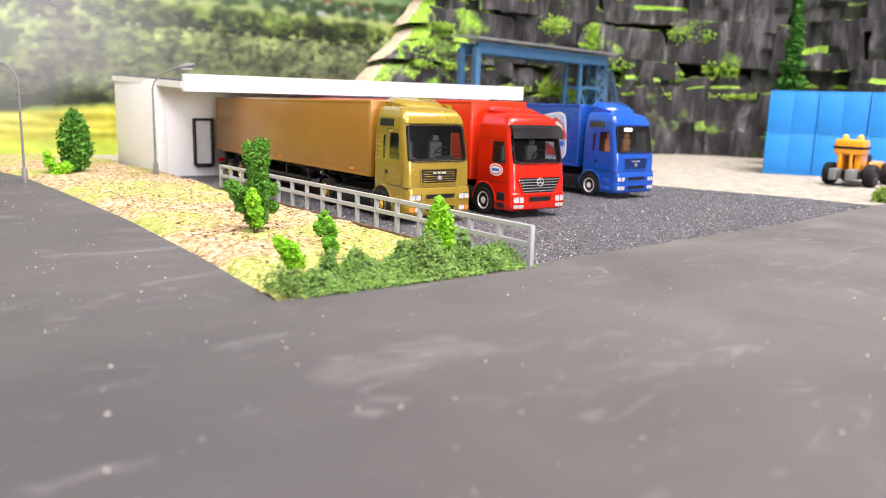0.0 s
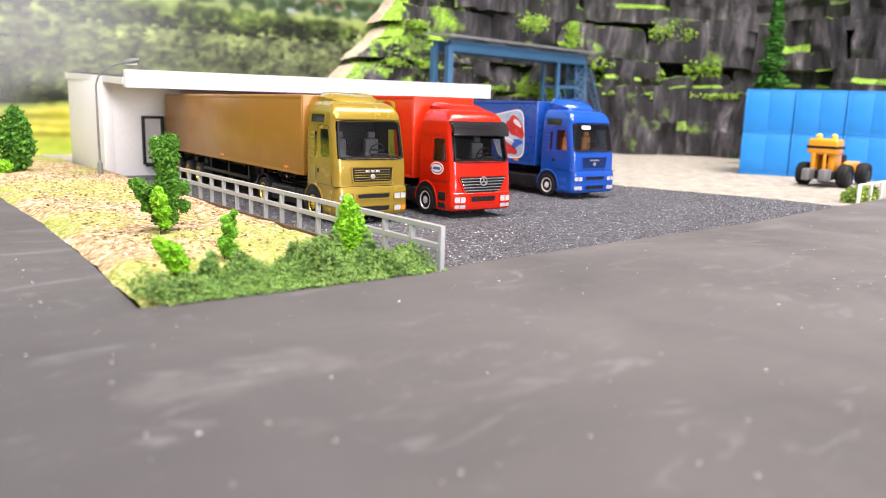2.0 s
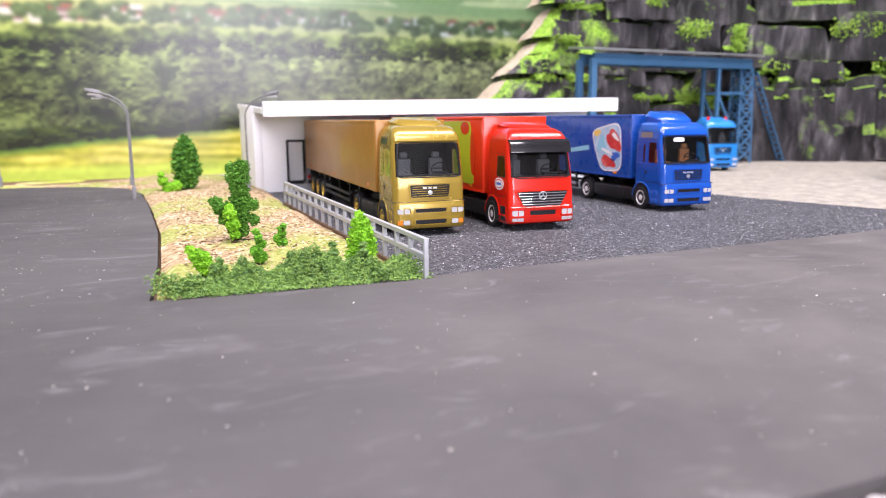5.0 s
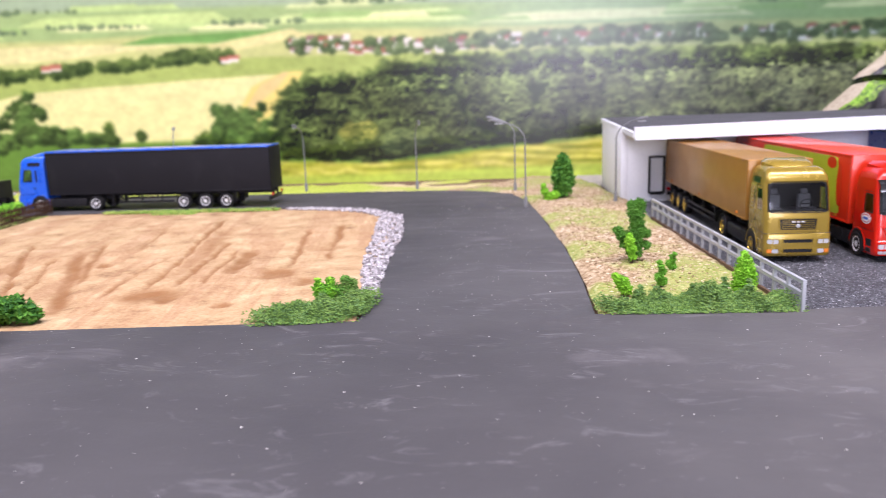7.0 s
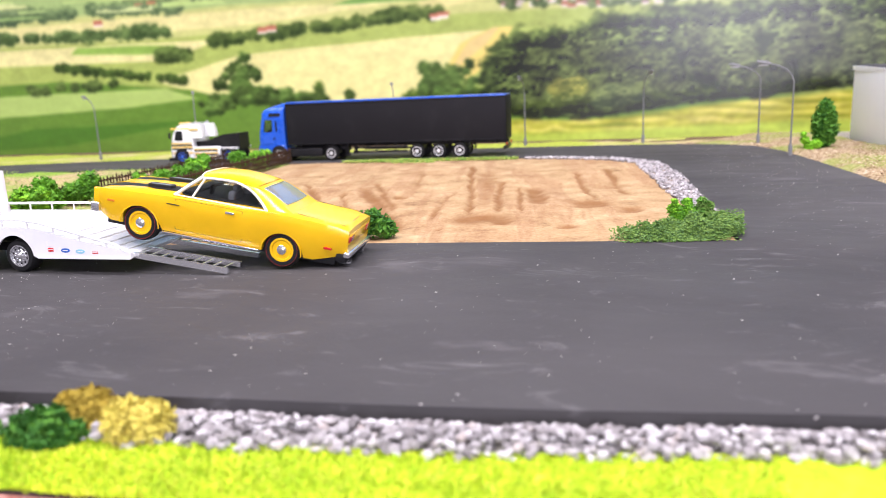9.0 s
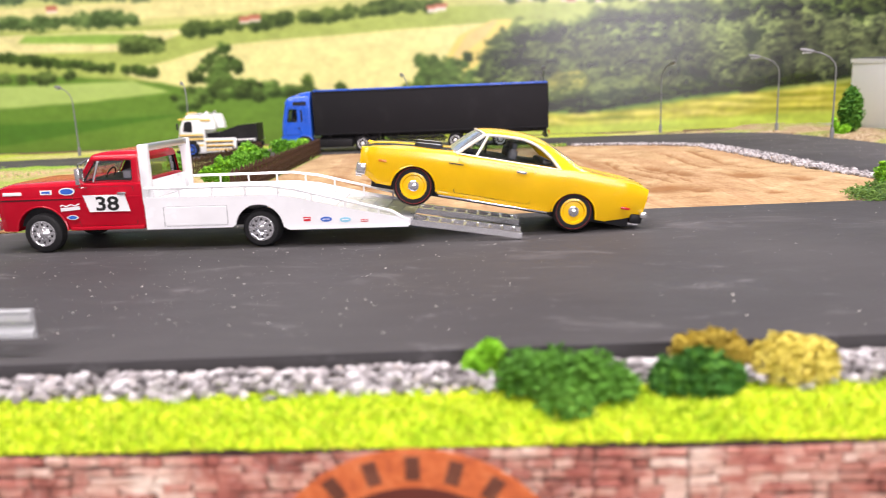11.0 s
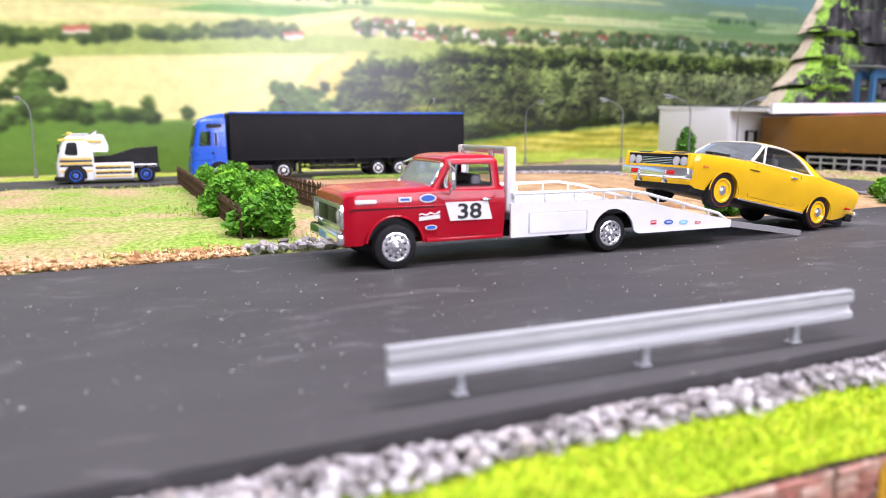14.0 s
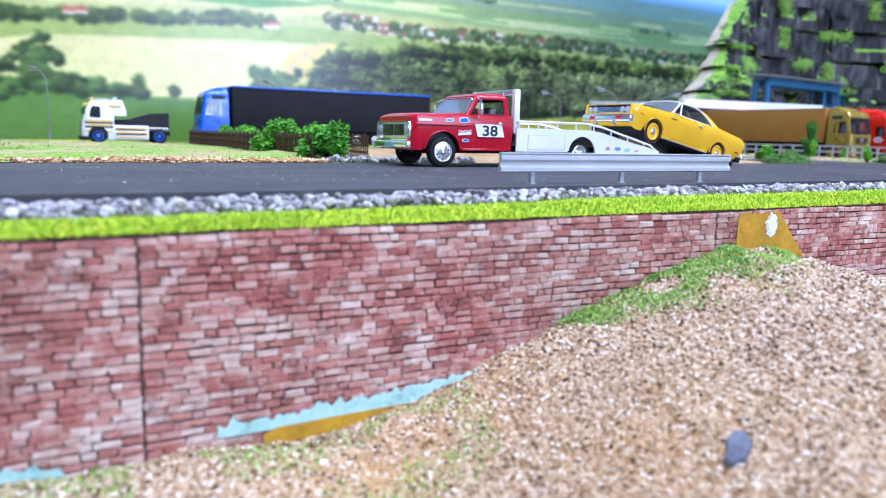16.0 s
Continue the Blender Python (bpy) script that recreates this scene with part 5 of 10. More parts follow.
def semi_trailer(root, x0, x1, axles, col, rims, top=4.35, low=1.28, lights=True):
    """A box semi-trailer with three axles."""
    body = part("trailer_box", box(bmesh.new(), x0, x1, -1.47, 1.47, low, top, 0.05, 3), col, root)
    bm = bmesh.new()
    for sg in (-1, 1):
        y0, y1 = sorted((sg * 1.462, sg * 1.482))
        box(bm, x0 + 0.04, x1 - 0.04, y0, y1, top - 0.14, top - 0.02, 0.008)
        box(bm, x0 + 0.04, x1 - 0.04, y0, y1, low + 0.02, low + 0.12, 0.008)
        for x in (x0 + 0.04, x1 - 0.12):
            box(bm, x, x + 0.10, y0, y1, low + 0.1, top - 0.12, 0.008)
    part("edge_rail", bm, col, body, "raised edge rails of the box")
    if lights:
        for k in range(3):
            for sg in (-1, 1):
                x = x0 + 1.2 + k * (x1 - x0 - 3) / 2
                part("side_marker", box(bmesh.new(), x, x + 0.36, *sorted((sg * 1.47, sg * 1.492)), low + 0.16, low + 0.28, 0.01), LAMP_AMBER, body, "small amber side lamp")
    bm = bmesh.new()
    for y0, y1 in ((-0.55, -0.4), (0.4, 0.55)):
        box(bm, x0 + 0.3, x1 - 0.1, y0, y1, low - 0.28, low, 0.02)
    for k in range(7):
        x = x0 + 1.0 + k * (x1 - x0 - 2) / 6
        box(bm, x, x + 0.12, -1.3, 1.3, low - 0.16, low, 0.01)
    part("trailer_frame", bm, BLACK, root, "black trailer frame")
    for sg in (-1, 1):
        lx = x0 + 4.6
        bm = box(bmesh.new(), lx, lx + 0.22, *sorted((sg * 0.85, sg * 1.05)), 0.42, low, 0.02)
        box(bm, lx - 0.1, lx + 0.32, *sorted((sg * 0.78, sg * 1.12)), 0.32, 0.42, 0.02)
        part("landing_leg", bm, BLACK, root, "black landing leg")
        bm = bmesh.new()
        for zz in (0.55, 0.86):
            box(bm, lx + 0.7, axles[0] - 0.72, *sorted((sg * 1.30, sg * 1.38)), zz, zz + 0.14, 0.015)
        for k in range(3):
            xx = lx + 0.9 + k * (axles[0] - 1.7 - lx - 0.9) / 2
            box(bm, xx, xx + 0.12, *sorted((sg * 1.26, sg * 1.32)), 0.55, low, 0.01)
        part("side_guard", bm, BLACK, root, "black side guard rails")
        for x in axles:
            wheel(root, x, sg * 1.2, 0.56, 0.56, 0.44, rims)
        part("mudflap", box(bmesh.new(), axles[-1] + 0.72, axles[-1] + 0.78, *sorted((sg * 0.85, sg * 1.4)), 0.42, low - 0.02, 0.01), BLACK, root)
        part("rear_lamp", box(bmesh.new(), x1 - 0.02, x1 + 0.05, *sorted((sg * 0.85, sg * 1.40)), 0.86, 1.06, 0.02), LAMP_RED, root, "red rear lamp")
    for x in axles:
        part("axle", box(rod(bmesh.new(), (x, -1.1, 0.56), (x, 1.1, 0.56), 0.1), x - 0.3, x + 0.3, -1.0, 1.0, 0.6, low - 0.2, 0.03), BLACK, root)
    bm = bmesh.new()
    box(bm, x1 - 0.25, x1 - 0.05, -1.4, 1.4, 0.55, 0.80, 0.03)
    box(bm, x1 - 0.2, x1 - 0.05, -0.5, -0.35, 0.8, low, 0.02)
    box(bm, x1 - 0.2, x1 - 0.05, 0.35, 0.5, 0.8, low, 0.02)
    part("rear_bumper_bar", bm, BLACK, root)
    return body


LOTZ = -0.2
gold = thing("articulated_lorry", "gold lorry with a bronze-brown box trailer backed into the depot", "lorry", "lorries in the depot", 29.65, 36.4, LOTZ, 90)
euro_tractor(gold, GOLD, GOLD_CHROME, "lion", 6.3)
semi_trailer(gold, 2.5, 19.4, (14.4, 16.0, 17.6), GOLD_BOX, GOLD_CHROME, 4.38, 1.5)
red = thing("articulated_lorry", "red lorry with a red and lime box trailer in the depot", "lorry", "lorries in the depot", 34.2, 36.0, LOTZ, 90)
cab = euro_tractor(red, RED, RIM_SILVER, "star", 6.4)
body = semi_trailer(red, 2.6, 19.4, (14.4, 16.0, 17.6), RED_BOX, SILVER, 4.5, 1.3)
part("green_print", patch(lambda x, z, o: (x, 1.485 + o, z), [(3.6, 1.6), (14, 1.6), (14, 4.3), (4.0, 4.3)], 0.006, 0.012, 30), LIME, body, "lime green side print")
part("red_print", flat_disc(flat_disc(bmesh.new(), (4.6, 1.49, 4.0), 0.5, 0.28, 1), (3.7, 1.49, 3.0), 0.28, 1.0, 1), RED_BOX, body)
part("door_badge", flat_disc(bmesh.new(), (0.98, 1.44, 1.84), 0.42, 0.24, 1, 0.01), STICKER_WHITE, red, "white oval door badge")
part("door_badge_rim", flat_disc(bmesh.new(), (0.98, 1.44, 1.84), 0.37, 0.19, 1, 0.014), STICKER_RED, red)
part("door_badge_centre", flat_disc(bmesh.new(), (0.98, 1.44, 1.84), 0.33, 0.15, 1, 0.018), STICKER_WHITE, red)
part("door_badge_bar", box(bmesh.new(), 0.76, 1.20, 1.45, 1.462, 1.79, 1.89), STICKER_BLUE, red, "blue bar in place of lettering")
blue = thing("articulated_lorry", "royal blue lorry with a printed blue box trailer in the depot", "lorry", "lorries in the depot", 43.35, 38.9, LOTZ, 90)
euro_tractor(blue, BLUE, RIM_SILVER, "lion", 6.9, SEAT_TAN)
body = semi_trailer(blue, 2.6, 19.0, (14.4, 16.0, 17.6), BLUE_BOX, RIM_SILVER, 4.55, 1.4)


def print_shape(name, pts, mat_, layer, label=""):
    part(name, plate(bmesh.new(), [(x, 1.484, z) for x, z in pts], (0, 1, 0), 0.004 * layer + 0.004), mat_, body, label, smooth=0)


PRINT_PALE = speckled("printed_ice_blue", [(0.3, (0.10, 0.25, 0.50)), (0.5, (0.40, 0.55, 0.70)), (0.75, (0.80, 0.85, 0.90))], 1.2, 0.4)
PRINT_RED = speckled("printed_red_swirl", [(0.3, (0.45, 0.02, 0.03)), (0.55, (0.66, 0.05, 0.04)), (0.75, (0.80, 0.45, 0.40))], 1.6, 0.4)


def round_quad(corners, k, n=5, seg=40):
    """A rounded four-sided outline, shrunk by k about its middle."""
    a, b, c, d = [np.array(p) for p in corners]
    out = []
    for u, v in super_ring(k, n, seg):
        p = (a * (1 - u) * (1 - v) + b * (1 + u) * (1 - v) + c * (1 + u) * (1 + v) + d * (1 - u) * (1 + v)) / 4
        out.append((float(p[0]), float(p[1])))
    return out


def blob(cx, cz, rx, rz, turn, wave=0.12, seg=32):
    pts = []
    for k in range(seg):
        a = 2 * math.pi * k / seg
        r = 1 + wave * math.sin(3 * a + cx) + 0.5 * wave * math.sin(5 * a + cz)
        x, z = rx * r * math.cos(a), rz * r * math.sin(a)
        pts.append((cx + x * math.cos(turn) - z * math.sin(turn), cz + x * math.sin(turn) + z * math.cos(turn)))
    return pts


QUAD = [(3.35, 1.72), (5.35, 1.62), (6.45, 3.75), (3.55, 4.25)]
print_shape("print_edge", round_quad(QUAD, 1.0), STICKER_WHITE, 1, "printed drink picture as plain shapes")
print_shape("print_field", round_quad(QUAD, 0.94), PRINT_PALE, 2)
print_shape("print_swirl", blob(4.15, 3.25, 0.72, 0.46, 0.5), PRINT_RED, 3)
print_shape("print_swirl", blob(4.65, 2.15, 0.70, 0.28, 0.2), PRINT_RED, 3)
print_shape("print_splash", blob(5.25, 3.0, 0.46, 0.36, 0.9, 0.2), STICKER_CYAN, 3)
print_shape("print_splash", blob(4.0, 2.45, 0.40, 0.20, -0.3, 0.2), STICKER_BLUE, 3)
print_shape("print_corner", blob(5.75, 3.62, 0.36, 0.16, -0.2, 0.1), STICKER_YELLOW, 3)
print_shape("print_gleam", blob(4.0, 3.45, 0.34, 0.12, 0.5), STICKER_WHITE, 4)
print_shape("print_gleam", blob(4.8, 2.68, 0.60, 0.07, 0.25), STICKER_WHITE, 4)
print_shape("print_line", [(6.6, 2.7), (9.6, 2.4), (9.6, 2.62), (6.6, 2.95)], STICKER_CYAN, 1, "pale bar in place of lettering")
part("side_fairing", box(bmesh.new(), 2.25, 2.6, -1.50, -1.40, 1.2, 4.3, 0.04), WHITE, blue, "white fairing behind the cab")

far = thing("articulated_lorry", "bright blue lorry with a black box trailer on the road", "lorry", "", -19.55, 58.2, 0, 0)
euro_tractor(far, BRIGHT_BLUE, RIM_SILVER, "lion", 5.95)
semi_trailer(far, 2.45, 19.5, (12.75, 14.4, 16.0), SLATE_BLACK, RIM_SILVER, 4.4, 1.25, False)
part("tarpaulin", box(bmesh.new(), 2.5, 19.45, -1.44, 1.44, 4.38, 4.52, 0.05), BRIGHT_BLUE, far, "blue roof sheet")

small = thing("tractor_unit", "sky blue lorry tractor without a trailer by the gantry", "lorry", "", 63.2, 60.2, -0.24, 82)
euro_tractor(small, CYAN_BLUE, SILVER, "lion", 6.0)
for y in (-0.8, 0.8):
    part("beacon", lathe(bmesh.new(), [(0.14, 4.15), (0.14, 4.35), (0.08, 4.45), (0.004, 4.47)], "z", 14, (1.2, y, 0)), LAMP_RED, small, "red roof beacon")

# the white racing tractor on the far road
race = thing("racing_truck", "white and yellow racing tractor with a black frame", "lorry", "", -27.6, 58.4, 0, 0)
rc = Cab([0.25, 0.35, 0.9, 1.3, 1.5, 2.2, 2.7, 2.95, 3.05], [(0.25, 0.1), (0.4, 0.0), (1.3, 0.05), (2.2, 0.25), (2.9, 0.55), (3.05, 0.8)], [(0.25, 2.2), (3.05, 2.15)],
         [(0.25, 1.3), (0.5, 1.35), (2.4, 1.33), (2.9, 1.2), (3.05, 1.0)], 0.3)
rb = part("cab_body", rc.shell(), WHITE, race)
part("windscreen", patch(rc.front, [(-1.05, 1.75), (1.05, 1.75), (0.95, 2.7), (-0.95, 2.7)], 0.02, 0.03, 8), DARK_GLASS, rb, "dark windscreen")
for sg in (-1, 1):
    part("side_window", patch(rc.side(sg), [(0.55, 1.85), (1.3, 1.8), (1.28, 2.6), (0.72, 2.62)], 0.015, 0.03, 7), DARK_GLASS, rb, "dark side window")
    for k, (m_, z0) in enumerate(((STICKER_YELLOW, 2.72), (STICKER_YELLOW, 1.55), (BLACK_INK, 1.40), (STICKER_YELLOW, 1.25), (BLACK_INK, 1.10), (STICKER_YELLOW, 0.78))):
        part("stripe", patch(rc.side(sg), [(0.25, z0), (2.1, z0), (2.1, z0 + 0.12), (0.25, z0 + 0.12)], 0.012, 0.02, 16), m_, rb, "yellow and black side stripe")
    part("side_skirt", box(bmesh.new(), 2.1, 4.5, *sorted((sg * 1.0, sg * 1.40)), 0.28, 1.32, 0.10), WHITE, race, "white side skirt with yellow stripes")
    for z0, m_ in ((0.42, STICKER_YELLOW), (0.62, BLACK_INK), (0.74, STICKER_YELLOW), (0.94, BLACK_INK), (1.06, STICKER_YELLOW)):
        part("skirt_stripe", box(bmesh.new(), 2.25, 4.35, *sorted((sg * 1.38, sg * 1.412)), z0, z0 + 0.11, 0.01), m_, race)
    part("deflector", loft(bmesh.new(), [[(x, sg * 0.70, 2.0), (x, sg * 1.32, 2.0), (x, sg * 1.22, z), (x, sg * 0.78, z)] for x, z in ((1.5, 2.75), (2.2, 3.12), (2.75, 3.08), (3.0, 2.4))]), WHITE, race, "white rounded air deflector")
    part("deflector_stripe", box(bmesh.new(), 1.9, 2.7, *sorted((sg * 1.25, sg * 1.33)), 2.6, 2.74, 0.02), STICKER_YELLOW, race)
    part("rear_fender", box(bmesh.new(), 4.5, 5.9, *sorted((sg * 0.75, sg * 1.36)), 1.0, 1.2, 0.08), WHITE, race, "white rear fender")
    wheel(race, 1.1, sg * 1.2, 0.55, 0.55, 0.4, BRIGHT_BLUE)
    wheel(race, 5.2, sg * 1.12, 0.55, 0.55, 0.52, BRIGHT_BLUE)
part("spoiler", box(box(bmesh.new(), 0.95, 1.9, -1.1, 1.1, 3.08, 3.16, 0.03), 1.3, 1.6, -0.9, 0.9, 2.95, 3.10, 0.03), WHITE, rb, "white roof spoiler")
part("roof_lamp", box(bmesh.new(), 0.7, 0.95, -0.7, 0.7, 3.05, 3.25, 0.06), STICKER_YELLOW, rb, "yellow lamp bar")
for y in (-0.9, 0.9):
    part("exhaust_stack", tube(bmesh.new(), [(2.1, y, 0.8), (2.1, y, 3.1), (2.4, y, 3.3)], 0.09), CHROME, race, "chrome exhaust stack")
part("rear_cowl", loft(bmesh.new(), [[(x, -w_, 1.0), (x, -w_, z), (x, w_, z), (x, w_, 1.0)] for x, w_, z in ((2.2, 0.9, 1.7), (3.2, 0.9, 1.75), (4.6, 0.85, 2.2), (6.0, 0.8, 2.3))]), BLACK, race, "black sloping rear cowl")
part("frame_rail", box(box(bmesh.new(), 1.5, 6.1, -0.5, -0.3, 0.6, 0.95, 0.02), 1.5, 6.1, 0.3, 0.5, 0.6, 0.95, 0.02), BLACK, race, "black frame rails")
part("grille", patch(rc.front, [(-0.8, 0.75), (0.8, 0.75), (0.85, 1.45), (-0.85, 1.45)], 0.02, 0.04, 9), BLACK, rb, "black grille with pale bars")
bm = bmesh.new()
for k in range(4):
    box(bm, -0.02, 0.06, -0.75, 0.75, 0.85 + 0.15 * k, 0.89 + 0.15 * k)
part("grille_bars", bm, STICKER_YELLOW, rb)
part("bumper", box(bmesh.new(), -0.12, 1.0, -1.38, 1.38, 0.22, 0.5, 0.06), BLACK, race, "black front bumper")
for sg in (-1, 1):
    part("arch", arch(bmesh.new(), 1.1, 1.35, 0.55, 0.66, 0.26, sg), BLACK, rb, "black wheel arch")
    part("mirror", box(bmesh.new(), 0.2, 0.3, *sorted((sg * 1.4, sg * 1.62)), 2.0, 2.5, 0.03), BLACK, rb)
    part("rear_stripe", box(bmesh.new(), 4.55, 5.85, *sorted((sg * 1.34, sg * 1.372)), 1.05, 1.13), BLACK_INK, race)
    part("headlight", patch(rc.front, [(sg * 0.85, 0.85), (sg * 1.22, 0.85), (sg * 1.22, 1.1), (sg * 0.85, 1.1)], 0.03, 0.04, 6), LAMP_CLEAR, rb, "clear headlight")
part("fender_stripe", box(bmesh.new(), 0.4, 1.8, -0.5, 0.5, 3.06, 3.075), STICKER_YELLOW, rb)


# ---- shells drawn along the length, with wheel arches ----
def shell(xs, low, shoulder, top, half, arches=(), tuck=0.06, crown=2.6, n_side=7, n_top=12):
    """A bodywork shell: low, shoulder, top and half are tables over x; arches are (x, z, r)."""
    T = lambda tab, x: float(np.interp(x, [p[0] for p in tab], [p[1] for p in tab]))  # noqa: E731
    def width_at(x, z):
        f = min(1.0, max(0.0, (z - T(low, x)) / max(T(shoulder, x) - T(low, x), 0.01)))
        return T(half, x) - tuck * (1 - f) ** 2 * 2.0 - 0.4 * max(0, f - 0.75) ** 2 + 0.02 * math.sin(math.pi * f)
    rings = []
    for x in xs:
        zb, zs, zt, w = T(low, x), T(shoulder, x), T(top, x), T(half, x)
        for ax, az, r in arches:
            if abs(x - ax) < r:
                zb = max(zb, az + math.sqrt(r * r - (x - ax) ** 2))
        zb = min(zb, zs - 0.05)
        left = []
        for k in range(n_side):
            t = k / (n_side - 1)
            z = zb + (zs - zb) * t
            left.append((width_at(x, z), z))
        ring = [(x, -a, z) for a, z in left]
        w1 = left[-1][0]
        for k in range(1, n_top):
            y = -w1 + 2 * w1 * k / n_top
            ring.append((x, y, zs + (zt - zs) * (1 - abs(y / w1) ** crown)))
        ring += [(x, a, z) for a, z in left[::-1]]
        rings.append(ring)
    return loft(bmesh.new(), rings), (lambda x, y, off=0.0: (x, y, T(shoulder, x) + (T(top, x) - T(shoulder, x)) * (1 - abs(y / (T(half, x) - 0.02)) ** crown) + off)), (lambda sgn: lambda x, z, off=0.0: (x, sgn * (width_at(x, z) + off), z))


def spaced(a, b, step):
    return [a + (b - a) * k / max(1, round((b - a) / step)) for k in range(max(1, round((b - a) / step)) + 1)]


def letters(text, size, depth, mat_, name, parent, m):
    """Built-in font as a mesh."""
    cu = bpy.data.curves.new(name, "FONT")
    cu.body, cu.size, cu.extrude, cu.align_x, cu.offset = text, size * S, depth * S, "CENTER", 0.022 * size * S
    tmp = new(name, cu)
    me = bpy.data.meshes.new_from_object(tmp.evaluated_get(bpy.context.evaluated_depsgraph_get()))
    bpy.data.objects.remove(tmp)
    me.materials.append(mat_)
    ob = new(name, me)
    ob.parent = parent
    ob.matrix_basis = m
    return ob


# ---- the car transporter ----
RTX, RTY = -18.55, 23.85
ramp_truck = thing("ramp_truck", "red vintage pickup car transporter with a white sloping ramp bed", "tow truck", "", RTX, RTY, 0, 0)
xs = spaced(0, 4.3, 0.08)
bmb, top_s, side_s = shell(xs, [(0, 0.62), (4.3, 0.62)], [(0, 1.76), (0.06, 1.83), (0.3, 1.87), (2.3, 1.90), (4.3, 1.88)], [(0, 1.83), (0.06, 1.91), (0.35, 1.97), (2.3, 2.03), (4.3, 2.02)],
                           [(0, 1.40), (0.2, 1.50), (4.3, 1.52)], [(1.28, 0.58, 0.74)], 0.05, 7.0, 7, 20)
rt_body = part("cab_body", bmb, TRUCK_RED, ramp_truck, "", 40)
rt = Cab([1.84, 1.95, 2.2, 2.45, 2.6, 2.68, 2.73, 2.77, 2.79], [(1.84, 2.22), (2.6, 2.72), (2.68, 2.74), (2.74, 2.84), (2.79, 3.1)], [(1.84, 4.28), (2.6, 4.24), (2.74, 4.18), (2.79, 3.95)],
         [(1.84, 1.42), (2.6, 1.27), (2.68, 1.22), (2.74, 1.12), (2.79, 0.9)], 0.16, 0.14)
RT_HOLES = dict(front=(1.99, 2.57), side=(1.98, 2.54, 0.08, lambda z: 3.98), back=(2.0, 2.5))
rt_top = part("cab_roof", rt.shell(**RT_HOLES), TRUCK_RED, ramp_truck)
part("cab_lining", rt.shell(inset=0.05, **RT_HOLES), CABIN, rt_top, "dark cab lining")
part("cab_floor", patch(top_s, [(2.6, -1.25), (4.15, -1.25), (4.15, 1.25), (2.6, 1.25)], 0.02, 0.02, 14), BLACK, rt_top, "black cab floor")
part("bench_seat", box(bmesh.new(), 3.55, 3.85, -1.05, 1.05, 1.82, 2.26, 0.08, 3), SEAT_GREY, rt_top, "grey bench seat")
part("steering_wheel", tube(bmesh.new(), [(2.98 + 0.10 * math.sin(radians(a)), -0.55 + 0.24 * math.cos(radians(a)), 2.10 + 0.20 * math.sin(radians(a))) for a in range(0, 361, 20)], 0.022, 6), BLACK, rt_top)
part("windscreen", patch(rt.front, [(-1.24, 1.98), (1.24, 1.98), (1.11, 2.58), (-1.11, 2.58)], 0.004, 0.012, 9), PALE_PANE, rt_top, "clear reflecting windscreen").visible_shadow = False
part("windscreen_trim", ring_panel(rt.front, [(-1.28, 1.95), (1.28, 1.95), (1.15, 2.62), (-1.15, 2.62)], 0.026, 0.03, 9), CHROME, rt_top, "thin chrome windscreen trim")
part("rear_window", patch(rt.back, [(-0.9, 2.0), (0.9, 2.0), (0.85, 2.5), (-0.85, 2.5)], 0.004, 0.012, 8), CLEAR, rt_top, "clear rear window").visible_shadow = False
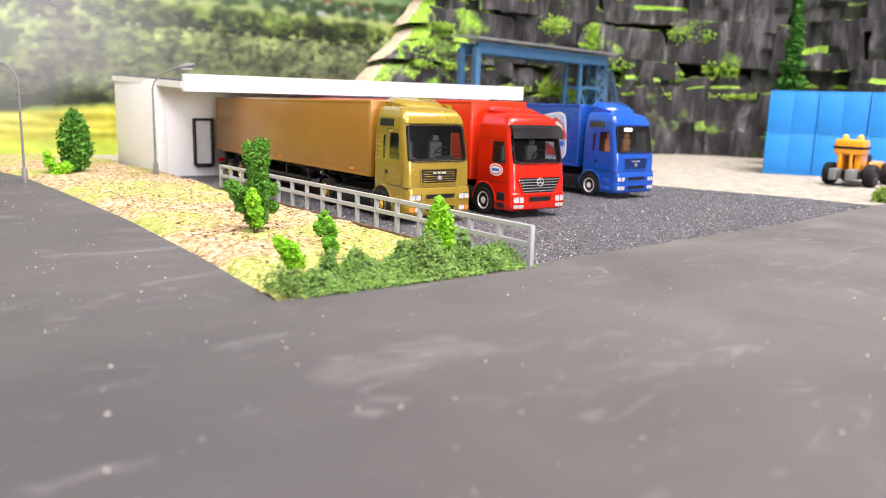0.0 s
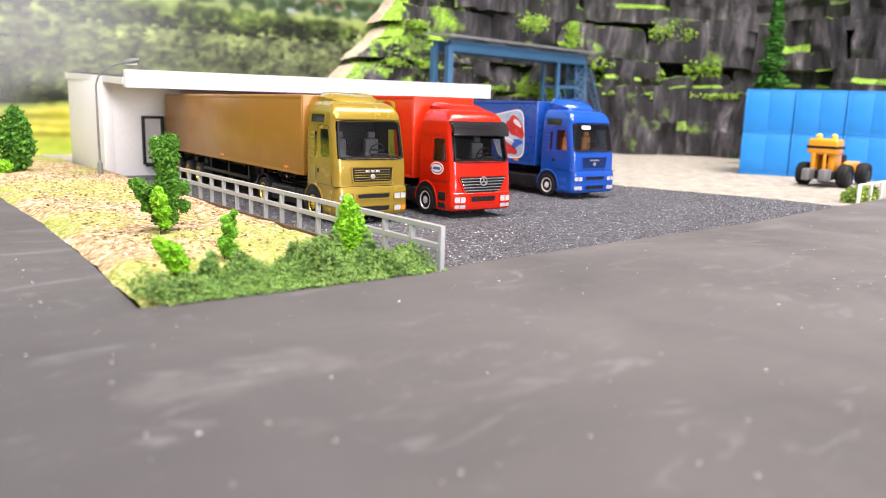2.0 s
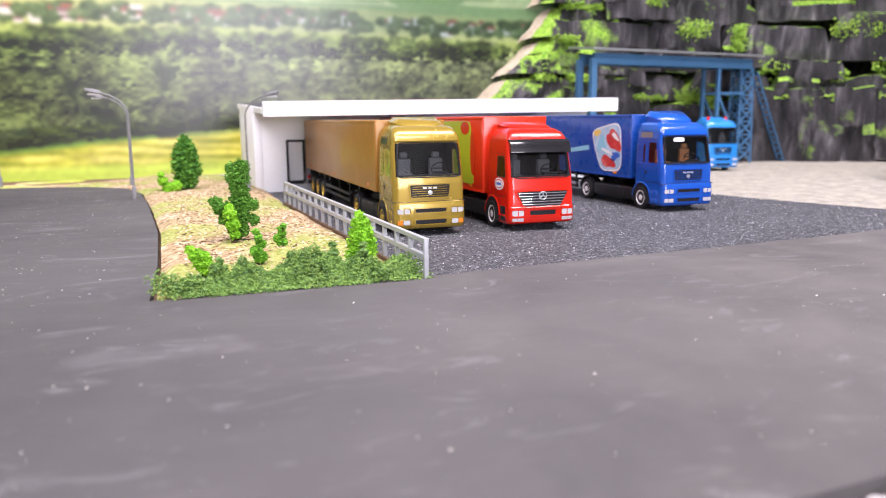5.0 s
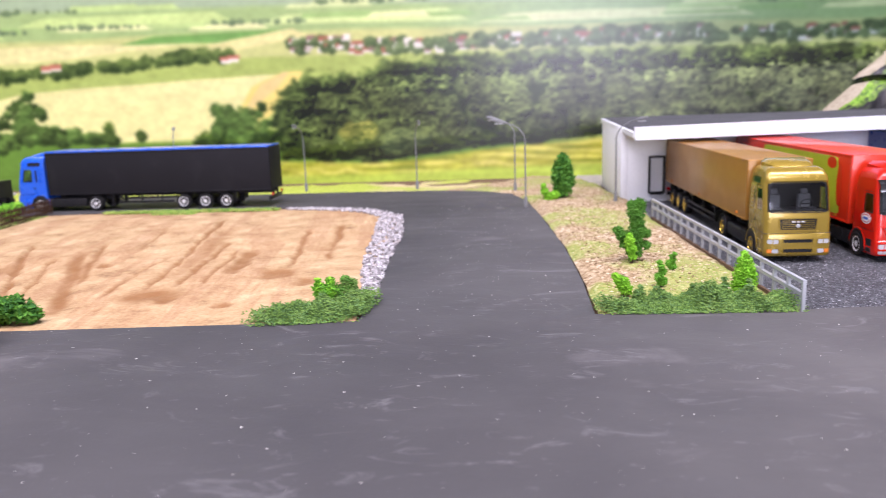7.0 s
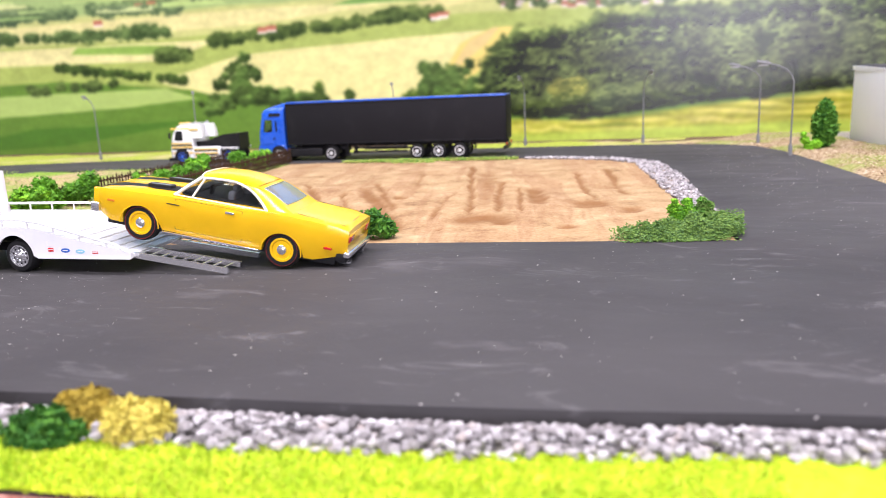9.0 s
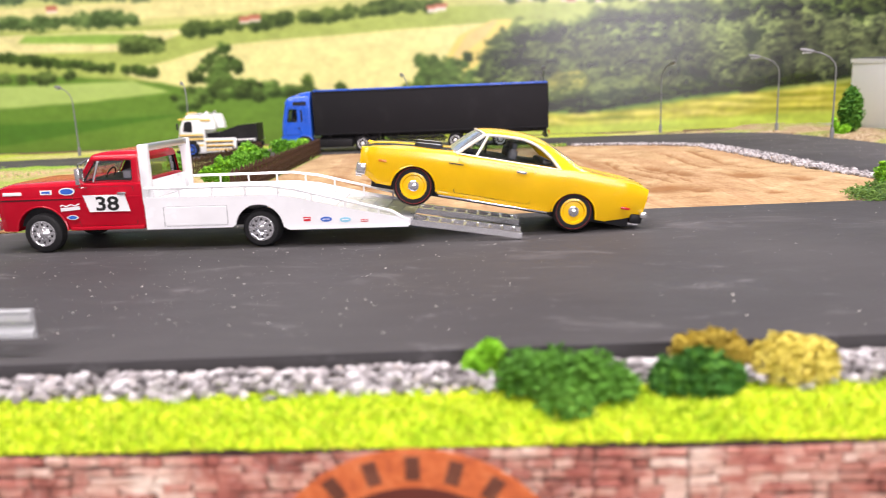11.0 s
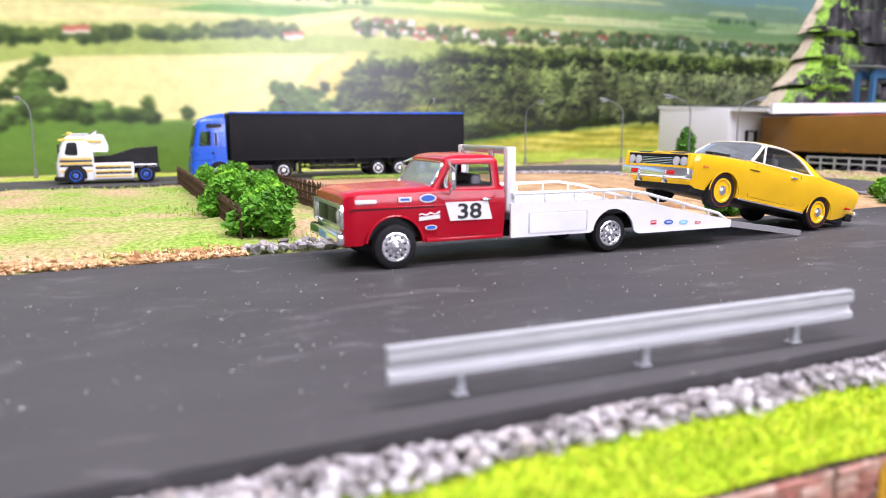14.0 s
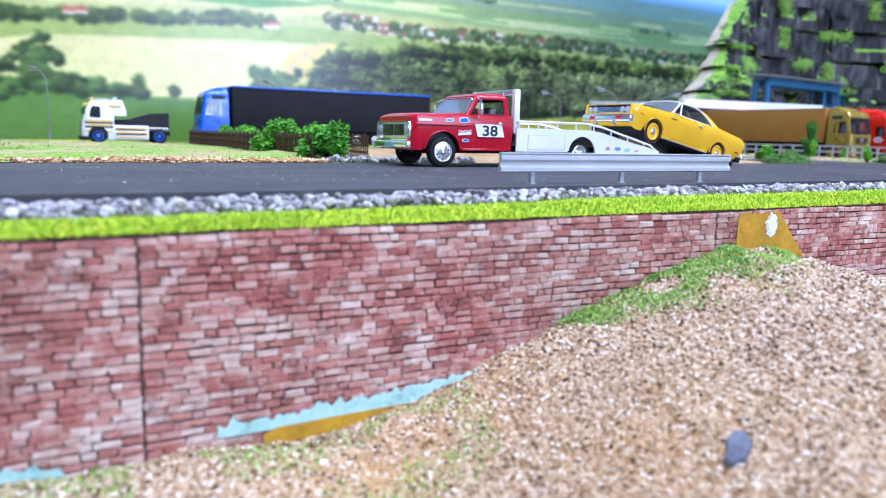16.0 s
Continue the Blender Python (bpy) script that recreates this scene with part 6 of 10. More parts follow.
for sg in (-1, 1):
    sd = rt.side(sg)
    part("quarter_light", patch(sd, [(2.52, 1.97), (2.86, 1.97), (3.00, 2.55), (2.90, 2.55)], 0.002, 0.012, 9), CLEAR, rt_top, "small clear quarter window").visible_shadow = False
    part("window_divider", tube(bmesh.new(), [(2.88, sg * 1.40, 1.97), (3.02, sg * 1.285, 2.55)], 0.03, 6), CHROME, rt_top, "thin chrome window divider")
    part("window_seal", ring_panel(sd, [(2.48, 1.96), (4.0, 1.96), (3.98, 2.56), (2.86, 2.56)], 0.006, 0.05, 10, 0.035), BLACK, rt_top)
    part("window_trim", ring_panel(sd, [(2.43, 1.92), (4.06, 1.92), (4.03, 2.60), (2.78, 2.60)], 0.016, 0.03, 10, 0.03), TRUCK_RED, rt_top)
    ss = side_s(sg)
    part("door", patch(ss, [(2.38, 0.74), (4.02, 0.74), (4.02, 1.84), (2.38, 1.84)], 0.008, 0.03, 26), TRUCK_RED, rt_body)
    part("door_seam", ring_panel(ss, [(2.36, 0.73), (4.05, 0.73), (4.05, 1.85), (2.36, 1.85)], 0.004, 0.02, 26, 0.014), CABIN, rt_body, "dark door seam")
    # dark strip paints the shadow under the hood's overhang
    part("hood_shadow_line", box(bmesh.new(), 0.12, 2.30, *sorted((sg * 1.49, sg * 1.527)), 1.505, 1.53), CABIN, rt_body, "dark strip drawn as the shadow line under the hood")
    part("cowl_seam", box(bmesh.new(), 2.27, 2.29, *sorted((sg * 1.49, sg * 1.527)), 1.53, 1.84), CABIN, rt_body)
    part("door_handle", box(bmesh.new(), 3.62, 3.86, *sorted((sg * 1.54, sg * 1.60)), 1.62, 1.69, 0.012), CHROME, rt_body, "chrome handle")
    part("number_panel", plate(bmesh.new(), [(2.74, sg * 1.545, 1.14), (3.92, sg * 1.545, 1.14), (3.80, sg * 1.545, 1.61), (2.60, sg * 1.545, 1.62)], (0, sg, 0), 0.006), STICKER_WHITE, rt_body, "white door number panel", 0)
    letters("38", 0.54, 0.004, BLACK_INK, "door_number", rt_body, pose(3.27 * S, sg * 1.556 * S, 1.19 * S, 90, 0, 0 if sg < 0 else 180) @ Matrix.Diagonal((1.3, 1, 1, 1)))
    for nm, x, z, rx, rz, m_ in (("oval_sticker", 2.14, 1.74, 0.23, 0.105, STICKER_BLUE), ("oval_sticker", 2.22, 1.0, 0.16, 0.065, STICKER_BLUE)):
        part(nm, flat_disc(bmesh.new(), (x, sg * 1.53, z), rx, rz, sg, 0.012), STICKER_WHITE, rt_body, "oval sponsor sticker as plain shapes")
        part(nm, flat_disc(bmesh.new(), (x, sg * 1.53, z), rx * 0.82, rz * 0.75, sg, 0.016), m_, rt_body)
    part("script_mark", tube(bmesh.new(), [(1.90 + 0.56 * k / 16, sg * 1.545, 1.33 + 0.02 * math.sin(k * 0.9) + 0.002 * k) for k in range(17)], 0.018, 5), STICKER_WHITE, rt_body, "white flourish over the script bar")
    part("script_sticker", plate(bmesh.new(), [(1.90, sg * 1.53, 1.18), (2.46, sg * 1.53, 1.22), (2.46, sg * 1.53, 1.32), (1.90, sg * 1.53, 1.28)], (0, sg, 0), 0.01), STICKER_WHITE, rt_body, "white bar in place of script")
    part("bonnet_sticker", box(bmesh.new(), 1.36, 1.70, *sorted((sg * 1.525, sg * 1.538)), 1.67, 1.79), STICKER_WHITE, rt_body)
    part("bonnet_sticker", box(bmesh.new(), 1.41, 1.65, *sorted((sg * 1.53, sg * 1.542)), 1.70, 1.76), STICKER_BLUE, rt_body)
    part("bonnet_badge", box(bmesh.new(), 0.26, 0.80, *sorted((sg * 1.49, sg * 1.54)), 1.66, 1.75, 0.008), STICKER_WHITE, rt_body, "chrome bonnet badge")
    part("side_moulding", box(bmesh.new(), 0.2, 4.2, *sorted((sg * 1.50, sg * 1.538)), 1.53, 1.57, 0.012), TRUCK_RED, rt_body)
    part("sill", box(bmesh.new(), 2.1, 4.25, *sorted((sg * 1.40, sg * 1.53)), 0.62, 0.72, 0.02), TRUCK_RED, rt_body)
    part("arch_lip", tube(bmesh.new(), [(1.28 + 0.75 * math.cos(radians(a)), sg * 1.50, 0.58 + 0.75 * math.sin(radians(a))) for a in range(4, 177, 8)], 0.03, 6), TRUCK_RED, rt_body)
    part("mirror_arm", tube(bmesh.new(), [(2.72, sg * 1.46, 1.80), (2.66, sg * 1.72, 1.86), (2.68, sg * 1.76, 2.50), (2.80, sg * 1.32, 2.62)], 0.032, 8), CHROME, rt_body, "chrome mirror arm")
    part("mirror", box(bmesh.new(), 2.62, 2.76, *sorted((sg * 1.62, sg * 1.90)), 1.94, 2.40, 0.04), CHROME, rt_body, "chrome door mirror")
    part("headlight", lathe(bmesh.new(), [(0.17, 0.0), (0.17, -0.06), (0.12, -0.09), (0.004, -0.10)], "x", 20, (-0.02, sg * 1.16, 1.34)), LAMP_CLEAR, rt_body, "round headlight")
    part("indicator", box(bmesh.new(), -0.04, 0.05, *sorted((sg * 1.0, sg * 1.32)), 0.98, 1.08, 0.02), LAMP_AMBER, rt_body)
    wheel(ramp_truck, 1.28, sg * 1.36, 0.56, 0.56, 0.36, RIM_CHROME, "holes")
    wheel(ramp_truck, 7.6, sg * 1.28, 0.54, 0.54, 0.52, RIM_CHROME, "bullet")
part("grille_panel", box(bmesh.new(), -0.04, 0.06, -1.38, 1.38, 1.04, 1.62, 0.03), SILVER, rt_body, "silver grille panel")
part("grille_surround", ring_panel(lambda y, z, o: (-0.04 - o, y, z), [(-1.44, 1.02), (1.44, 1.02), (1.44, 1.66), (-1.44, 1.66)], 0.05, 0.07, 14, 0.06), CHROME, rt_body, "thin chrome grille surround")
for y0, y1 in ((-0.92, -0.04), (0.04, 0.92)):
    g = part("grille", box(bmesh.new(), -0.065, -0.03, y0, y1, 1.13, 1.54, 0.012), BLACK, rt_body, "black grille opening")
    bmx = bmesh.new()
    for k in range(6):
        box(bmx, -0.072, -0.055, y0, y1, 1.17 + 0.06 * k, 1.176 + 0.06 * k)
    part("grille_bars", bmx, CHROME, g)
part("front_bumper", box(bmesh.new(), -0.20, 0.0, -1.48, 1.48, 0.66, 0.94, 0.06, 3), CHROME, ramp_truck, "chrome front bumper")
part("number_plate", box(bmesh.new(), -0.212, -0.195, -0.35, 0.35, 0.70, 0.88), STICKER_CYAN, ramp_truck, "blank pale blue number plate")
part("front_valance", box(bmesh.new(), -0.05, 0.3, -1.2, 1.2, 0.92, 1.10, 0.03), CHROME, ramp_truck)
part("under_frame", box(box(bmesh.new(), 0.5, 11.0, -0.6, -0.4, 0.5, 0.8, 0.02), 0.5, 11.0, 0.4, 0.6, 0.5, 0.8, 0.02), BLACK, ramp_truck, "black frame under cab and bed")
part("wheel_well", box(bmesh.new(), 0.45, 2.1, -1.3, 1.3, 0.75, 1.4), BLACK, ramp_truck, "dark front wheel well")
part("axle", rod(rod(bmesh.new(), (1.28, -1.2, 0.56), (1.28, 1.2, 0.56), 0.1), (7.6, -1.2, 0.54), (7.6, 1.2, 0.54), 0.12), BLACK, ramp_truck)
# bed
deck = [(4.40, 1.42), (7.7, 1.42), (8.6, 1.32), (10.0, 0.98), (11.8, 0.66)]
under = [(11.8, 0.56), (10.0, 0.80), (8.6, 1.14), (7.7, 1.26), (4.40, 1.26)]
bed = part("bed_floor", plate(bmesh.new(), [(x, -1.62, z) for x, z in deck + under], (0, 1, 0), 3.24), WHITE, ramp_truck, "white steel bed floor", 20)
bmx = bmesh.new()
for k in range(16):
    x = 4.8 + 0.44 * k
    z = float(np.interp(x, [p[0] for p in deck], [p[1] for p in deck]))
    box(bmx, x, x + 0.03, -1.55, 1.55, z, z + 0.018)
part("floor_rib", bmx, WHITE, bed)
for sg in (-1, 1):
    arc = [(7.6 + 0.68 * math.cos(radians(a)), 0.56 + 0.68 * math.sin(radians(a))) for a in range(170, -1, -10)]
    pts = [(4.40, 0.62), (6.84, 0.62)] + [(x, max(z, 0.60)) for x, z in arc] + [(8.4, 0.52), (11.8, 0.54), (11.8, 0.72), (10.0, 1.08), (8.6, 1.42), (7.9, 1.50), (4.40, 1.52)]
    sp = part("bed_side", plate(bmesh.new(), [(x, sg * 1.62, z) for x, z in pts], (0, sg, 0), 0.07), WHITE, ramp_truck, "white bed side panel", 20)
    part("toolbox_door", patch(lambda x, z, o: (x, sg * (1.69 + o), z), [(4.95, 0.72), (6.70, 0.72), (6.70, 1.22), (4.95, 1.22)], 0.012, 0.02, 24), WHITE, sp)
    part("toolbox_seam", ring_panel(lambda x, z, o: (x, sg * (1.69 + o), z), [(4.92, 0.69), (6.73, 0.69), (6.73, 1.25), (4.92, 1.25)], 0.003, 0.02, 24, 0.016), LAMP_GREY, sp, "thin seam round the toolbox door")
    part("top_rail", tube(bmesh.new(), [(4.45, sg * 1.66, 1.76), (7.8, sg * 1.66, 1.76), (8.6, sg * 1.66, 1.64), (10.0, sg * 1.66, 1.28), (11.3, sg * 1.66, 0.94), (11.6, sg * 1.66, 0.74)], 0.045, 8), WHITE, sp, "white top rail")
    bmx = bmesh.new()
    for k in range(8):
        x = 4.5 + 0.92 * k
        zl = float(np.interp(x, [4.4, 7.9, 8.6, 10.0, 11.65], [1.5, 1.48, 1.40, 1.06, 0.68]))
        zh = float(np.interp(x, [4.4, 7.8, 8.6, 10.0, 11.2], [1.76, 1.76, 1.64, 1.28, 0.94]))
        rod(bmx, (x, sg * 1.66, zl), (x, sg * 1.66, zh), 0.03, 8)
    part("rail_posts", bmx, WHITE, sp)
    part("lower_trim", box(bmesh.new(), 8.45, 11.75, *sorted((sg * 1.62, sg * 1.72)), 0.50, 0.55, 0.01), WHITE, sp)
    for k, m_ in enumerate((STICKER_RED, STICKER_BLUE, STICKER_CYAN, STICKER_RED)):
        x = 8.95 + 0.53 * k
        bmx = flat_disc(bmesh.new(), (x, sg * 1.69, 0.80 - 0.03 * k), 0.16, 0.07, sg, 0.008) if k in (1, 2) else box(bmesh.new(), x - 0.10, x + 0.10, *sorted((sg * 1.69, sg * 1.698)), 0.76 - 0.03 * k - 0.03 * (k == 0), 0.83 - 0.03 * k + 0.02 * (k == 0))
        part("bed_sticker", bmx, m_, sp, "small sponsor sticker as a plain shape")
        part("sticker_bar", box(bmesh.new(), x - 0.09, x + 0.09, *sorted((sg * 1.69, sg * 1.702)), 0.79 - 0.03 * k, 0.812 - 0.03 * k), STICKER_WHITE, sp)
    part("headboard_post", box(bmesh.new(), 4.32, 4.58, *sorted((sg * 1.36, sg * 1.60)), 1.3, 2.98, 0.04), WHITE, ramp_truck, "white headboard post")
    part("beacon", lathe(bmesh.new(), [(0.08, 2.70), (0.08, 2.84), (0.004, 2.88)], "z", 12, (4.2, sg * 0.9, 0)), CHROME, ramp_truck)
    wr = bmesh.new()
    y0, y1 = sg * 0.62, sg * 1.45
    for y in (y0, y1):
        beam(wr, (11.7, y, 0.60), (14.85, y, 0.12), 0.11, 0.17)
    for k in range(9):
        f = (k + 0.5) / 9
        beam(wr, (11.7 + 3.15 * f, y0, 0.64 - 0.47 * f), (11.7 + 3.15 * f, y1, 0.64 - 0.47 * f), 0.07, 0.04)
    part("loading_ramp", wr, RIM_CHROME, ramp_truck, "silver ladder-like loading ramp")
part("headboard_bar", box(bmesh.new(), 4.34, 4.56, -1.4, 1.4, 2.78, 2.98, 0.05), SILVER, ramp_truck, "silver headboard bar")
part("headboard_panel", box(bmesh.new(), 4.40, 4.48, -1.4, 1.4, 1.42, 1.95, 0.02), WHITE, ramp_truck)

# ---- the yellow coupe on the ramps ----
LINE_RED = mat("tyre_line_red", (0.26, 0.015, 0.012), 0.6)
CW = 6.05
coupe = thing("coupe_car", "yellow muscle car with black bonnet stripes climbing the ramps", "car", "", -2.33, 24.45, 0.63, 5.0, 0, 11.6)
shift = Matrix.Translation((-CW, 0, -0.57))


def cpart(name, bm, mat_, parent=None, label="", smooth=35):
    bmesh.ops.transform(bm, matrix=shift, verts=bm.verts)
    return part(name, bm, mat_, parent or coupe, label, smooth)


xs = spaced(0, 8.05, 0.07)
bmb, ctop, cside = shell(xs, [(0, 0.68), (0.45, 0.46), (7.0, 0.42), (8.05, 0.74)],
                         [(0, 1.38), (0.15, 1.46), (2.4, 1.59), (4.6, 1.62), (5.8, 1.68), (7.6, 1.60), (8.05, 1.50)],
                         [(0, 1.38), (0.08, 1.44), (0.3, 1.50), (0.8, 1.58), (1.4, 1.64), (2.4, 1.70), (5.6, 1.72), (6.3, 1.74), (7.9, 1.64), (8.05, 1.54)],
                         [(0, 1.38), (0.3, 1.46), (2.0, 1.50), (5.6, 1.52), (7.4, 1.47), (8.05, 1.38)], [(1.48, 0.50, 0.63), (6.05, 0.47, 0.63)], 0.10, 5.0, 9, 16)
cb = cpart("car_body", bmb, CAR_YELLOW, None, "", 40)


def skin(fn, nu, nv, thick=0.04, heart=(4.2, 0, 1.6)):
    """A curved panel fn(u, v) with thickness towards the heart of the cabin."""
    bm, c = bmesh.new(), Vector(heart)
    out = [[Vector(fn(i / nu, j / nv)) for i in range(nu + 1)] for j in range(nv + 1)]
    lay = [[[bm.verts.new(p + (c - p).normalized() * t) for p in row] for row in out] for t in (0, thick)]
    for o in lay:
        for a, b in zip(o, o[1:]):
            for i in range(nu):
                bm.faces.new((a[i], a[i + 1], b[i + 1], b[i]))
    rim = [(j, 0) for j in range(nv)] + [(nv, i) for i in range(nu)] + [(j, nu) for j in range(nv, 0, -1)] + [(0, i) for i in range(nu, 0, -1)]
    for (j, i), (q, p) in zip(rim, rim[1:] + rim[:1]):
        bm.faces.new((lay[0][j][i], lay[0][q][p], lay[1][q][p], lay[1][j][i]))
    bmesh.ops.recalc_face_normals(bm, faces=bm.faces)
    return bm


def cubic(vals):
    k = np.polyfit([0, 1 / 3, 2 / 3, 1], vals, 3)
    return lambda t: float(np.polyval(k, t))


def rail_y(z):
    return 1.37 - 0.44 * (z - 1.66)


def rail_z(x):
    return float(np.interp(x, [3.0, 3.3, 3.6, 4.0, 4.4, 4.7, 5.0], [2.24, 2.29, 2.32, 2.335, 2.33, 2.30, 2.25]))


def crown_z(x):
    return float(np.interp(x, [3.0, 3.2, 3.5, 3.9, 4.3, 4.6, 4.85, 5.1], [2.32, 2.385, 2.44, 2.47, 2.47, 2.44, 2.395, 2.32]))


def roof_pt(u, v, drop=0.0):
    e = 2 * v - 1
    x = (3.04 + 0.18 * e * e) * (1 - u) + (5.06 - 0.10 * e * e) * u
    zr = rail_z(x)
    return (x, rail_y(zr) * e, zr + (crown_z(x) - zr) * (1 - abs(e) ** 3) - drop)


PX, PZ = cubic([4.26, 4.74, 5.12, 5.46]), cubic([2.32, 2.19, 1.96, 1.64])
QX, QZ = cubic([4.96, 5.36, 5.78, 6.28]), cubic([2.26, 2.13, 1.93, 1.69])


def sail_pt(sg):
    """The broad rear pillar between side window and rear window."""
    def fn(u, v):
        x, z = PX(v) * (1 - u) + QX(v) * u, PZ(v) * (1 - u) + QZ(v) * u
        return (x, sg * (rail_y(z) - 0.10 * v * u ** 2 - 0.02 * u ** 3), z)
    return fn


def rear_pt(u, v):
    e = 2 * u - 1
    z = QZ(v)
    return (QX(v) + 0.09 * (1 - e * e), e * (rail_y(z) - 0.10 * v - 0.02), z + 0.06 * (1 - e * e) * (1 - v))


def screen_pt(u, v):
    e = 2 * u - 1
    x0, x1 = 2.30 + 0.24 * e * e, 3.04 + 0.18 * e * e
    zr = rail_z(x1)
    z1 = zr + (crown_z(x1) - zr) * (1 - abs(e) ** 3)
    return (x0 + (x1 - x0) * v, e * (1.34 + (rail_y(zr) - 1.34) * v), 1.66 + (z1 - 1.66) * v + 0.03 * math.sin(math.pi * v))


gt = cpart("car_roof", skin(roof_pt, 26, 20, 0.05), CAR_YELLOW)
cpart("roof_lining", skin(lambda u, v: roof_pt(0.03 + 0.94 * u, 0.03 + 0.94 * v, 0.06), 14, 10, 0.02), CABIN, gt, "dark interior lining")
cpart("cabin_floor", patch(ctop, [(2.6, -1.24), (5.95, -1.18), (5.95, 1.18), (2.6, 1.24)], 0.02, 0.02, 14), BLACK, gt, "black cabin floor")
cpart("dashboard", box(bmesh.new(), 2.62, 3.0, -1.15, 1.15, 1.66, 1.80, 0.05), BLACK, gt, "black dashboard")
for y in (-0.6, 0.6):
    bm = box(bmesh.new(), 4.02, 4.26, y - 0.38, y + 0.38, 1.6, 2.0, 0.1, 3)
    box(bm, 4.08, 4.24, y - 0.2, y + 0.2, 1.95, 2.16, 0.06, 3)
    cpart("seat", bm, SEAT_GREY, gt, "dark bucket seat")
cpart("rear_bench", box(bmesh.new(), 5.0, 5.3, -0.95, 0.95, 1.6, 1.84, 0.08, 3), SEAT_GREY, gt, "dark rear bench")
cpart("windscreen", skin(lambda u, v: screen_pt(0.02 + 0.96 * u, 0.02 + 0.95 * v), 16, 8, 0.012), PALE_PANE, gt, "clear reflecting windscreen").visible_shadow = False
cpart("windscreen_trim", tube(bmesh.new(), [screen_pt(k / 20, 0.0) for k in range(21)], 0.026, 6), CHROME, gt, "thin bright windscreen trim")
cpart("windscreen_header", tube(bmesh.new(), [screen_pt(k / 20, 1.0) for k in range(21)], 0.028, 6), CREAM, gt)
cpart("rear_window", skin(lambda u, v: rear_pt(0.10 + 0.80 * u, 0.13 + 0.62 * v), 16, 10, 0.012), PALE_PANE, gt, "clear rear window").visible_shadow = False
cpart("rear_window_trim", tube(bmesh.new(), [rear_pt(0.10, 0.13 + 0.62 * k / 10) for k in range(11)] + [rear_pt(0.10 + 0.80 * k / 10, 0.75) for k in range(1, 10)] + [rear_pt(0.90, 0.75 - 0.62 * k / 10) for k in range(11)] + [rear_pt(0.90 - 0.80 * k / 10, 0.13) for k in range(1, 11)], 0.020, 6), CHROME, gt)
for nm, u0, u1, v0, v1 in (("rear_shelf", 0, 1, 0.75, 1), ("rear_header", 0, 1, 0, 0.13), ("rear_frame", 0, 0.10, 0.13, 0.75), ("rear_frame", 0.90, 1, 0.13, 0.75)):
    cpart(nm, skin(lambda u, v, a=u0, b=u1, c=v0, d=v1: rear_pt(a + (b - a) * u, c + (d - c) * v), 12, 6, 0.04), CAR_YELLOW, gt)
SIDE_TOP = [(2.60, 0, 1.66), (3.28, 0, 2.28), (3.8, 0, 2.31), (4.26, 0, 2.30), (4.74, 0, 2.17), (5.12, 0, 1.94), (5.42, 0, 1.66)]
for sg in (-1, 1):
    cpart("rear_pillar", skin(sail_pt(sg), 10, 16, 0.05), CAR_YELLOW, gt)

    def pane(u, v, sg=sg):
        q = along(SIDE_TOP, u)
        z = 1.64 + (q.z - 1.64) * v
        return (2.60 + 2.82 * u + (q.x - 2.60 - 2.82 * u) * v, sg * (rail_y(z) - 0.03), z)
    cpart("side_window", skin(pane, 24, 6, 0.012), CLEAR, gt, "clear side window").visible_shadow = False
    cpart("front_pillar", tube(bmesh.new(), [(2.52, sg * 1.36, 1.64), (2.90, sg * 1.235, 1.98), (3.24, sg * rail_y(2.28), 2.275)], 0.052, 8), CREAM, gt, "pale front pillar")
    cpart("vent_divider", tube(bmesh.new(), [(3.08, sg * 1.355, 1.66), (3.34, sg * rail_y(2.28), 2.28)], 0.036, 8), CREAM, gt, "pale quarter window post")
    top_line = [(x, sg * (rail_y(rail_z(x)) + 0.005), rail_z(x) - 0.02) for x in (3.24, 3.5, 3.8, 4.1, 4.3)]
    top_line += [(PX(t) + 0.02, sg * (rail_y(PZ(t)) + 0.008), PZ(t)) for t in (0.15, 0.3, 0.45, 0.6, 0.75, 0.88, 1.0)]
    cpart("window_trim", tube(bmesh.new(), top_line, 0.040, 8), CREAM, gt, "pale window trim")
    cpart("belt_trim", tube(bmesh.new(), [(2.5, sg * 1.375, 1.655), (5.46, sg * 1.375, 1.665)], 0.022, 6), CREAM, gt)
    ss = cside(sg)
    cpart("door", patch(ss, [(2.62, 0.58), (4.74, 0.58), (4.74, 1.54), (2.62, 1.54)], 0.008, 0.03, 26), CAR_YELLOW, cb)
    cpart("door_seam", ring_panel(ss, [(2.60, 0.56), (4.77, 0.56), (4.77, 1.56), (2.60, 1.56)], 0.003, 0.02, 26, 0.011), CABIN, cb, "dark door seam")
    cpart("door_handle", box(bmesh.new(), 4.24, 4.52, *sorted((sg * 1.51, sg * 1.575)), 1.40, 1.47, 0.012), CHROME, cb, "chrome handle")
    cpart("script_badge", box(bmesh.new(), 2.35, 2.75, *sorted((sg * 1.50, sg * 1.535)), 1.36, 1.385), BLACK_INK, cb, "thin dark bar in place of script")
    cpart("side_marker", box(bmesh.new(), 0.42, 0.64, *sorted((sg * 1.45, sg * 1.49)), 1.10, 1.17, 0.01), LAMP_AMBER, cb)
    cpart("side_marker", box(bmesh.new(), 7.35, 7.6, *sorted((sg * 1.43, sg * 1.48)), 0.86, 0.93, 0.01), LAMP_RED, cb)
    cpart("sill_trim", box(bmesh.new(), 2.2, 5.3, *sorted((sg * 1.36, sg * 1.43)), 0.40, 0.45, 0.01), CHROME, cb)
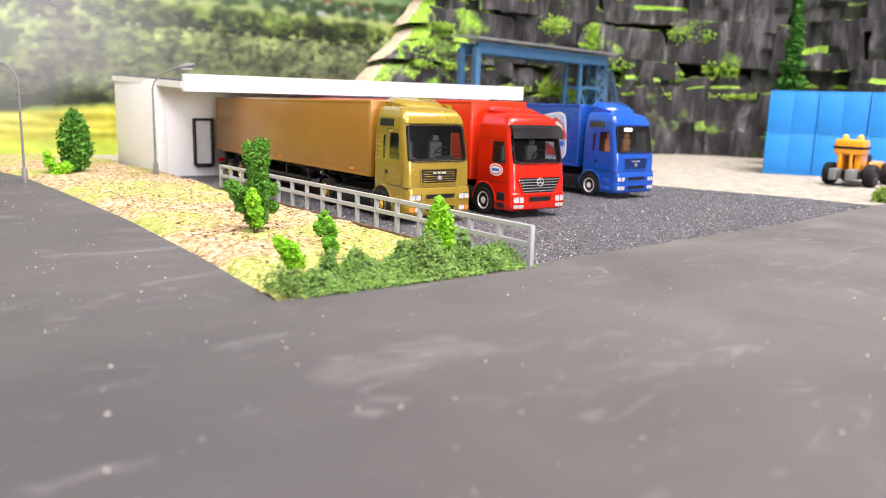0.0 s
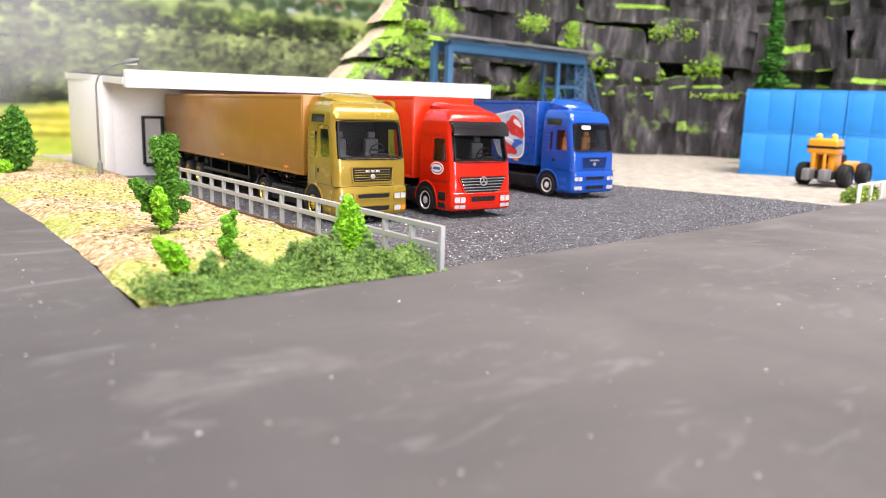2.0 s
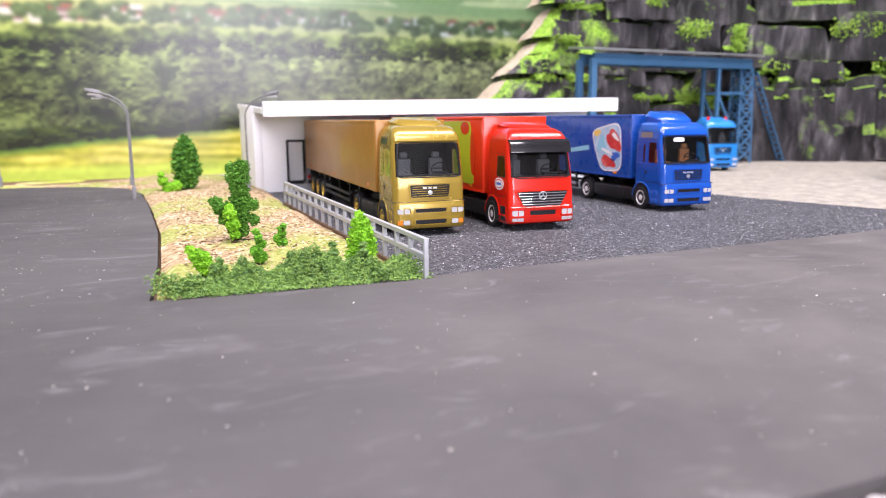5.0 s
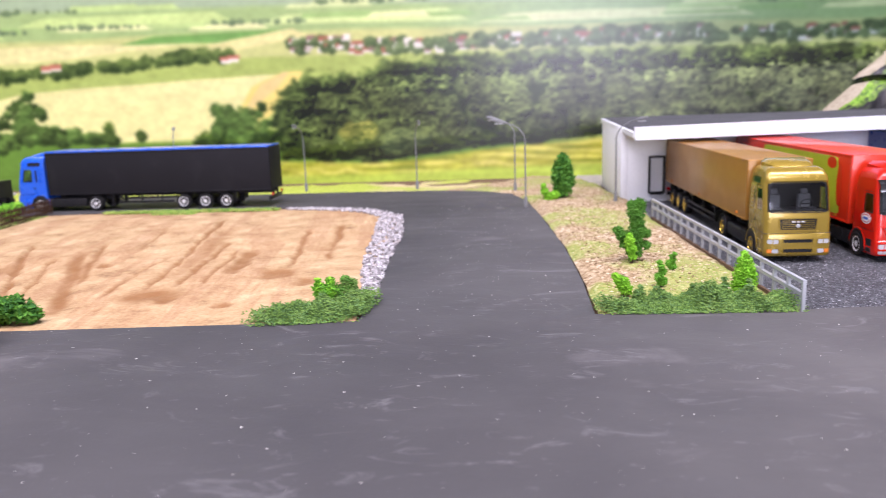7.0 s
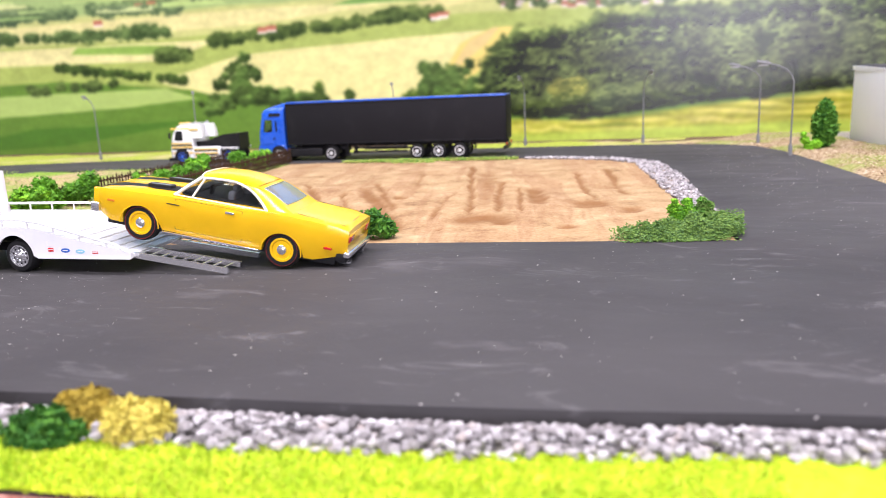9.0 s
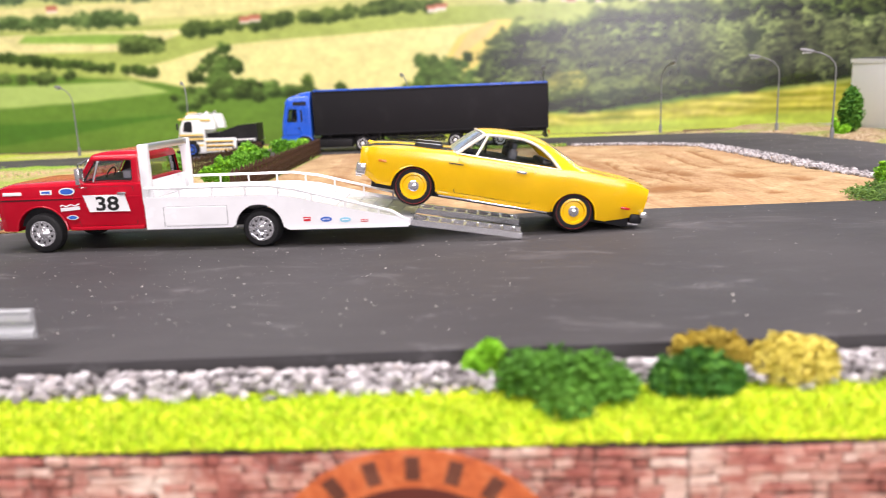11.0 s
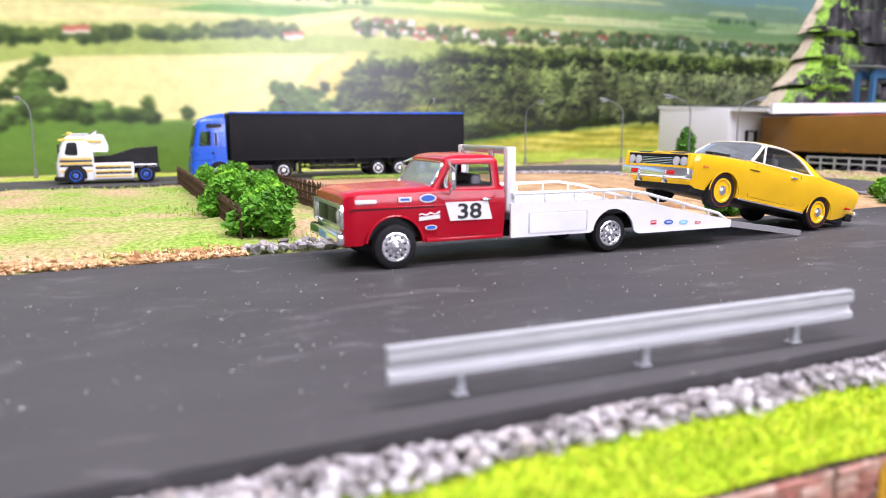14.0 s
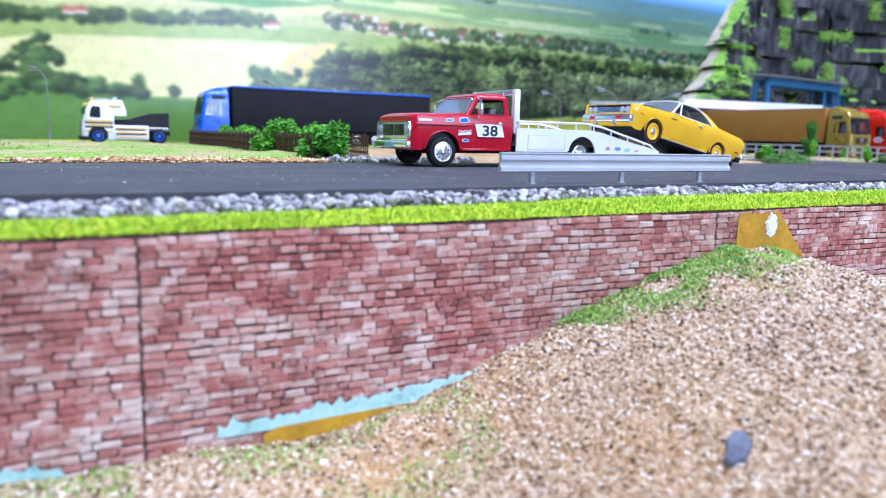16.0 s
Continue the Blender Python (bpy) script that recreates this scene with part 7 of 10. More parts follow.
    for x, r, zc in ((1.48, 0.635, 0.50), (6.05, 0.635, 0.47)):
        cpart("arch_lip", tube(bmesh.new(), [(x + r * math.cos(radians(a)), sg * 1.46, zc + r * math.sin(radians(a))) for a in range(0, 181, 9)], 0.018, 6), CAR_YELLOW, cb)
    w = wheel(coupe, 1.48 - CW, sg * 1.19, 0.0, 0.57, 0.40, CAR_YELLOW, "cap")
    w = wheel(coupe, 0.0, sg * 1.19, 0.0, 0.57, 0.42, CAR_YELLOW, "cap")
    for x in (1.48, 6.05):
        cpart("tyre_line", tube(bmesh.new(), [(x + 0.49 * math.cos(radians(a)), sg * 1.398, 0.57 + 0.50 * math.sin(radians(a))) for a in range(0, 361, 12)], 0.008, 5), LINE_RED, coupe, "red sidewall line")
    for y in (0.82, 1.12):
        cpart("headlight", lathe(bmesh.new(), [(0.14, 0.02), (0.14, -0.05), (0.10, -0.07), (0.004, -0.075)], "x", 18, (-0.01, sg * y, 1.18)), LAMP_CLEAR, cb, "round headlight")
    cpart("tail_lamp", box(bmesh.new(), 7.98, 8.09, *sorted((sg * 0.75, sg * 1.30)), 1.14, 1.32, 0.02), LAMP_RED, cb, "red tail lamp")
    cpart("hood_stripe", patch(ctop, [(0.05, sg * 0.36), (2.40, sg * 0.36), (2.40, sg * 1.04), (0.05, sg * 1.00)], 0.014, 0.02, 20), BLACK_INK, cb, "black bonnet stripe")
    cpart("hood_vent", patch(ctop, [(1.35, sg * 0.50), (2.15, sg * 0.50), (2.15, sg * 0.86), (1.35, sg * 0.86)], 0.09, 0.09, 8), BLACK_INK, cb, "black bonnet vent")
    cpart("vent_grille", patch(ctop, [(1.42, sg * 0.66), (2.08, sg * 0.66), (2.08, sg * 0.76), (1.42, sg * 0.76)], 0.10, 0.02, 8), SILVER, cb, "silver vent grille")
    cpart("bumper_guard", box(bmesh.new(), -0.2, -0.02, *sorted((sg * 0.5, sg * 0.6)), 0.5, 0.88, 0.03), CHROME, cb)
    cpart("exhaust_tip", rod(bmesh.new(), (7.7, sg * 0.8, 0.42), (8.1, sg * 0.8, 0.42), 0.09), CHROME, cb, "chrome exhaust tip")
cpart("grille", box(bmesh.new(), -0.03, 0.06, -1.26, 1.26, 1.02, 1.34, 0.03), BLACK, cb, "black grille")
bmx = bmesh.new()
for k in range(5):
    box(bmx, -0.045, -0.02, -0.66, 0.66, 1.06 + 0.05 * k, 1.075 + 0.05 * k)
cpart("grille_bars", bmx, CHROME, cb)
cpart("grille_surround", ring_panel(lambda y, z, o: (-0.03 - o, y, z), [(-1.30, 1.0), (1.30, 1.0), (1.30, 1.37), (-1.30, 1.37)], 0.02, 0.04, 14, 0.03), CHROME, cb)
cpart("nose_panel", box(bmesh.new(), -0.05, 0.1, -1.40, 1.40, 0.92, 1.06, 0.03), CAR_YELLOW, cb)
cpart("nose_lip", box(bmesh.new(), -0.07, 0.10, -1.38, 1.38, 1.33, 1.385, 0.02, 3), BLACK, cb, "black edge above the grille")
for sg in (-1, 1):
    cpart("nose_end", box(bmesh.new(), -0.09, 0.15, *sorted((sg * 1.26, sg * 1.40)), 0.94, 1.44, 0.04, 3), CAR_YELLOW, cb)
    cpart("bumper_lamp", box(bmesh.new(), -0.175, -0.14, *sorted((sg * 0.62, sg * 0.95)), 0.74, 0.88, 0.02), LAMP_RED, cb, "red bumper lamp")
cpart("front_bumper", box(bmesh.new(), -0.16, 0.12, -1.44, 1.44, 0.66, 0.98, 0.06, 3), CHROME, cb, "chrome front bumper")
cpart("rear_bumper", box(bmesh.new(), 7.95, 8.16, -1.40, 1.40, 0.68, 0.86, 0.05, 3), CHROME, cb, "chrome rear bumper")
cpart("hood_ridge", patch(ctop, [(0.03, -0.35), (2.4, -0.35), (2.4, 0.35), (0.03, 0.35)], 0.03, 0.05, 20), CAR_YELLOW, cb)
cpart("tail_recess", box(bmesh.new(), 8.03, 8.075, -1.28, 1.28, 1.06, 1.36, 0.02), CAR_YELLOW, cb, "flat tail panel")
# black box added to darken the tail where it lies in shade
cpart("tail_shade", box(bmesh.new(), 7.7, 8.06, -1.30, 1.30, 0.50, 0.76, 0.05), BLACK, cb, "black box for the shade low on the tail")
cpart("boot_seam", tube(bmesh.new(), [ctop(6.35, -1.15, 0.004), ctop(7.86, -1.15, 0.004), ctop(7.90, 0, 0.004), ctop(7.86, 1.15, 0.004), ctop(6.35, 1.15, 0.004)], 0.008, 5), CABIN, cb, "thin seam of the boot lid")
cpart("underbody", box(bmesh.new(), 0.3, 7.7, -1.22, 1.22, 0.34, 0.95, 0.05), BLACK, None, "dark underbody")
cpart("steering_wheel", lathe(bmesh.new(), [(0.15, 0), (0.19, 0.02), (0.15, 0.04)], "x", 18, (3.35, -0.6, 1.86)), BLACK, gt)
cpart("axle", rod(rod(bmesh.new(), (1.48, -1.1, 0.57), (1.48, 1.1, 0.57), 0.08), (6.05, -1.1, 0.57), (6.05, 1.1, 0.57), 0.09), BLACK)

# ---- fittings of the lorry park ----
RAIL_A, RAIL_B = Vector((26.75, 28.25, 0)), Vector((25.85, 48.6, 0))
rail = thing("handrail", "grey plastic handrail between the planted bed and the lorry park", "railing")
NP = 18
for zz, nm in ((1.02, "top_bar"), (0.58, "middle_bar")):
    bm = bmesh.new()
    beam(bm, RAIL_A + Vector((0, -0.05, zz)), RAIL_B + Vector((0, 0.05, zz)), 0.14, 0.12)
    part(nm, bm, GREY_STEEL, rail)
for k in range(NP):
    p = RAIL_A.lerp(RAIL_B, k / (NP - 1))
    part("post", box(bmesh.new(), p.x - 0.06, p.x + 0.06, p.y - 0.07, p.y + 0.07, -0.3, 1.08, 0.015), GREY_STEEL, rail)
setting("bed_kerb", plate(bmesh.new(), [(26.62, 28.3, -0.34), (26.72, 28.3, -0.34), (25.86, 48.6, -0.34), (25.76, 48.6, -0.34)], (0, 0, 1), 0.36), BOARD, "brown kerb under the handrail", 0)


def lamp_post(x, y, rz, height=5.0, lean=0.0):
    """A tapered street lamp with a curved arm towards its own +x."""
    la = thing("street_lamp", "slim grey street lamp with a curved arm", "street lamp", "street lamps", x, y, 0, rz)
    part("foot", lathe(bmesh.new(), [(0.13, -0.1), (0.13, 0.6), (0.08, 0.72), (0.06, 0.76)], "z", 12), LAMP_GREY, la)
    part("pole", rod(bmesh.new(), (0, 0, 0.7), (0, 0, height), 0.06, 12, 0.045), LAMP_GREY, la)
    arm = [(0, 0, height - 0.02), (0.12, 0, height + 0.35), (0.45, 0, height + 0.72), (0.95, 0, height + 0.98), (1.45, 0, height + 1.12)]
    part("arm", tube(bmesh.new(), arm, 0.042, 8), LAMP_GREY, la)
    head = part("lamp_head", loft(bmesh.new(), [[(a, -w, h + 0.06), (a, -w * 0.6, h + t), (a, w * 0.6, h + t), (a, w, h + 0.06), (a, w * 0.7, h), (a, -w * 0.7, h)]
                                               for a, w, h, t in ((1.35, 0.06, height + 1.04, 0.12), (1.5, 0.13, height + 1.05, 0.20), (1.85, 0.16, height + 1.12, 0.22), (2.2, 0.10, height + 1.20, 0.16))]), LAMP_GREY, la)
    part("lamp_glass", box(bmesh.new(), 1.5, 2.1, -0.09, 0.09, height + 1.0, height + 1.08, 0.03), LAMP_CLEAR, head, "frosted lamp glass")
    return la


lamp_post(18.4, 53.6, 160, 4.6)
lamp_post(24.6, 54.9, -35, 4.5)
lamp_post(17.9, 61.9, 165, 4.6)
for x, y, rz in ((9.8, 65.2, -75), (0.3, 65.4, -95), (-11.0, 65.6, 110), (-38.0, 62.2, 150), (-29.5, 64.6, 120)):
    lamp_post(x, y, rz, 4.4)

# ---- plants ----
LEAF_DARK = speckled("leaf_dark_green", [(0.3, (0.012, 0.05, 0.008)), (0.5, (0.03, 0.13, 0.015)), (0.75, (0.07, 0.24, 0.03))], 2.0, 0.7, 9.0, 0.02)
LEAF_MID = speckled("leaf_mid_green", [(0.3, (0.03, 0.10, 0.012)), (0.5, (0.07, 0.22, 0.02)), (0.75, (0.16, 0.36, 0.05))], 2.0, 0.7, 9.0, 0.02)
LEAF_FRESH = speckled("leaf_fresh_green", [(0.3, (0.05, 0.17, 0.012)), (0.5, (0.11, 0.33, 0.02)), (0.75, (0.22, 0.48, 0.05))], 2.0, 0.7, 9.0, 0.02)
LEAF_LIME = speckled("leaf_lime_green", [(0.3, (0.10, 0.30, 0.01)), (0.5, (0.20, 0.50, 0.02)), (0.75, (0.38, 0.68, 0.06))], 2.0, 0.7, 9.0, 0.02)
LEAF_HEDGE = speckled("foam_hedge_green", [(0.3, (0.055, 0.13, 0.04)), (0.5, (0.11, 0.22, 0.065)), (0.75, (0.20, 0.33, 0.11))], 2.0, 0.9, 9.0, 0.02)
LEAF_OLIVE = speckled("foam_olive_green", [(0.3, (0.08, 0.17, 0.03)), (0.5, (0.15, 0.27, 0.055)), (0.75, (0.25, 0.37, 0.10))], 2.0, 0.9, 9.0, 0.02)
LEAF_MOSS = speckled("foam_yellow_green", [(0.3, (0.12, 0.20, 0.03)), (0.5, (0.24, 0.34, 0.06)), (0.75, (0.40, 0.48, 0.12))], 2.0, 0.9, 9.0, 0.02)
LEAF_OCHRE = speckled("foliage_ochre", [(0.3, (0.22, 0.16, 0.02)), (0.6, (0.48, 0.36, 0.05)), (0.8, (0.62, 0.52, 0.10))], 2.0, 0.9, 9.0, 0.02)
LEAF_YELLOW = speckled("foliage_yellow", [(0.3, (0.50, 0.42, 0.06)), (0.6, (0.72, 0.62, 0.14)), (0.8, (0.82, 0.76, 0.28))], 2.0, 0.9, 9.0, 0.02)
BARK = speckled("bark_brown", [(0.3, (0.03, 0.02, 0.012)), (0.7, (0.09, 0.06, 0.035))], 2.0, 0.9, 8.0, 0.03)
prng = np.random.default_rng(11)
OCT = np.array([(1, 0, 0), (-1, 0, 0), (0, 1, 0), (0, -1, 0), (0, 0, 1), (0, 0, -1)], float)
OCT_F = np.array([(0, 2, 4), (2, 1, 4), (1, 3, 4), (3, 0, 4), (2, 0, 5), (1, 2, 5), (3, 1, 5), (0, 3, 5)])


def crumbs(centres, sizes, name, mat_, squash=0.7):
    """Many small crumpled clumps as one mesh."""
    n = len(centres)
    v = OCT[None] * (0.65 + 0.7 * prng.random((n, 6, 1))) + 0.25 * prng.standard_normal((n, 6, 3))
    v[..., 2] *= squash
    v = v * np.asarray(sizes)[:, None, None] + np.asarray(centres)[:, None, :]
    f = (OCT_F[None] + 6 * np.arange(n)[:, None, None]).reshape(-1, 3)
    return raw_mesh(name, v.reshape(-1, 3), f, mat_)


def leaf_cards(centres, sizes, name, mat_):
    """Many small bent leaves: two triangles each, turned every way."""
    n = len(centres)
    a = prng.standard_normal((n, 3))
    a /= np.linalg.norm(a, axis=1, keepdims=True)
    b = np.cross(a, prng.standard_normal((n, 3)))
    b /= np.linalg.norm(b, axis=1, keepdims=True) + 1e-9
    c = np.cross(a, b)
    s = np.asarray(sizes)[:, None]
    v = np.stack([centres - a * s, centres + b * s * 0.6 + c * s * 0.25, centres + a * s, centres - b * s * 0.6 + c * s * 0.25], 1)
    f = (np.array([(0, 1, 2), (0, 2, 3)])[None] + 4 * np.arange(n)[:, None, None]).reshape(-1, 3)
    return raw_mesh(name, v.reshape(-1, 3), f, mat_)


def crown_points(blobs, n):
    """Points in the skin of a few overlapping balls (x, y, z, r)."""
    out = []
    w = np.array([b[3] ** 2 for b in blobs])
    for i in prng.choice(len(blobs), n, p=w / w.sum()):
        x, y, z, r = blobs[i]
        d = prng.standard_normal(3)
        d /= np.linalg.norm(d)
        k = r * (0.55 + 0.5 * prng.random())
        out.append((x + d[0] * k, y + d[1] * k, z + d[2] * k * 0.95))
    return np.array(out)


def bush(name, label, x, y, z, blobs, mat_, n, size, trunk=0.0, second=None, category="bush", group="", leaf=True):
    """A model plant: trunk with limbs, and a crown of clumps and leaves."""
    b = thing(name, label, category, group, x, y, z)
    if trunk:
        bm = rod(bmesh.new(), (0, 0, -0.1), (0, 0, trunk), 0.10, 8, 0.05)
        for k, (bx, by, bz, r) in enumerate(blobs[:5]):
            rod(bm, (0, 0, min(trunk * 0.8, max(0.2, bz - r))), (bx * 0.8, by * 0.8, bz), 0.05, 6, 0.02)
        part("trunk", bm, BARK, b)
    pts = crown_points(blobs, n)
    pts = pts[pts[:, 2] > 0.02]
    m1 = crumbs(pts, size * (0.6 + 0.8 * prng.random(len(pts))), "crown", mat_)
    o = new("crown", m1)
    o.parent = b
    if leaf:
        p2 = crown_points([(bx, by, bz, r * 1.28) for bx, by, bz, r in blobs], n * 2)
        p2 = p2[p2[:, 2] > 0.02]
        o = new("leaves", leaf_cards(p2, size * (0.7 + 0.7 * prng.random(len(p2))), "leaves", second or mat_))
        o.parent = b
    return b


def ball_stack(h, r0, r1, n, jitter=0.25, z0=0.3):
    return [(jitter * prng.standard_normal() * 0.6, jitter * prng.standard_normal() * 0.6, z0 + (h - z0) * k / (n - 1), r0 + (r1 - r0) * k / (n - 1)) for k in range(n)]


bush("tree", "small leafy green tree with uneven arms standing on granules", 22.5, 36.0, 0.1,
     [(0, 0, 0.45, 0.30), (0.05, 0, 0.85, 0.34), (0.12, 0, 1.3, 0.34), (-0.5, 0, 1.15, 0.24), (0.5, 0, 1.25, 0.20), (-0.72, 0.1, 1.38, 0.17), (-0.42, 0, 0.78, 0.20), (0.52, 0, 0.72, 0.17), (0.1, 0, 1.75, 0.27), (0.06, 0, 2.2, 0.33), (0.2, 0, 2.55, 0.24), (-0.1, 0.1, 2.5, 0.18)],
     LEAF_MID, 2000, 0.055, 2.2, LEAF_MID, "tree")
bush("bush", "lime green shrub against a small tree", 22.3, 35.5, 0.1, [(0.05, 0, 0.30, 0.14), (0, 0, 0.65, 0.19), (-0.08, 0, 1.0, 0.19), (-0.1, 0, 1.25, 0.10)], LEAF_LIME, 380, 0.06, 0.6)
bush("tree", "dark green cone-shaped tree near the depot wall", 21.2, 57.2, 0.0, [(0, 0, 0.75, 0.55), (0.05, 0, 1.25, 0.68), (-0.05, 0, 1.75, 0.66), (0.04, 0, 2.25, 0.58), (0, 0, 2.7, 0.44), (0, 0, 3.05, 0.26)], LEAF_DARK, 900, 0.13, 3.0, LEAF_MID, "tree")
bush("bush", "lime green shrub under a cone-shaped tree", 20.2, 56.4, 0.0, [(0, 0, 0.3, 0.30), (-0.35, 0, 0.7, 0.22), (-0.42, 0, 1.1, 0.14), (0.35, 0, 0.4, 0.28)], LEAF_LIME, 300, 0.10, 0.5)
for x, y, h, r, mt, lb in ((22.7, 31.5, 1.0, 0.15, LEAF_FRESH, "thin fresh green shrub on granules"), (23.7, 33.9, 0.8, 0.12, LEAF_FRESH, "thin fresh green shrub on granules")):
    bush("bush", lb, x, y, 0.05, ball_stack(h, r, r * 0.4, 5, 0.1, 0.25), mt, 520, 0.06, h * 0.6, None, "bush", "shrubs in the planted bed")


bush("bush", "bright lime green shrub by the handrail", 25.55, 30.6, 0.05, [(0, 0, 0.30, 0.36), (0.03, 0, 0.62, 0.35), (0, 0, 0.92, 0.29), (-0.03, 0, 1.20, 0.21), (-0.05, 0, 1.45, 0.11)], LEAF_LIME, 1100, 0.055, 0.9, None, "bush", "shrubs in the planted bed")
bush("bush", "leaning lime green shrub in the planted bed", 21.1, 30.4, 0.05, [(0.12, 0, 0.25, 0.20), (0, 0, 0.45, 0.20), (-0.16, 0, 0.62, 0.16), (-0.28, 0, 0.76, 0.10)], LEAF_LIME, 420, 0.06, 0.4, None, "bush", "shrubs in the planted bed")


def hedge(label, path_, n, size, mats, width, height, z=0.0):
    """A low foam hedge along a line: base of crumbs and a few taller tufts."""
    h = thing("hedge", label, "hedge")
    t = prng.random(n)
    pts = np.array([tuple(along(path_, float(k))) for k in t])
    off = np.clip(prng.standard_normal((n, 2)) * 0.27, -0.62, 0.62) * width
    pts[:, :2] += off
    prof = (0.55 + 0.85 * np.array([nz(p[0], p[1], 4, 1.1) for p in pts])) * np.exp(-((np.abs(off[:, 1]) / (0.5 * width)) ** 2.5))
    prof = np.maximum(prof, 0.08)
    pts[:, 2] = z + height * prng.random(n) ** 0.8 * prof
    k = len(mats)
    for i, m_ in enumerate(mats):
        sel = pts[i::k]
        o = new("foliage", crumbs(sel, size * (0.6 + 0.8 * prng.random(len(sel))), "foliage", m_))
        o.parent = h
        fluff = sel[::2] + np.array([0, 0, size * 0.8]) + size * prng.standard_normal((len(sel[::2]), 3))
        fluff[:, 2] = np.maximum(fluff[:, 2], 0.02)
        o = new("fluff", leaf_cards(fluff, size * (0.8 + 0.8 * prng.random(len(fluff))), "fluff", m_))
        o.parent = h
    return h


hedge("low dark green foam hedge along the planted bed", [(20.4, 28.78), (26.35, 28.85)], 24000, 0.032, (LEAF_OLIVE, LEAF_HEDGE, LEAF_OLIVE), 1.15, 0.86, 0.0)
for x, hh in ((21.5, 0.7), (23.3, 0.75), (24.4, 0.9), (25.3, 0.85)):
    bush("bush", "muted green tuft in the foam hedge", x, 29.1, 0.0, ball_stack(hh, 0.24, 0.08, 4, 0.14, 0.2), LEAF_HEDGE, 420, 0.05, 0.3, LEAF_OLIVE, "bush", "tufts in the hedge")
hedge("low green foam hedge at the corner of the sand field", [(8.3, 28.0), (10.9, 28.4), (11.2, 30.2)], 16000, 0.034, (LEAF_HEDGE, LEAF_OLIVE, LEAF_OLIVE), 1.35, 0.72, 0.0)
bush("bush", "lime green shrub at the corner of the sand field", 9.9, 30.0, 0.0, [(0, 0, 0.3, 0.3), (-0.15, 0, 0.6, 0.22), (0.3, 0, 0.5, 0.24), (0.25, 0.1, 0.85, 0.15), (-0.2, 0, 0.9, 0.1)], LEAF_LIME, 420, 0.065, 0.5, LEAF_FRESH)
bush("bush", "dark green shrub at the corner of the sand field", 10.6, 30.2, 0.0, [(0, 0, 0.35, 0.34), (0.2, 0.3, 0.6, 0.26), (-0.6, 0.2, 0.35, 0.26), (0.1, 0.1, 0.85, 0.15)], LEAF_MID, 480, 0.065, 0.5, LEAF_OLIVE)
bush("bush", "leafy green bush at the edge of the sand field", -1.4, 27.9, 0.0, [(0, 0, 0.45, 0.42), (0.55, 0, 0.55, 0.42), (-0.6, 0.1, 0.5, 0.4), (1.0, 0.1, 0.35, 0.3)], LEAF_DARK, 420, 0.12, 0.6, LEAF_MID)

# ---- garden strip with two fences ----
FENCE_WOOD = speckled("dark_brown_fence", [(0.3, (0.035, 0.018, 0.010)), (0.7, (0.10, 0.052, 0.03))], 1.5, 0.75, 8.0, 0.03)


def fence(label, a, b, n, h):
    """A picket fence: rails and single pickets."""
    f = thing("fence", label, "fence", "fences of the garden strip")
    a, b = Vector(a), Vector(b)
    for zz in (0.2, h * 0.5, h * 0.82):
        part("rail", beam(bmesh.new(), a + Vector((0, 0, zz)), b + Vector((0, 0, zz)), 0.07, 0.10), FENCE_WOOD, f)
    me = None
    for k in range(n):
        p = a.lerp(b, k / (n - 1))
        if me is None:
            bm = plate(bmesh.new(), [(-0.02, -0.045, -0.1), (-0.02, 0.045, -0.1), (-0.02, 0.045, h * 0.92), (-0.02, 0, h), (-0.02, -0.045, h * 0.92)], (1, 0, 0), 0.05)
            me = mesh_of(bm, "picket", FENCE_WOOD, 0)
        o = new("picket", me)
        o.parent = f
        o.matrix_basis = Matrix.Translation(p * S) @ Euler((radians(2 * (k % 3 - 1)), 0, 0)).to_matrix().to_4x4() @ Matrix.Diagonal((1, 1, 0.94 + 0.03 * (k * 7 % 5), 1))
    return f


fence("dark brown picket fence beside the meadow", (-20.2, 28.6, 0), (-20.6, 55.0, 0), 96, 1.1)
fence("dark brown picket fence beside the sand field", (-15.6, 33.5, 0), (-16.6, 56.0, 0), 84, 1.1)
for k in range(11):
    x, y = -18.3 + 1.2 * prng.standard_normal() * 0.8, 28.9 + 2.3 * k + prng.random()
    mt = (LEAF_MID, LEAF_LIME, LEAF_FRESH)[k % 3]
    g = 0.78 if k < 4 else 0.66
    bl = [(0.5 * prng.standard_normal() * g, 0.4 * prng.standard_normal() * g, (0.5 + 1.2 * prng.random()) * g, 0.55 * g) for _ in range(7)]
    bush("bush", ("leafy mid green garden bush", "bright lime green garden bush", "leafy fresh green garden bush")[k % 3], x, y, 0.0, bl, mt, 420, 0.12, 1.0, LEAF_FRESH, "bush", "bushes of the garden strip")

# ---- guard rail at the near kerb ----
RAIL_GREY = paint("matt_silver_plastic", (0.47, 0.49, 0.51), 0.55, 0.15, 0.0)
guard = thing("guard_rail", "silver corrugated guard rail at the road edge", "guard rail", "", -20.4, 13.55, 0, 0.5)
prof = [(0, 0.30), (-0.07, 0.33), (-0.07, 0.42), (0.0, 0.48), (0.0, 0.56), (-0.07, 0.62), (-0.07, 0.72), (0, 0.77), (0.05, 0.77), (0.05, 0.30)]
part("rail_beam", loft(bmesh.new(), [[(x, y, z) for y, z in prof] for x in (0, 2.7, 5.4, 8.15)]), RAIL_GREY, guard, "", 25)
part("rail_cap", box(bmesh.new(), 0, 8.15, -0.07, 0.07, 0.765, 0.80, 0.01), RAIL_GREY, guard)
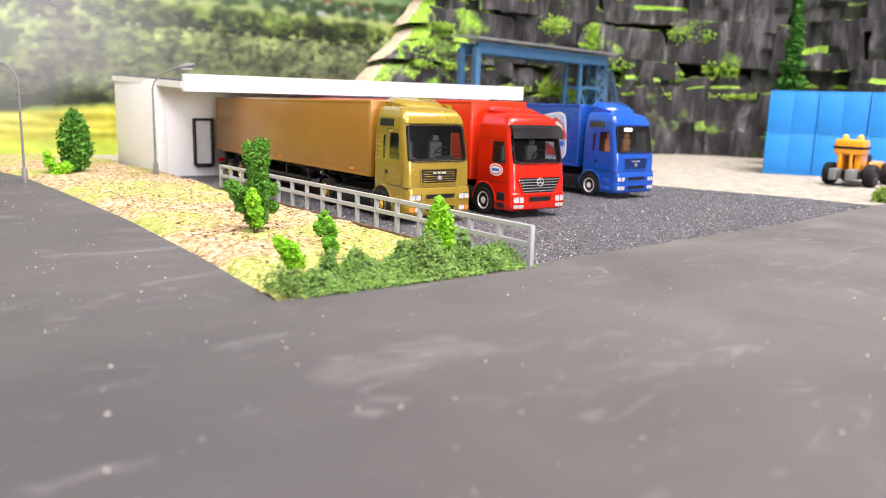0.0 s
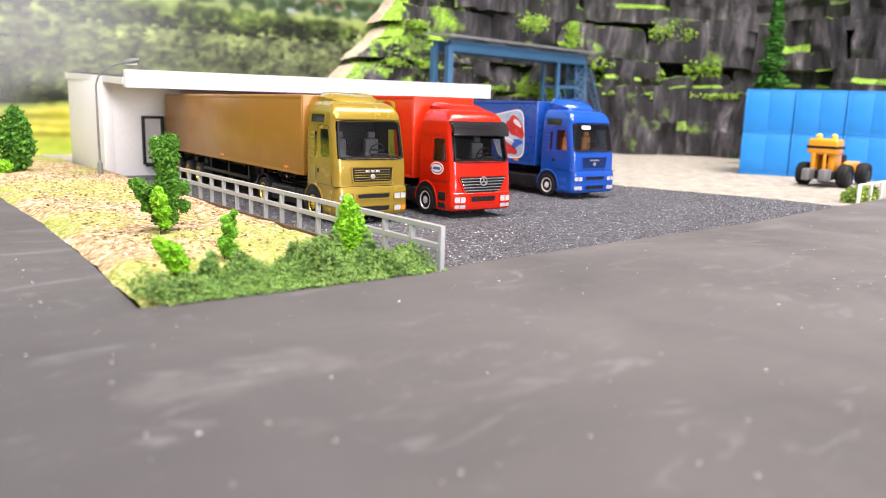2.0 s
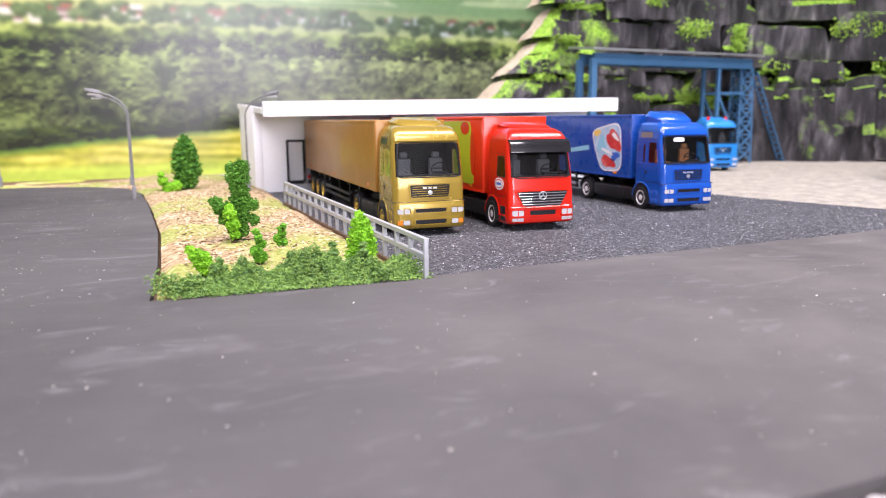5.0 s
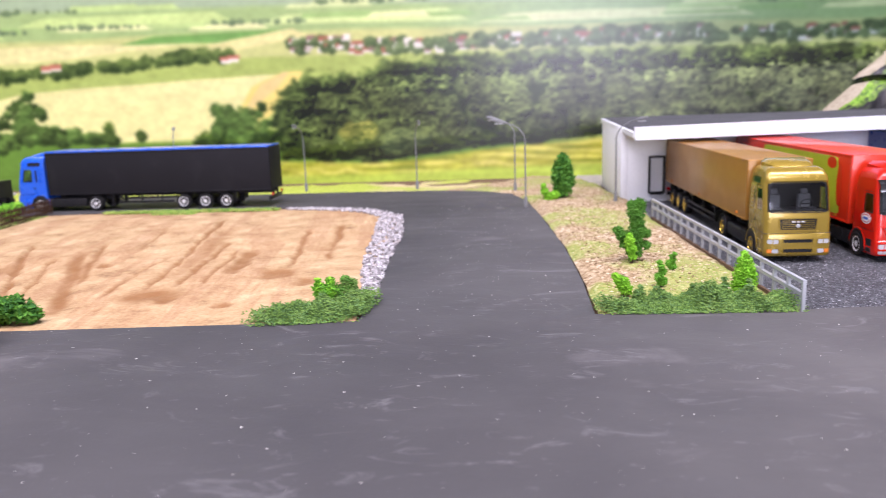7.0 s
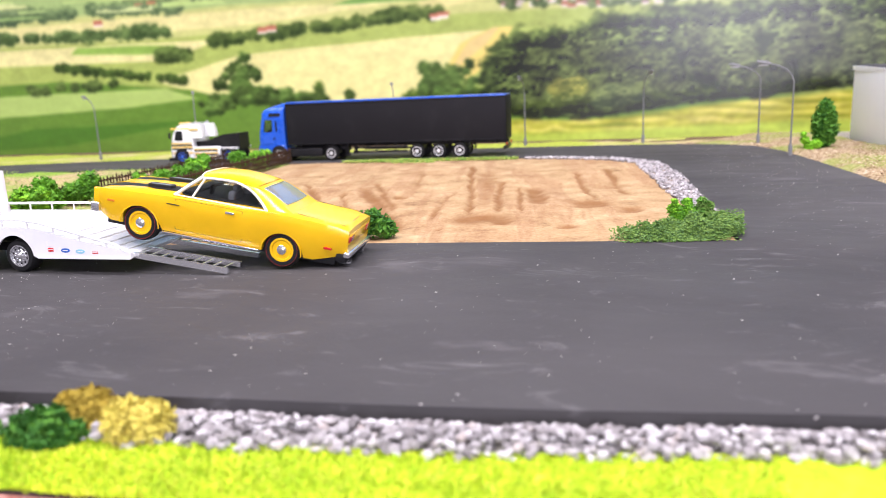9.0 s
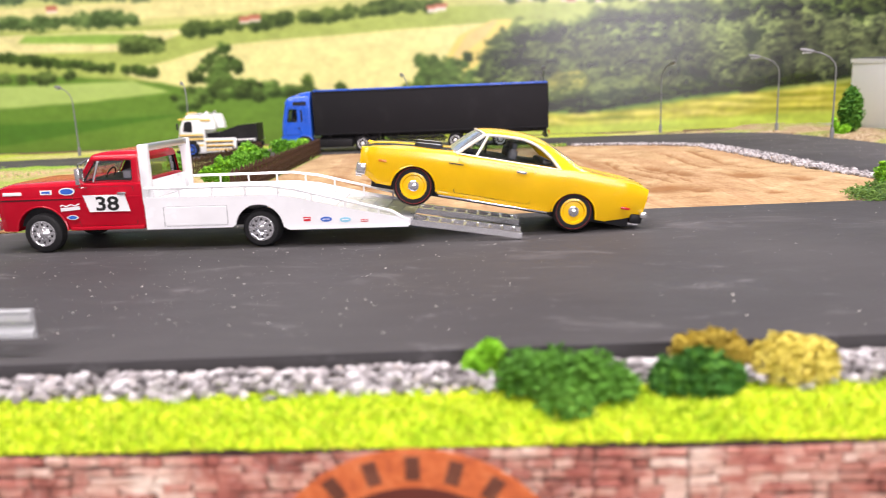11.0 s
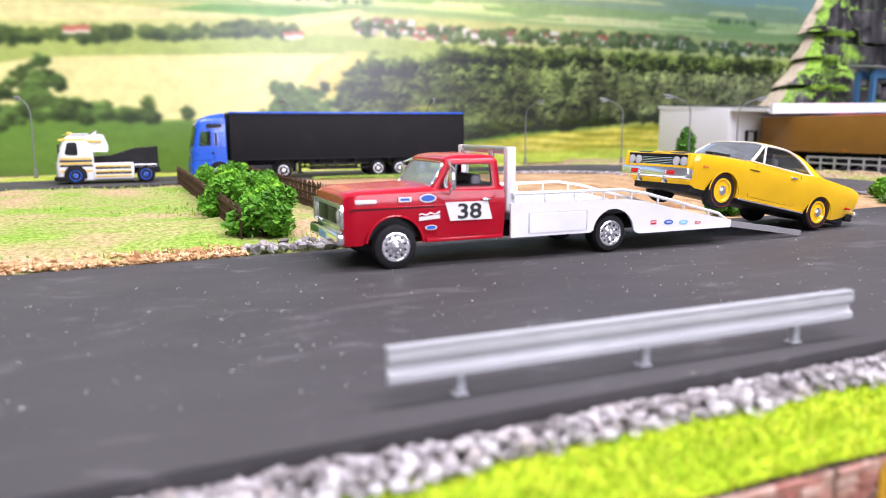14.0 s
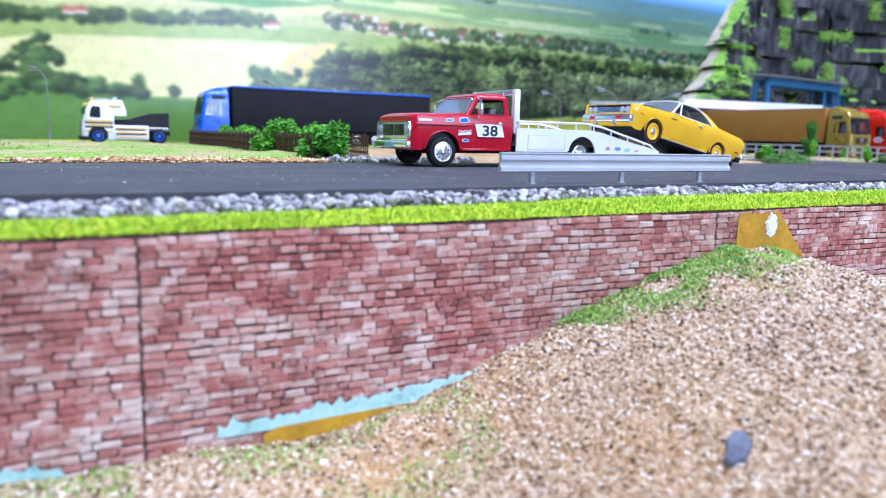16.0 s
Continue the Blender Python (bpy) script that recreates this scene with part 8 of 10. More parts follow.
for x in (1.05, 4.05, 7.05):
    bm = box(bmesh.new(), x - 0.07, x + 0.07, 0.05, 0.17, 0.0, 0.6, 0.02)
    box(bm, x - 0.10, x + 0.10, 0.02, 0.22, 0.0, 0.02, 0.006)
    part("post", bm, RAIL_GREY, guard)

# ---- yard: gantry, containers, loader ----
STEEL_BLUE = paint("steel_blue_paint", (0.045, 0.14, 0.27), 0.45, 0.0, 0.1)
gantry = thing("gantry_crane", "steel blue lattice gantry crane with a grey roof", "crane", "", 0, 0, -0.24)
GA, GB = Vector((53.8, 66.4, 0)), Vector((72.4, 69.0, 0))
along_g = (GB - GA).normalized()
cross_g = Vector((-along_g.y, along_g.x, 0))
for sg in (-0.9, 0.9):
    bm = beam(bmesh.new(), GA + cross_g * sg + Vector((0, 0, 9.3)), GB + cross_g * sg + Vector((0, 0, 9.3)), 0.35, 0.9)
    part("girder", bm, STEEL_BLUE, gantry)
part("roof_sheet", plate(bmesh.new(), [tuple(GA - along_g * 0.6 - cross_g * 1.7 + Vector((0, 0, 9.95))), tuple(GB + along_g * 0.8 - cross_g * 1.7 + Vector((0, 0, 9.95))), tuple(GB + along_g * 0.8 + cross_g * 1.7 + Vector((0, 0, 10.25))), tuple(GA - along_g * 0.6 + cross_g * 1.7 + Vector((0, 0, 10.25)))], (0, 0, 1), 0.18), SILVER, gantry, "grey roof sheet", 0)


def lattice_leg(p, nm):
    """A four-post lattice tower with crossed bars."""
    bm = bmesh.new()
    w = 0.8
    cs = [(-w, -w), (w, -w), (w, w), (-w, w)]
    for cx, cy in cs:
        beam(bm, (p.x + cx, p.y + cy, 0), (p.x + cx * 0.8, p.y + cy * 0.8, 9.0), 0.18, 0.18)
    for k in range(7):
        z0, z1 = 0.2 + 1.25 * k, 0.2 + 1.25 * (k + 1)
        for i in range(4):
            a, b = cs[i], cs[(i + 1) % 4]
            f0, f1 = 1 - 0.2 * z0 / 9, 1 - 0.2 * z1 / 9
            beam(bm, (p.x + a[0] * f0, p.y + a[1] * f0, z0), (p.x + b[0] * f1, p.y + b[1] * f1, z1), 0.14, 0.14)
            beam(bm, (p.x + b[0] * f0, p.y + b[1] * f0, z0), (p.x + a[0] * f1, p.y + a[1] * f1, z1), 0.14, 0.14)
            beam(bm, (p.x + a[0] * f1, p.y + a[1] * f1, z1), (p.x + b[0] * f1, p.y + b[1] * f1, z1), 0.14, 0.14)
    return part(nm, bm, STEEL_BLUE, gantry)


lattice_leg(GB, "lattice_tower")
bm = bmesh.new()
for sg in (-0.9, 0.9):
    p = GA + cross_g * sg
    beam(bm, (p.x, p.y, 0), (p.x, p.y, 9.3), 0.5, 0.5)
beam(bm, GA + cross_g * 0.9 + Vector((0, 0, 4)), GA - cross_g * 0.9 + Vector((0, 0, 7)), 0.2, 0.2)
part("plain_leg", bm, STEEL_BLUE, gantry)
bm = bmesh.new()
q = GB - along_g * 4.2
for sg in (-0.9, 0.9):
    beam(bm, q + cross_g * sg, q + cross_g * sg + Vector((0, 0, 9)), 0.3, 0.3)
    beam(bm, q + cross_g * sg + Vector((0, 0, 6.5)), GB - along_g * 0.8 + cross_g * sg + Vector((0, 0, 1.0)), 0.22, 0.22)
    beam(bm, q + cross_g * sg + Vector((0, 0, 6.6)), GB - along_g * 0.8 + cross_g * sg + Vector((0, 0, 6.6)), 0.2, 0.2)
part("braced_leg", bm, STEEL_BLUE, gantry)
lad = bmesh.new()
l0, l1 = GB + along_g * 5.2 - cross_g * 0.8, GB + along_g * 0.6 - cross_g * 0.8 + Vector((0, 0, 8.6))
for sg in (-0.35, 0.35):
    beam(lad, l0 + cross_g * sg, l1 + cross_g * sg, 0.13, 0.13)
for k in range(16):
    p = l0.lerp(l1, (k + 0.5) / 16)
    beam(lad, p - cross_g * 0.35, p + cross_g * 0.35, 0.08, 0.16)
part("stair_ladder", lad, STEEL_BLUE, gantry)

BOX_BLUE = paint("azure_container_paint", (0.005, 0.22, 0.62), 0.45, 0.0, 0.1)


def container(x, y, z, rz, label):
    """A corrugated shipping box with corner posts and an end door."""
    c = thing("container", label, "container", "stacked containers", x, y, z, rz)
    L, W_, H = 6.9, 3.3, 3.1
    rings = []
    n = 46
    outline_ = []
    for k in range(n):
        outline_.append((0.15 + (L - 0.3) * k / (n - 1), 0.03 + (0.05 if k % 4 < 2 else 0)))
    bm = bmesh.new()
    for sg in (0, 1):
        pts_ = [(px, py if sg == 0 else W_ - py) for px, py in outline_]
        lo = [bm.verts.new((px, py, 0.12)) for px, py in pts_]
        hi = [bm.verts.new((px, py, H - 0.12)) for px, py in pts_]
        for k in range(n - 1):
            bm.faces.new((lo[k], lo[k + 1], hi[k + 1], hi[k]) if sg == 0 else (lo[k + 1], lo[k], hi[k], hi[k + 1]))
    part("corrugated_wall", bm, BOX_BLUE, c, "", 20)
    part("roof_panel", box(bmesh.new(), 0.05, L - 0.05, 0.05, W_ - 0.05, H - 0.16, H - 0.04, 0.02), BOX_BLUE, c)
    part("floor_panel", box(bmesh.new(), 0.05, L - 0.05, 0.05, W_ - 0.05, 0.02, 0.16, 0.02), BOX_BLUE, c)
    bm = bmesh.new()
    for px in (0, L - 0.18):
        for py in (0, W_ - 0.18):
            box(bm, px, px + 0.18, py, py + 0.18, 0, H, 0.02)
    for zz in (0, H - 0.18):
        for py in (0, W_ - 0.18):
            box(bm, 0.18, L - 0.18, py, py + 0.18, zz, zz + 0.18, 0.02)
        for px in (0, L - 0.18):
            box(bm, px, px + 0.18, 0.18, W_ - 0.18, zz, zz + 0.18, 0.02)
    part("corner_frame", bm, BOX_BLUE, c)
    for k in range(2):
        y0 = 0.17 + k * (W_ / 2 - 0.17)
        part("door", box(bmesh.new(), -0.012, 0.08, y0, y0 + W_ / 2 - 0.18, 0.15, H - 0.15, 0.02), BOX_BLUE, c)
    part("rear_panel", box(bmesh.new(), L - 0.1, L - 0.02, 0.15, W_ - 0.15, 0.15, H - 0.15, 0.02), BOX_BLUE, c)
    return c


# columns of two, ends towards the road
for k, (x, y) in enumerate(((69.2, 43.9), (70.95, 41.04), (72.7, 38.18), (74.45, 35.32), (76.2, 32.46))):
    for z in (0, 3.12):
        container(x, y, -0.24 + z, 31.5, "azure blue shipping container " + ("stacked on another" if z else "standing on pale gravel"))

LOADER = paint("orange_yellow_paint", (0.75, 0.30, 0.01), 0.35)
load = thing("wheel_loader", "orange-yellow toy loader with black wheels on the gravel yard", "loader", "", 64.0, 38.4, -0.22, 8)
part("front_fork", box(box(bmesh.new(), -2.3, -0.9, -0.8, -0.3, 0.45, 1.25, 0.1), -2.3, -0.9, 0.3, 0.8, 0.45, 1.25, 0.1), LAMP_GREY, load, "grey front fork")
part("head_band", box(bmesh.new(), -1.24, 0.24, -1.03, 1.03, 2.62, 2.80, 0.03), BLACK, load, "black band round the tool head")
part("hose", tube(bmesh.new(), [(0.6, 0.2, 2.4), (1.3, 0.2, 2.7), (1.7, 0.2, 2.2), (1.8, 0.2, 1.6)], 0.08, 6), BLACK, load, "black hose")
part("front_frame", box(bmesh.new(), -1.2, 1.2, -0.9, 0.9, 0.5, 1.1, 0.1), BLACK, load, "dark grey front frame")
part("engine_cover", box(bmesh.new(), 1.2, 4.2, -1.0, 1.0, 0.8, 1.7, 0.2, 3), LOADER, load)
part("counterweight", box(bmesh.new(), 4.0, 4.9, -1.1, 1.1, 0.7, 1.5, 0.15, 3), SILVER, load, "grey rear weight")
part("arm", box(box(bmesh.new(), -0.9, 0.7, -0.75, -0.35, 1.0, 2.6, 0.1), -0.9, 0.7, 0.35, 0.75, 1.0, 2.6, 0.1), LOADER, load)
part("head", box(bmesh.new(), -1.2, 0.2, -1.0, 1.0, 2.2, 3.3, 0.2, 3), LOADER, load, "orange raised tool head")
part("lamp", lathe(lathe(bmesh.new(), [(0.2, 3.25), (0.22, 3.5), (0.1, 3.62), (0.004, 3.65)], "z", 12, (-0.5, -0.5, 0)), [(0.2, 3.25), (0.22, 3.5), (0.1, 3.62), (0.004, 3.65)], "z", 12, (-0.5, 0.5, 0)), STICKER_YELLOW, load, "yellow top lamps")
part("ram", rod(rod(bmesh.new(), (-1.0, 0.55, 0.9), (-1.1, 0.55, 2.3), 0.16), (-1.0, -0.2, 0.9), (-1.1, -0.2, 2.3), 0.12), LOADER, load)
part("seat_cab", box(bmesh.new(), 0.9, 1.9, -0.7, 0.7, 1.5, 2.2, 0.12), BLACK, load, "black seat housing")
for x in (-0.2, 3.6):
    for sg in (-1, 1):
        wheel(load, x, sg * 1.35, 0.8, 0.80, 0.75, BLACK, "dish")
part("axle", rod(rod(bmesh.new(), (-0.2, -1.3, 0.8), (-0.2, 1.3, 0.8), 0.15), (3.6, -1.3, 0.8), (3.6, 1.3, 0.8), 0.15), BLACK, load)

load.scale = (0.9, 0.9, 0.9)
tuft = bush("bush", "low grass tuft at the yard corner", 55.6, 32.6, -0.2, [(0, 0, 0.15, 0.45), (0.9, 0.2, 0.15, 0.5), (1.8, 0.3, 0.2, 0.5), (2.8, 0.5, 0.2, 0.5)], LEAF_OLIVE, 900, 0.09, 0.0, LEAF_MOSS)
small_rail = thing("handrail", "short white plastic rail at the yard corner", "railing")
part("top_bar", beam(bmesh.new(), (55.0, 32.0, 0.75), (62, 33.0, 0.75), 0.1, 0.1), WHITE, small_rail)
for k in range(5):
    part("post", box(bmesh.new(), 55.0 + 1.7 * k, 55.14 + 1.7 * k, 31.95 + 0.24 * k, 32.09 + 0.24 * k, -0.3, 0.78, 0.01), WHITE, small_rail)


# ---- rock face ----
def slate():
    m = mat("dark_slate_rock", rough=0.7, spec=0.4)
    co = coords(m)
    mp = nd(m, "ShaderNodeMapping")
    mp.inputs["Scale"].default_value = (1.0, 1.0, 0.22)
    ln(m, co, mp.inputs["Vector"])
    streak, fine = tex(m, 0.8, 6, 0.65, mp.outputs[0], 0.4), tex(m, 4.0, 4)
    c = ramp(m, streak, [(0.30, (0.006, 0.006, 0.007)), (0.48, (0.028, 0.027, 0.030)), (0.62, (0.09, 0.085, 0.092)), (0.78, (0.34, 0.32, 0.33))])
    patchy = tex(m, 0.16, 5, 0.6)
    geo = nd(m, "ShaderNodeNewGeometry")
    sep = nd(m, "ShaderNodeSeparateXYZ")
    ln(m, geo.outputs["Normal"], sep.inputs[0])
    up = mth(m, "MULTIPLY", sep.outputs["Z"], 0.36)
    moss = ramp(m, mth(m, "ADD", patchy, up), [(0.60, (0, 0, 0)), (0.72, (1, 1, 1))])
    green = ramp(m, fine, [(0.3, (0.06, 0.16, 0.01)), (0.5, (0.20, 0.40, 0.03)), (0.75, (0.46, 0.60, 0.12))])
    to(m, "Base Color", mix(m, moss, c, green))
    bump(m, mth(m, "ADD", streak, mth(m, "MULTIPLY", fine, 0.4)), 0.25, 1.0)
    return m


SLATE = slate()
MOSS = speckled("pale_green_moss", [(0.3, (0.10, 0.22, 0.02)), (0.5, (0.24, 0.42, 0.05)), (0.75, (0.48, 0.60, 0.16))], 0.8, 0.95, 6.0, 0.03)
PALE_ROCK = speckled("pale_sandstone", [(0.3, (0.22, 0.18, 0.12)), (0.5, (0.44, 0.38, 0.28)), (0.75, (0.62, 0.56, 0.44))], 0.4, 0.9, 4.0, 0.08)
cliff = thing("rock_cliff", "dark slate rock face with bright green moss behind the yard", "cliff")
CL = [(44, 74.2), (52, 73.2), (62, 73.6), (76, 72.4), (86, 67), (90.5, 58), (92, 44), (96, 28)]
crng = random.Random(5)


def rock(p, ang, w, d, h, seed, mat_):
    """A broken block: a box cut fine and roughened, flutes running down."""
    bm = bmesh.new()
    bmesh.ops.create_cube(bm, size=1)
    bmesh.ops.subdivide_edges(bm, edges=bm.edges[:], cuts=7, use_grid_fill=True)
    for v in bm.verts:
        x, y, z = v.co.x, v.co.y, v.co.z
        v.co = Vector((x * w, y * d, z * h))
        n1 = noise.noise(Vector((x * w * 0.35 + seed, y * d * 0.35, z * h * 0.12)))
        n2 = noise.noise(Vector((x * w * 1.1, y * d * 1.1 + seed, z * h * 0.5)))
        cell = noise.cell(Vector((x * w * 0.6 + seed * 3, y * d * 0.5, z * h * 0.25)))
        v.co += Vector((0.5 * n2, 0.9 * n1 + 0.3 * n2 - 0.55 * cell, 0.35 * n2))
        k = 1 - 0.16 * (z + 0.5) * (0.5 + noise.cell(Vector((seed, 1, 2))))
        v.co.x *= k
    bmesh.ops.transform(bm, matrix=Matrix.Translation(p) @ Matrix.Rotation(ang, 4, "Z") @ Matrix.Rotation(radians(crng.uniform(-5, 5)), 4, "Y"), verts=bm.verts)
    return part("rock_block", bm, mat_, cliff, "", 28)


bands = [(-0.3, 6.0), (6.0, 8.6), (8.6, 13.0), (13.0, 17.4), (17.4, 22), (22, 27)]
for bi, (z0, z1) in enumerate(bands):
    t = 0.0
    while t < 1.0:
        step = crng.uniform(0.06, 0.15)
        a, b = along(CL, min(1, t)), along(CL, min(1, t + step))
        c = (a + b) / 2
        ang = math.atan2(b.y - a.y, b.x - a.x)
        reach = float(np.interp(c.x, [44, 46, 50, 54, 58], [5.5, 9, 12.5, 20, 40])) if c.y > 70 else 40
        if z0 < reach and not (c.x < 57 and c.y > 70):
            nrm = Vector((math.sin(ang), -math.cos(ang), 0))
            back = 0.45 * bi + crng.uniform(-1.5, 1.2) - (0.8 if bi in (0, 2) else 0)
            z0j = z0 + (crng.uniform(-1.4, 0.6) if bi > 1 else 0.0)
            hh = min(z1 + crng.uniform(-0.6, 1.0), reach) - z0j
            rock(Vector((c.x, c.y, z0j + hh / 2)) - nrm * (back + 1.2) * 1.0 + nrm * 0.2, ang, (b - a).length * crng.uniform(0.98, 1.12), crng.uniform(3.6, 5.2), hh * crng.uniform(0.93, 1.02), crng.uniform(0, 90),
                 PALE_ROCK if (c.x < 50 and c.y > 70 and bi < 2) else SLATE)
        t += step
# the sloping end of the cliff: four terraces, each set back above the last, with a pale flank
for k, (z0, z1, xa, xb, yf) in enumerate(((-0.3, 7.7, 41.0, 49.6, 71.6), (8.2, 11.2, 49.6, 53.0, 72.3), (11.5, 14.3, 52.2, 54.8, 72.9), (14.6, 21, 53.2, 57.5, 73.3))):
    def face(u, v, z0=z0, z1=z1, xa=xa, xb=xb, yf=yf):
        xl = xa + (xb - xa) * v
        x = xl + (62 - xl) * u
        z = z0 + (z1 - z0) * v
        rough = 0.55 * nz(x, 0, z, 0.35) + 0.5 * abs(nz(x * 1.3, 3, z * 0.25, 0.9)) + 0.25 * noise.cell(Vector((x * 0.55, z * 0.2, k)))
        return (x + 0.10 * nz(x, z, 2, 0.6), yf + 0.6 * v - rough + 1.6 * max(0, 0.12 - u) * 6, z + 0.25 * nz(x, 5, 0, 0.5) * v)
    part("rock_face", sheet(face, 70, 24), SLATE, cliff, "dark slate terrace", 30)

    def flank(u, v, face=face):
        x, y, z = face(0.0, v)
        return (x - 0.8 * u + 0.15 * nz(u * 2, v * 3, 1, 1.0), y + (75.1 - y) * u, z - 0.3 * u + 0.08 * nz(u * 3, v * 4, 2, 1.0))
    part("rock_flank", sheet(flank, 10, 24), PALE_ROCK, cliff, "pale sandstone flank", 30)

    def ledge(u, v, face=face, yf=yf):
        x, y, z = face(u, 1.0)
        return (x, y + (76 - y) * v, z + 0.3 * v + 0.2 * nz(x, v * 4, 3, 0.9))
    part("rock_ledge", sheet(ledge, 60, 8), SLATE, cliff, "mossy ledge", 30)
part("rock_core", loft(bmesh.new(), [[(x, y, -0.3), (x, y, h), (x + dx, y + dy, h), (x + dx, y + dy, -0.3)] for x, y, dx, dy, h in
                                     ((56, 76, 0.5, 6, 15), (66, 76, 0.5, 6, 26), (79, 75.5, 6, 6, 28), (89, 70, 7, 4, 28), (94, 58, 7, 2, 28), (96, 44, 7, 1, 28), (100, 26, 7, 1, 28))]), SLATE, cliff)
moss_pts = []
for bi, (z0, z1) in enumerate(bands[:5]):
    for _ in range(6):
        t = crng.uniform(0.2, 0.98)
        c = along(CL, t)
        d = along(CL, min(1, t + 0.01)) - c
        nrm = Vector((d.y, -d.x, 0)).normalized()
        L = crng.uniform(0.6, 2.6)
        drop = crng.random() < 0.5
        for _ in range(int(150 * L)):
            if drop:
                q = c + nrm * crng.uniform(1.3, 2.3) + d.normalized() * crng.gauss(0, 0.45)
                moss_pts.append((q.x, q.y, z1 - L * 1.2 * crng.random()))
            else:
                q = c + nrm * crng.uniform(0.6, 2.2) + d.normalized() * crng.uniform(-L, L)
                moss_pts.append((q.x, q.y, z1 + 0.5 * math.sin(L * 7) + crng.gauss(0, 0.4)))
for z1, xa, yf in ((7.8, 50, 72.2), (11.3, 53.2, 72.9), (14.4, 55, 73.4)):
    for _ in range(3):
        xc, L = crng.uniform(xa + 0.3, 61), crng.uniform(0.5, 1.3)
        for _ in range(int(130 * L)):
            moss_pts.append((xc + crng.uniform(-L, L), yf + crng.uniform(-0.8, 0.6), z1 + crng.uniform(-0.3, 0.35)))
for _ in range(3000):
    t = crng.uniform(0.22, 0.8)
    c = along(CL, t)
    d = along(CL, min(1, t + 0.01)) - c
    q = c + Vector((d.y, -d.x, 0)).normalized() * crng.uniform(1.2, 2.6)
    if nz(q.x, q.y, 1, 0.25) > -0.25:
        moss_pts.append((q.x, q.y, 6.05 + crng.gauss(0, 0.16)))
mp_ = np.array(moss_pts)
o = new("hanging_moss", crumbs(mp_, 0.13 * (0.5 + prng.random(len(mp_))), "hanging_moss", MOSS))
o.parent = cliff
tagged(o, "bright green moss on ledges", kind="stuff")


def conifer(x, y, z, h, r, label):
    c = thing("conifer", label, "tree", "", x, y, z)
    part("trunk", rod(bmesh.new(), (0, 0, 0), (0, 0, h), 0.25, 8, 0.04), BARK, c)
    n = 1500
    t = prng.random(n) ** 0.8
    a = prng.random(n) * 2 * math.pi
    rr = r * (1 - t) * (0.35 + 0.65 * prng.random(n)) * (0.75 + 0.25 * np.sin(t * 60))
    pts = np.stack([rr * np.cos(a), rr * np.sin(a), 0.8 + t * (h - 0.8) - 0.2 * rr], 1)
    o = new("needles", crumbs(pts, 0.28 * (0.6 + 0.8 * prng.random(n)), "needles", LEAF_DARK, 0.5))
    o.parent = c
    return c


conifer(80, 52.5, -0.24, 16, 2.6, "tall dark green conifer behind the containers")

# ---- joint of the road sheet, and dust on it ----
setting("road_joint", plate(bmesh.new(), [(-26.395, 24.7, 0.001), (-26.19, 12.75, 0.001), (-26.155, 12.75, 0.001), (-26.355, 24.7, 0.001)], (0, 0, 1), 0.004), BLACK, "dark joint across the road sheet", 0)
DUST = speckled("pale_dust", [(0.3, (0.55, 0.52, 0.47)), (0.7, (0.82, 0.80, 0.76))], 2.0, 0.9)
dn = 3600
dp = np.stack([-40 + 95 * prng.random(dn), 14.2 + 13 * prng.random(dn), np.full(dn, 0.012)], 1)
dp[2::3, 0], dp[2::3, 1] = -30 + 26 * prng.random(len(dp[2::3])), 14.4 + 8 * prng.random(len(dp[2::3]))
dp[::4, 0], dp[::4, 1] = 12.5 + 6 * prng.random(len(dp[::4])), 28 + 34 * prng.random(len(dp[::4]))
tagged(new("road_dust", crumbs(dp, 0.005 + 0.020 * prng.random(dn) ** 6, "road_dust", DUST, 0.5)), "pale specks of dust on the road", "dust", kind="stuff")

# ---- chips on the planted bed and the sand ----
CHIP = mat("wood_chip", rough=0.95, spec=0.2)
gi = nd(CHIP, "ShaderNodeNewGeometry")
to(CHIP, "Base Color", ramp(CHIP, gi.outputs["Random Per Island"], [(0.0, (0.09, 0.045, 0.022)), (0.22, (0.26, 0.175, 0.09)), (0.5, (0.47, 0.355, 0.21)), (0.8, (0.60, 0.48, 0.32)), (1.0, (0.76, 0.66, 0.50))]))


def scatter(name, label, pts, size, mat_, squash=0.5):
    return tagged(new(name, crumbs(np.array(pts), size * (0.4 + prng.random(len(pts))), name, mat_, squash)), label, "chips", kind="stuff")


pts = []
while len(pts) < 5200:
    x = -46 + 25.6 * prng.random()
    y = float(np.interp(x, [-46, -26, -12], [24.1, 25.45, 26.4])) + 0.03 + 1.5 * prng.random() ** 2.2
    if nz(x, y, 3, 0.7) > -0.22:
        pts.append((x, y, 0.02 + 0.10 * prng.random() ** 2))
SANDY = mat("tan_sand_crumb", rough=0.95, spec=0.2)
gi = nd(SANDY, "ShaderNodeNewGeometry")
to(SANDY, "Base Color", ramp(SANDY, gi.outputs["Random Per Island"], [(0.0, (0.24, 0.12, 0.05)), (0.4, (0.46, 0.27, 0.12)), (0.75, (0.60, 0.40, 0.20)), (1.0, (0.74, 0.58, 0.36))]))
scatter("sand_crumbs", "tan sandy crumbs along the meadow edge", pts, 0.075, SANDY, 0.7)
SLOPE_CHIP = mat("cork_chip", rough=0.95, spec=0.2)
gi = nd(SLOPE_CHIP, "ShaderNodeNewGeometry")
to(SLOPE_CHIP, "Base Color", ramp(SLOPE_CHIP, gi.outputs["Random Per Island"], [(0.0, (0.05, 0.024, 0.012)), (0.2, (0.20, 0.115, 0.055)), (0.45, (0.50, 0.36, 0.225)), (0.75, (0.70, 0.56, 0.40)), (1.0, (0.86, 0.78, 0.66))]))
pts = []
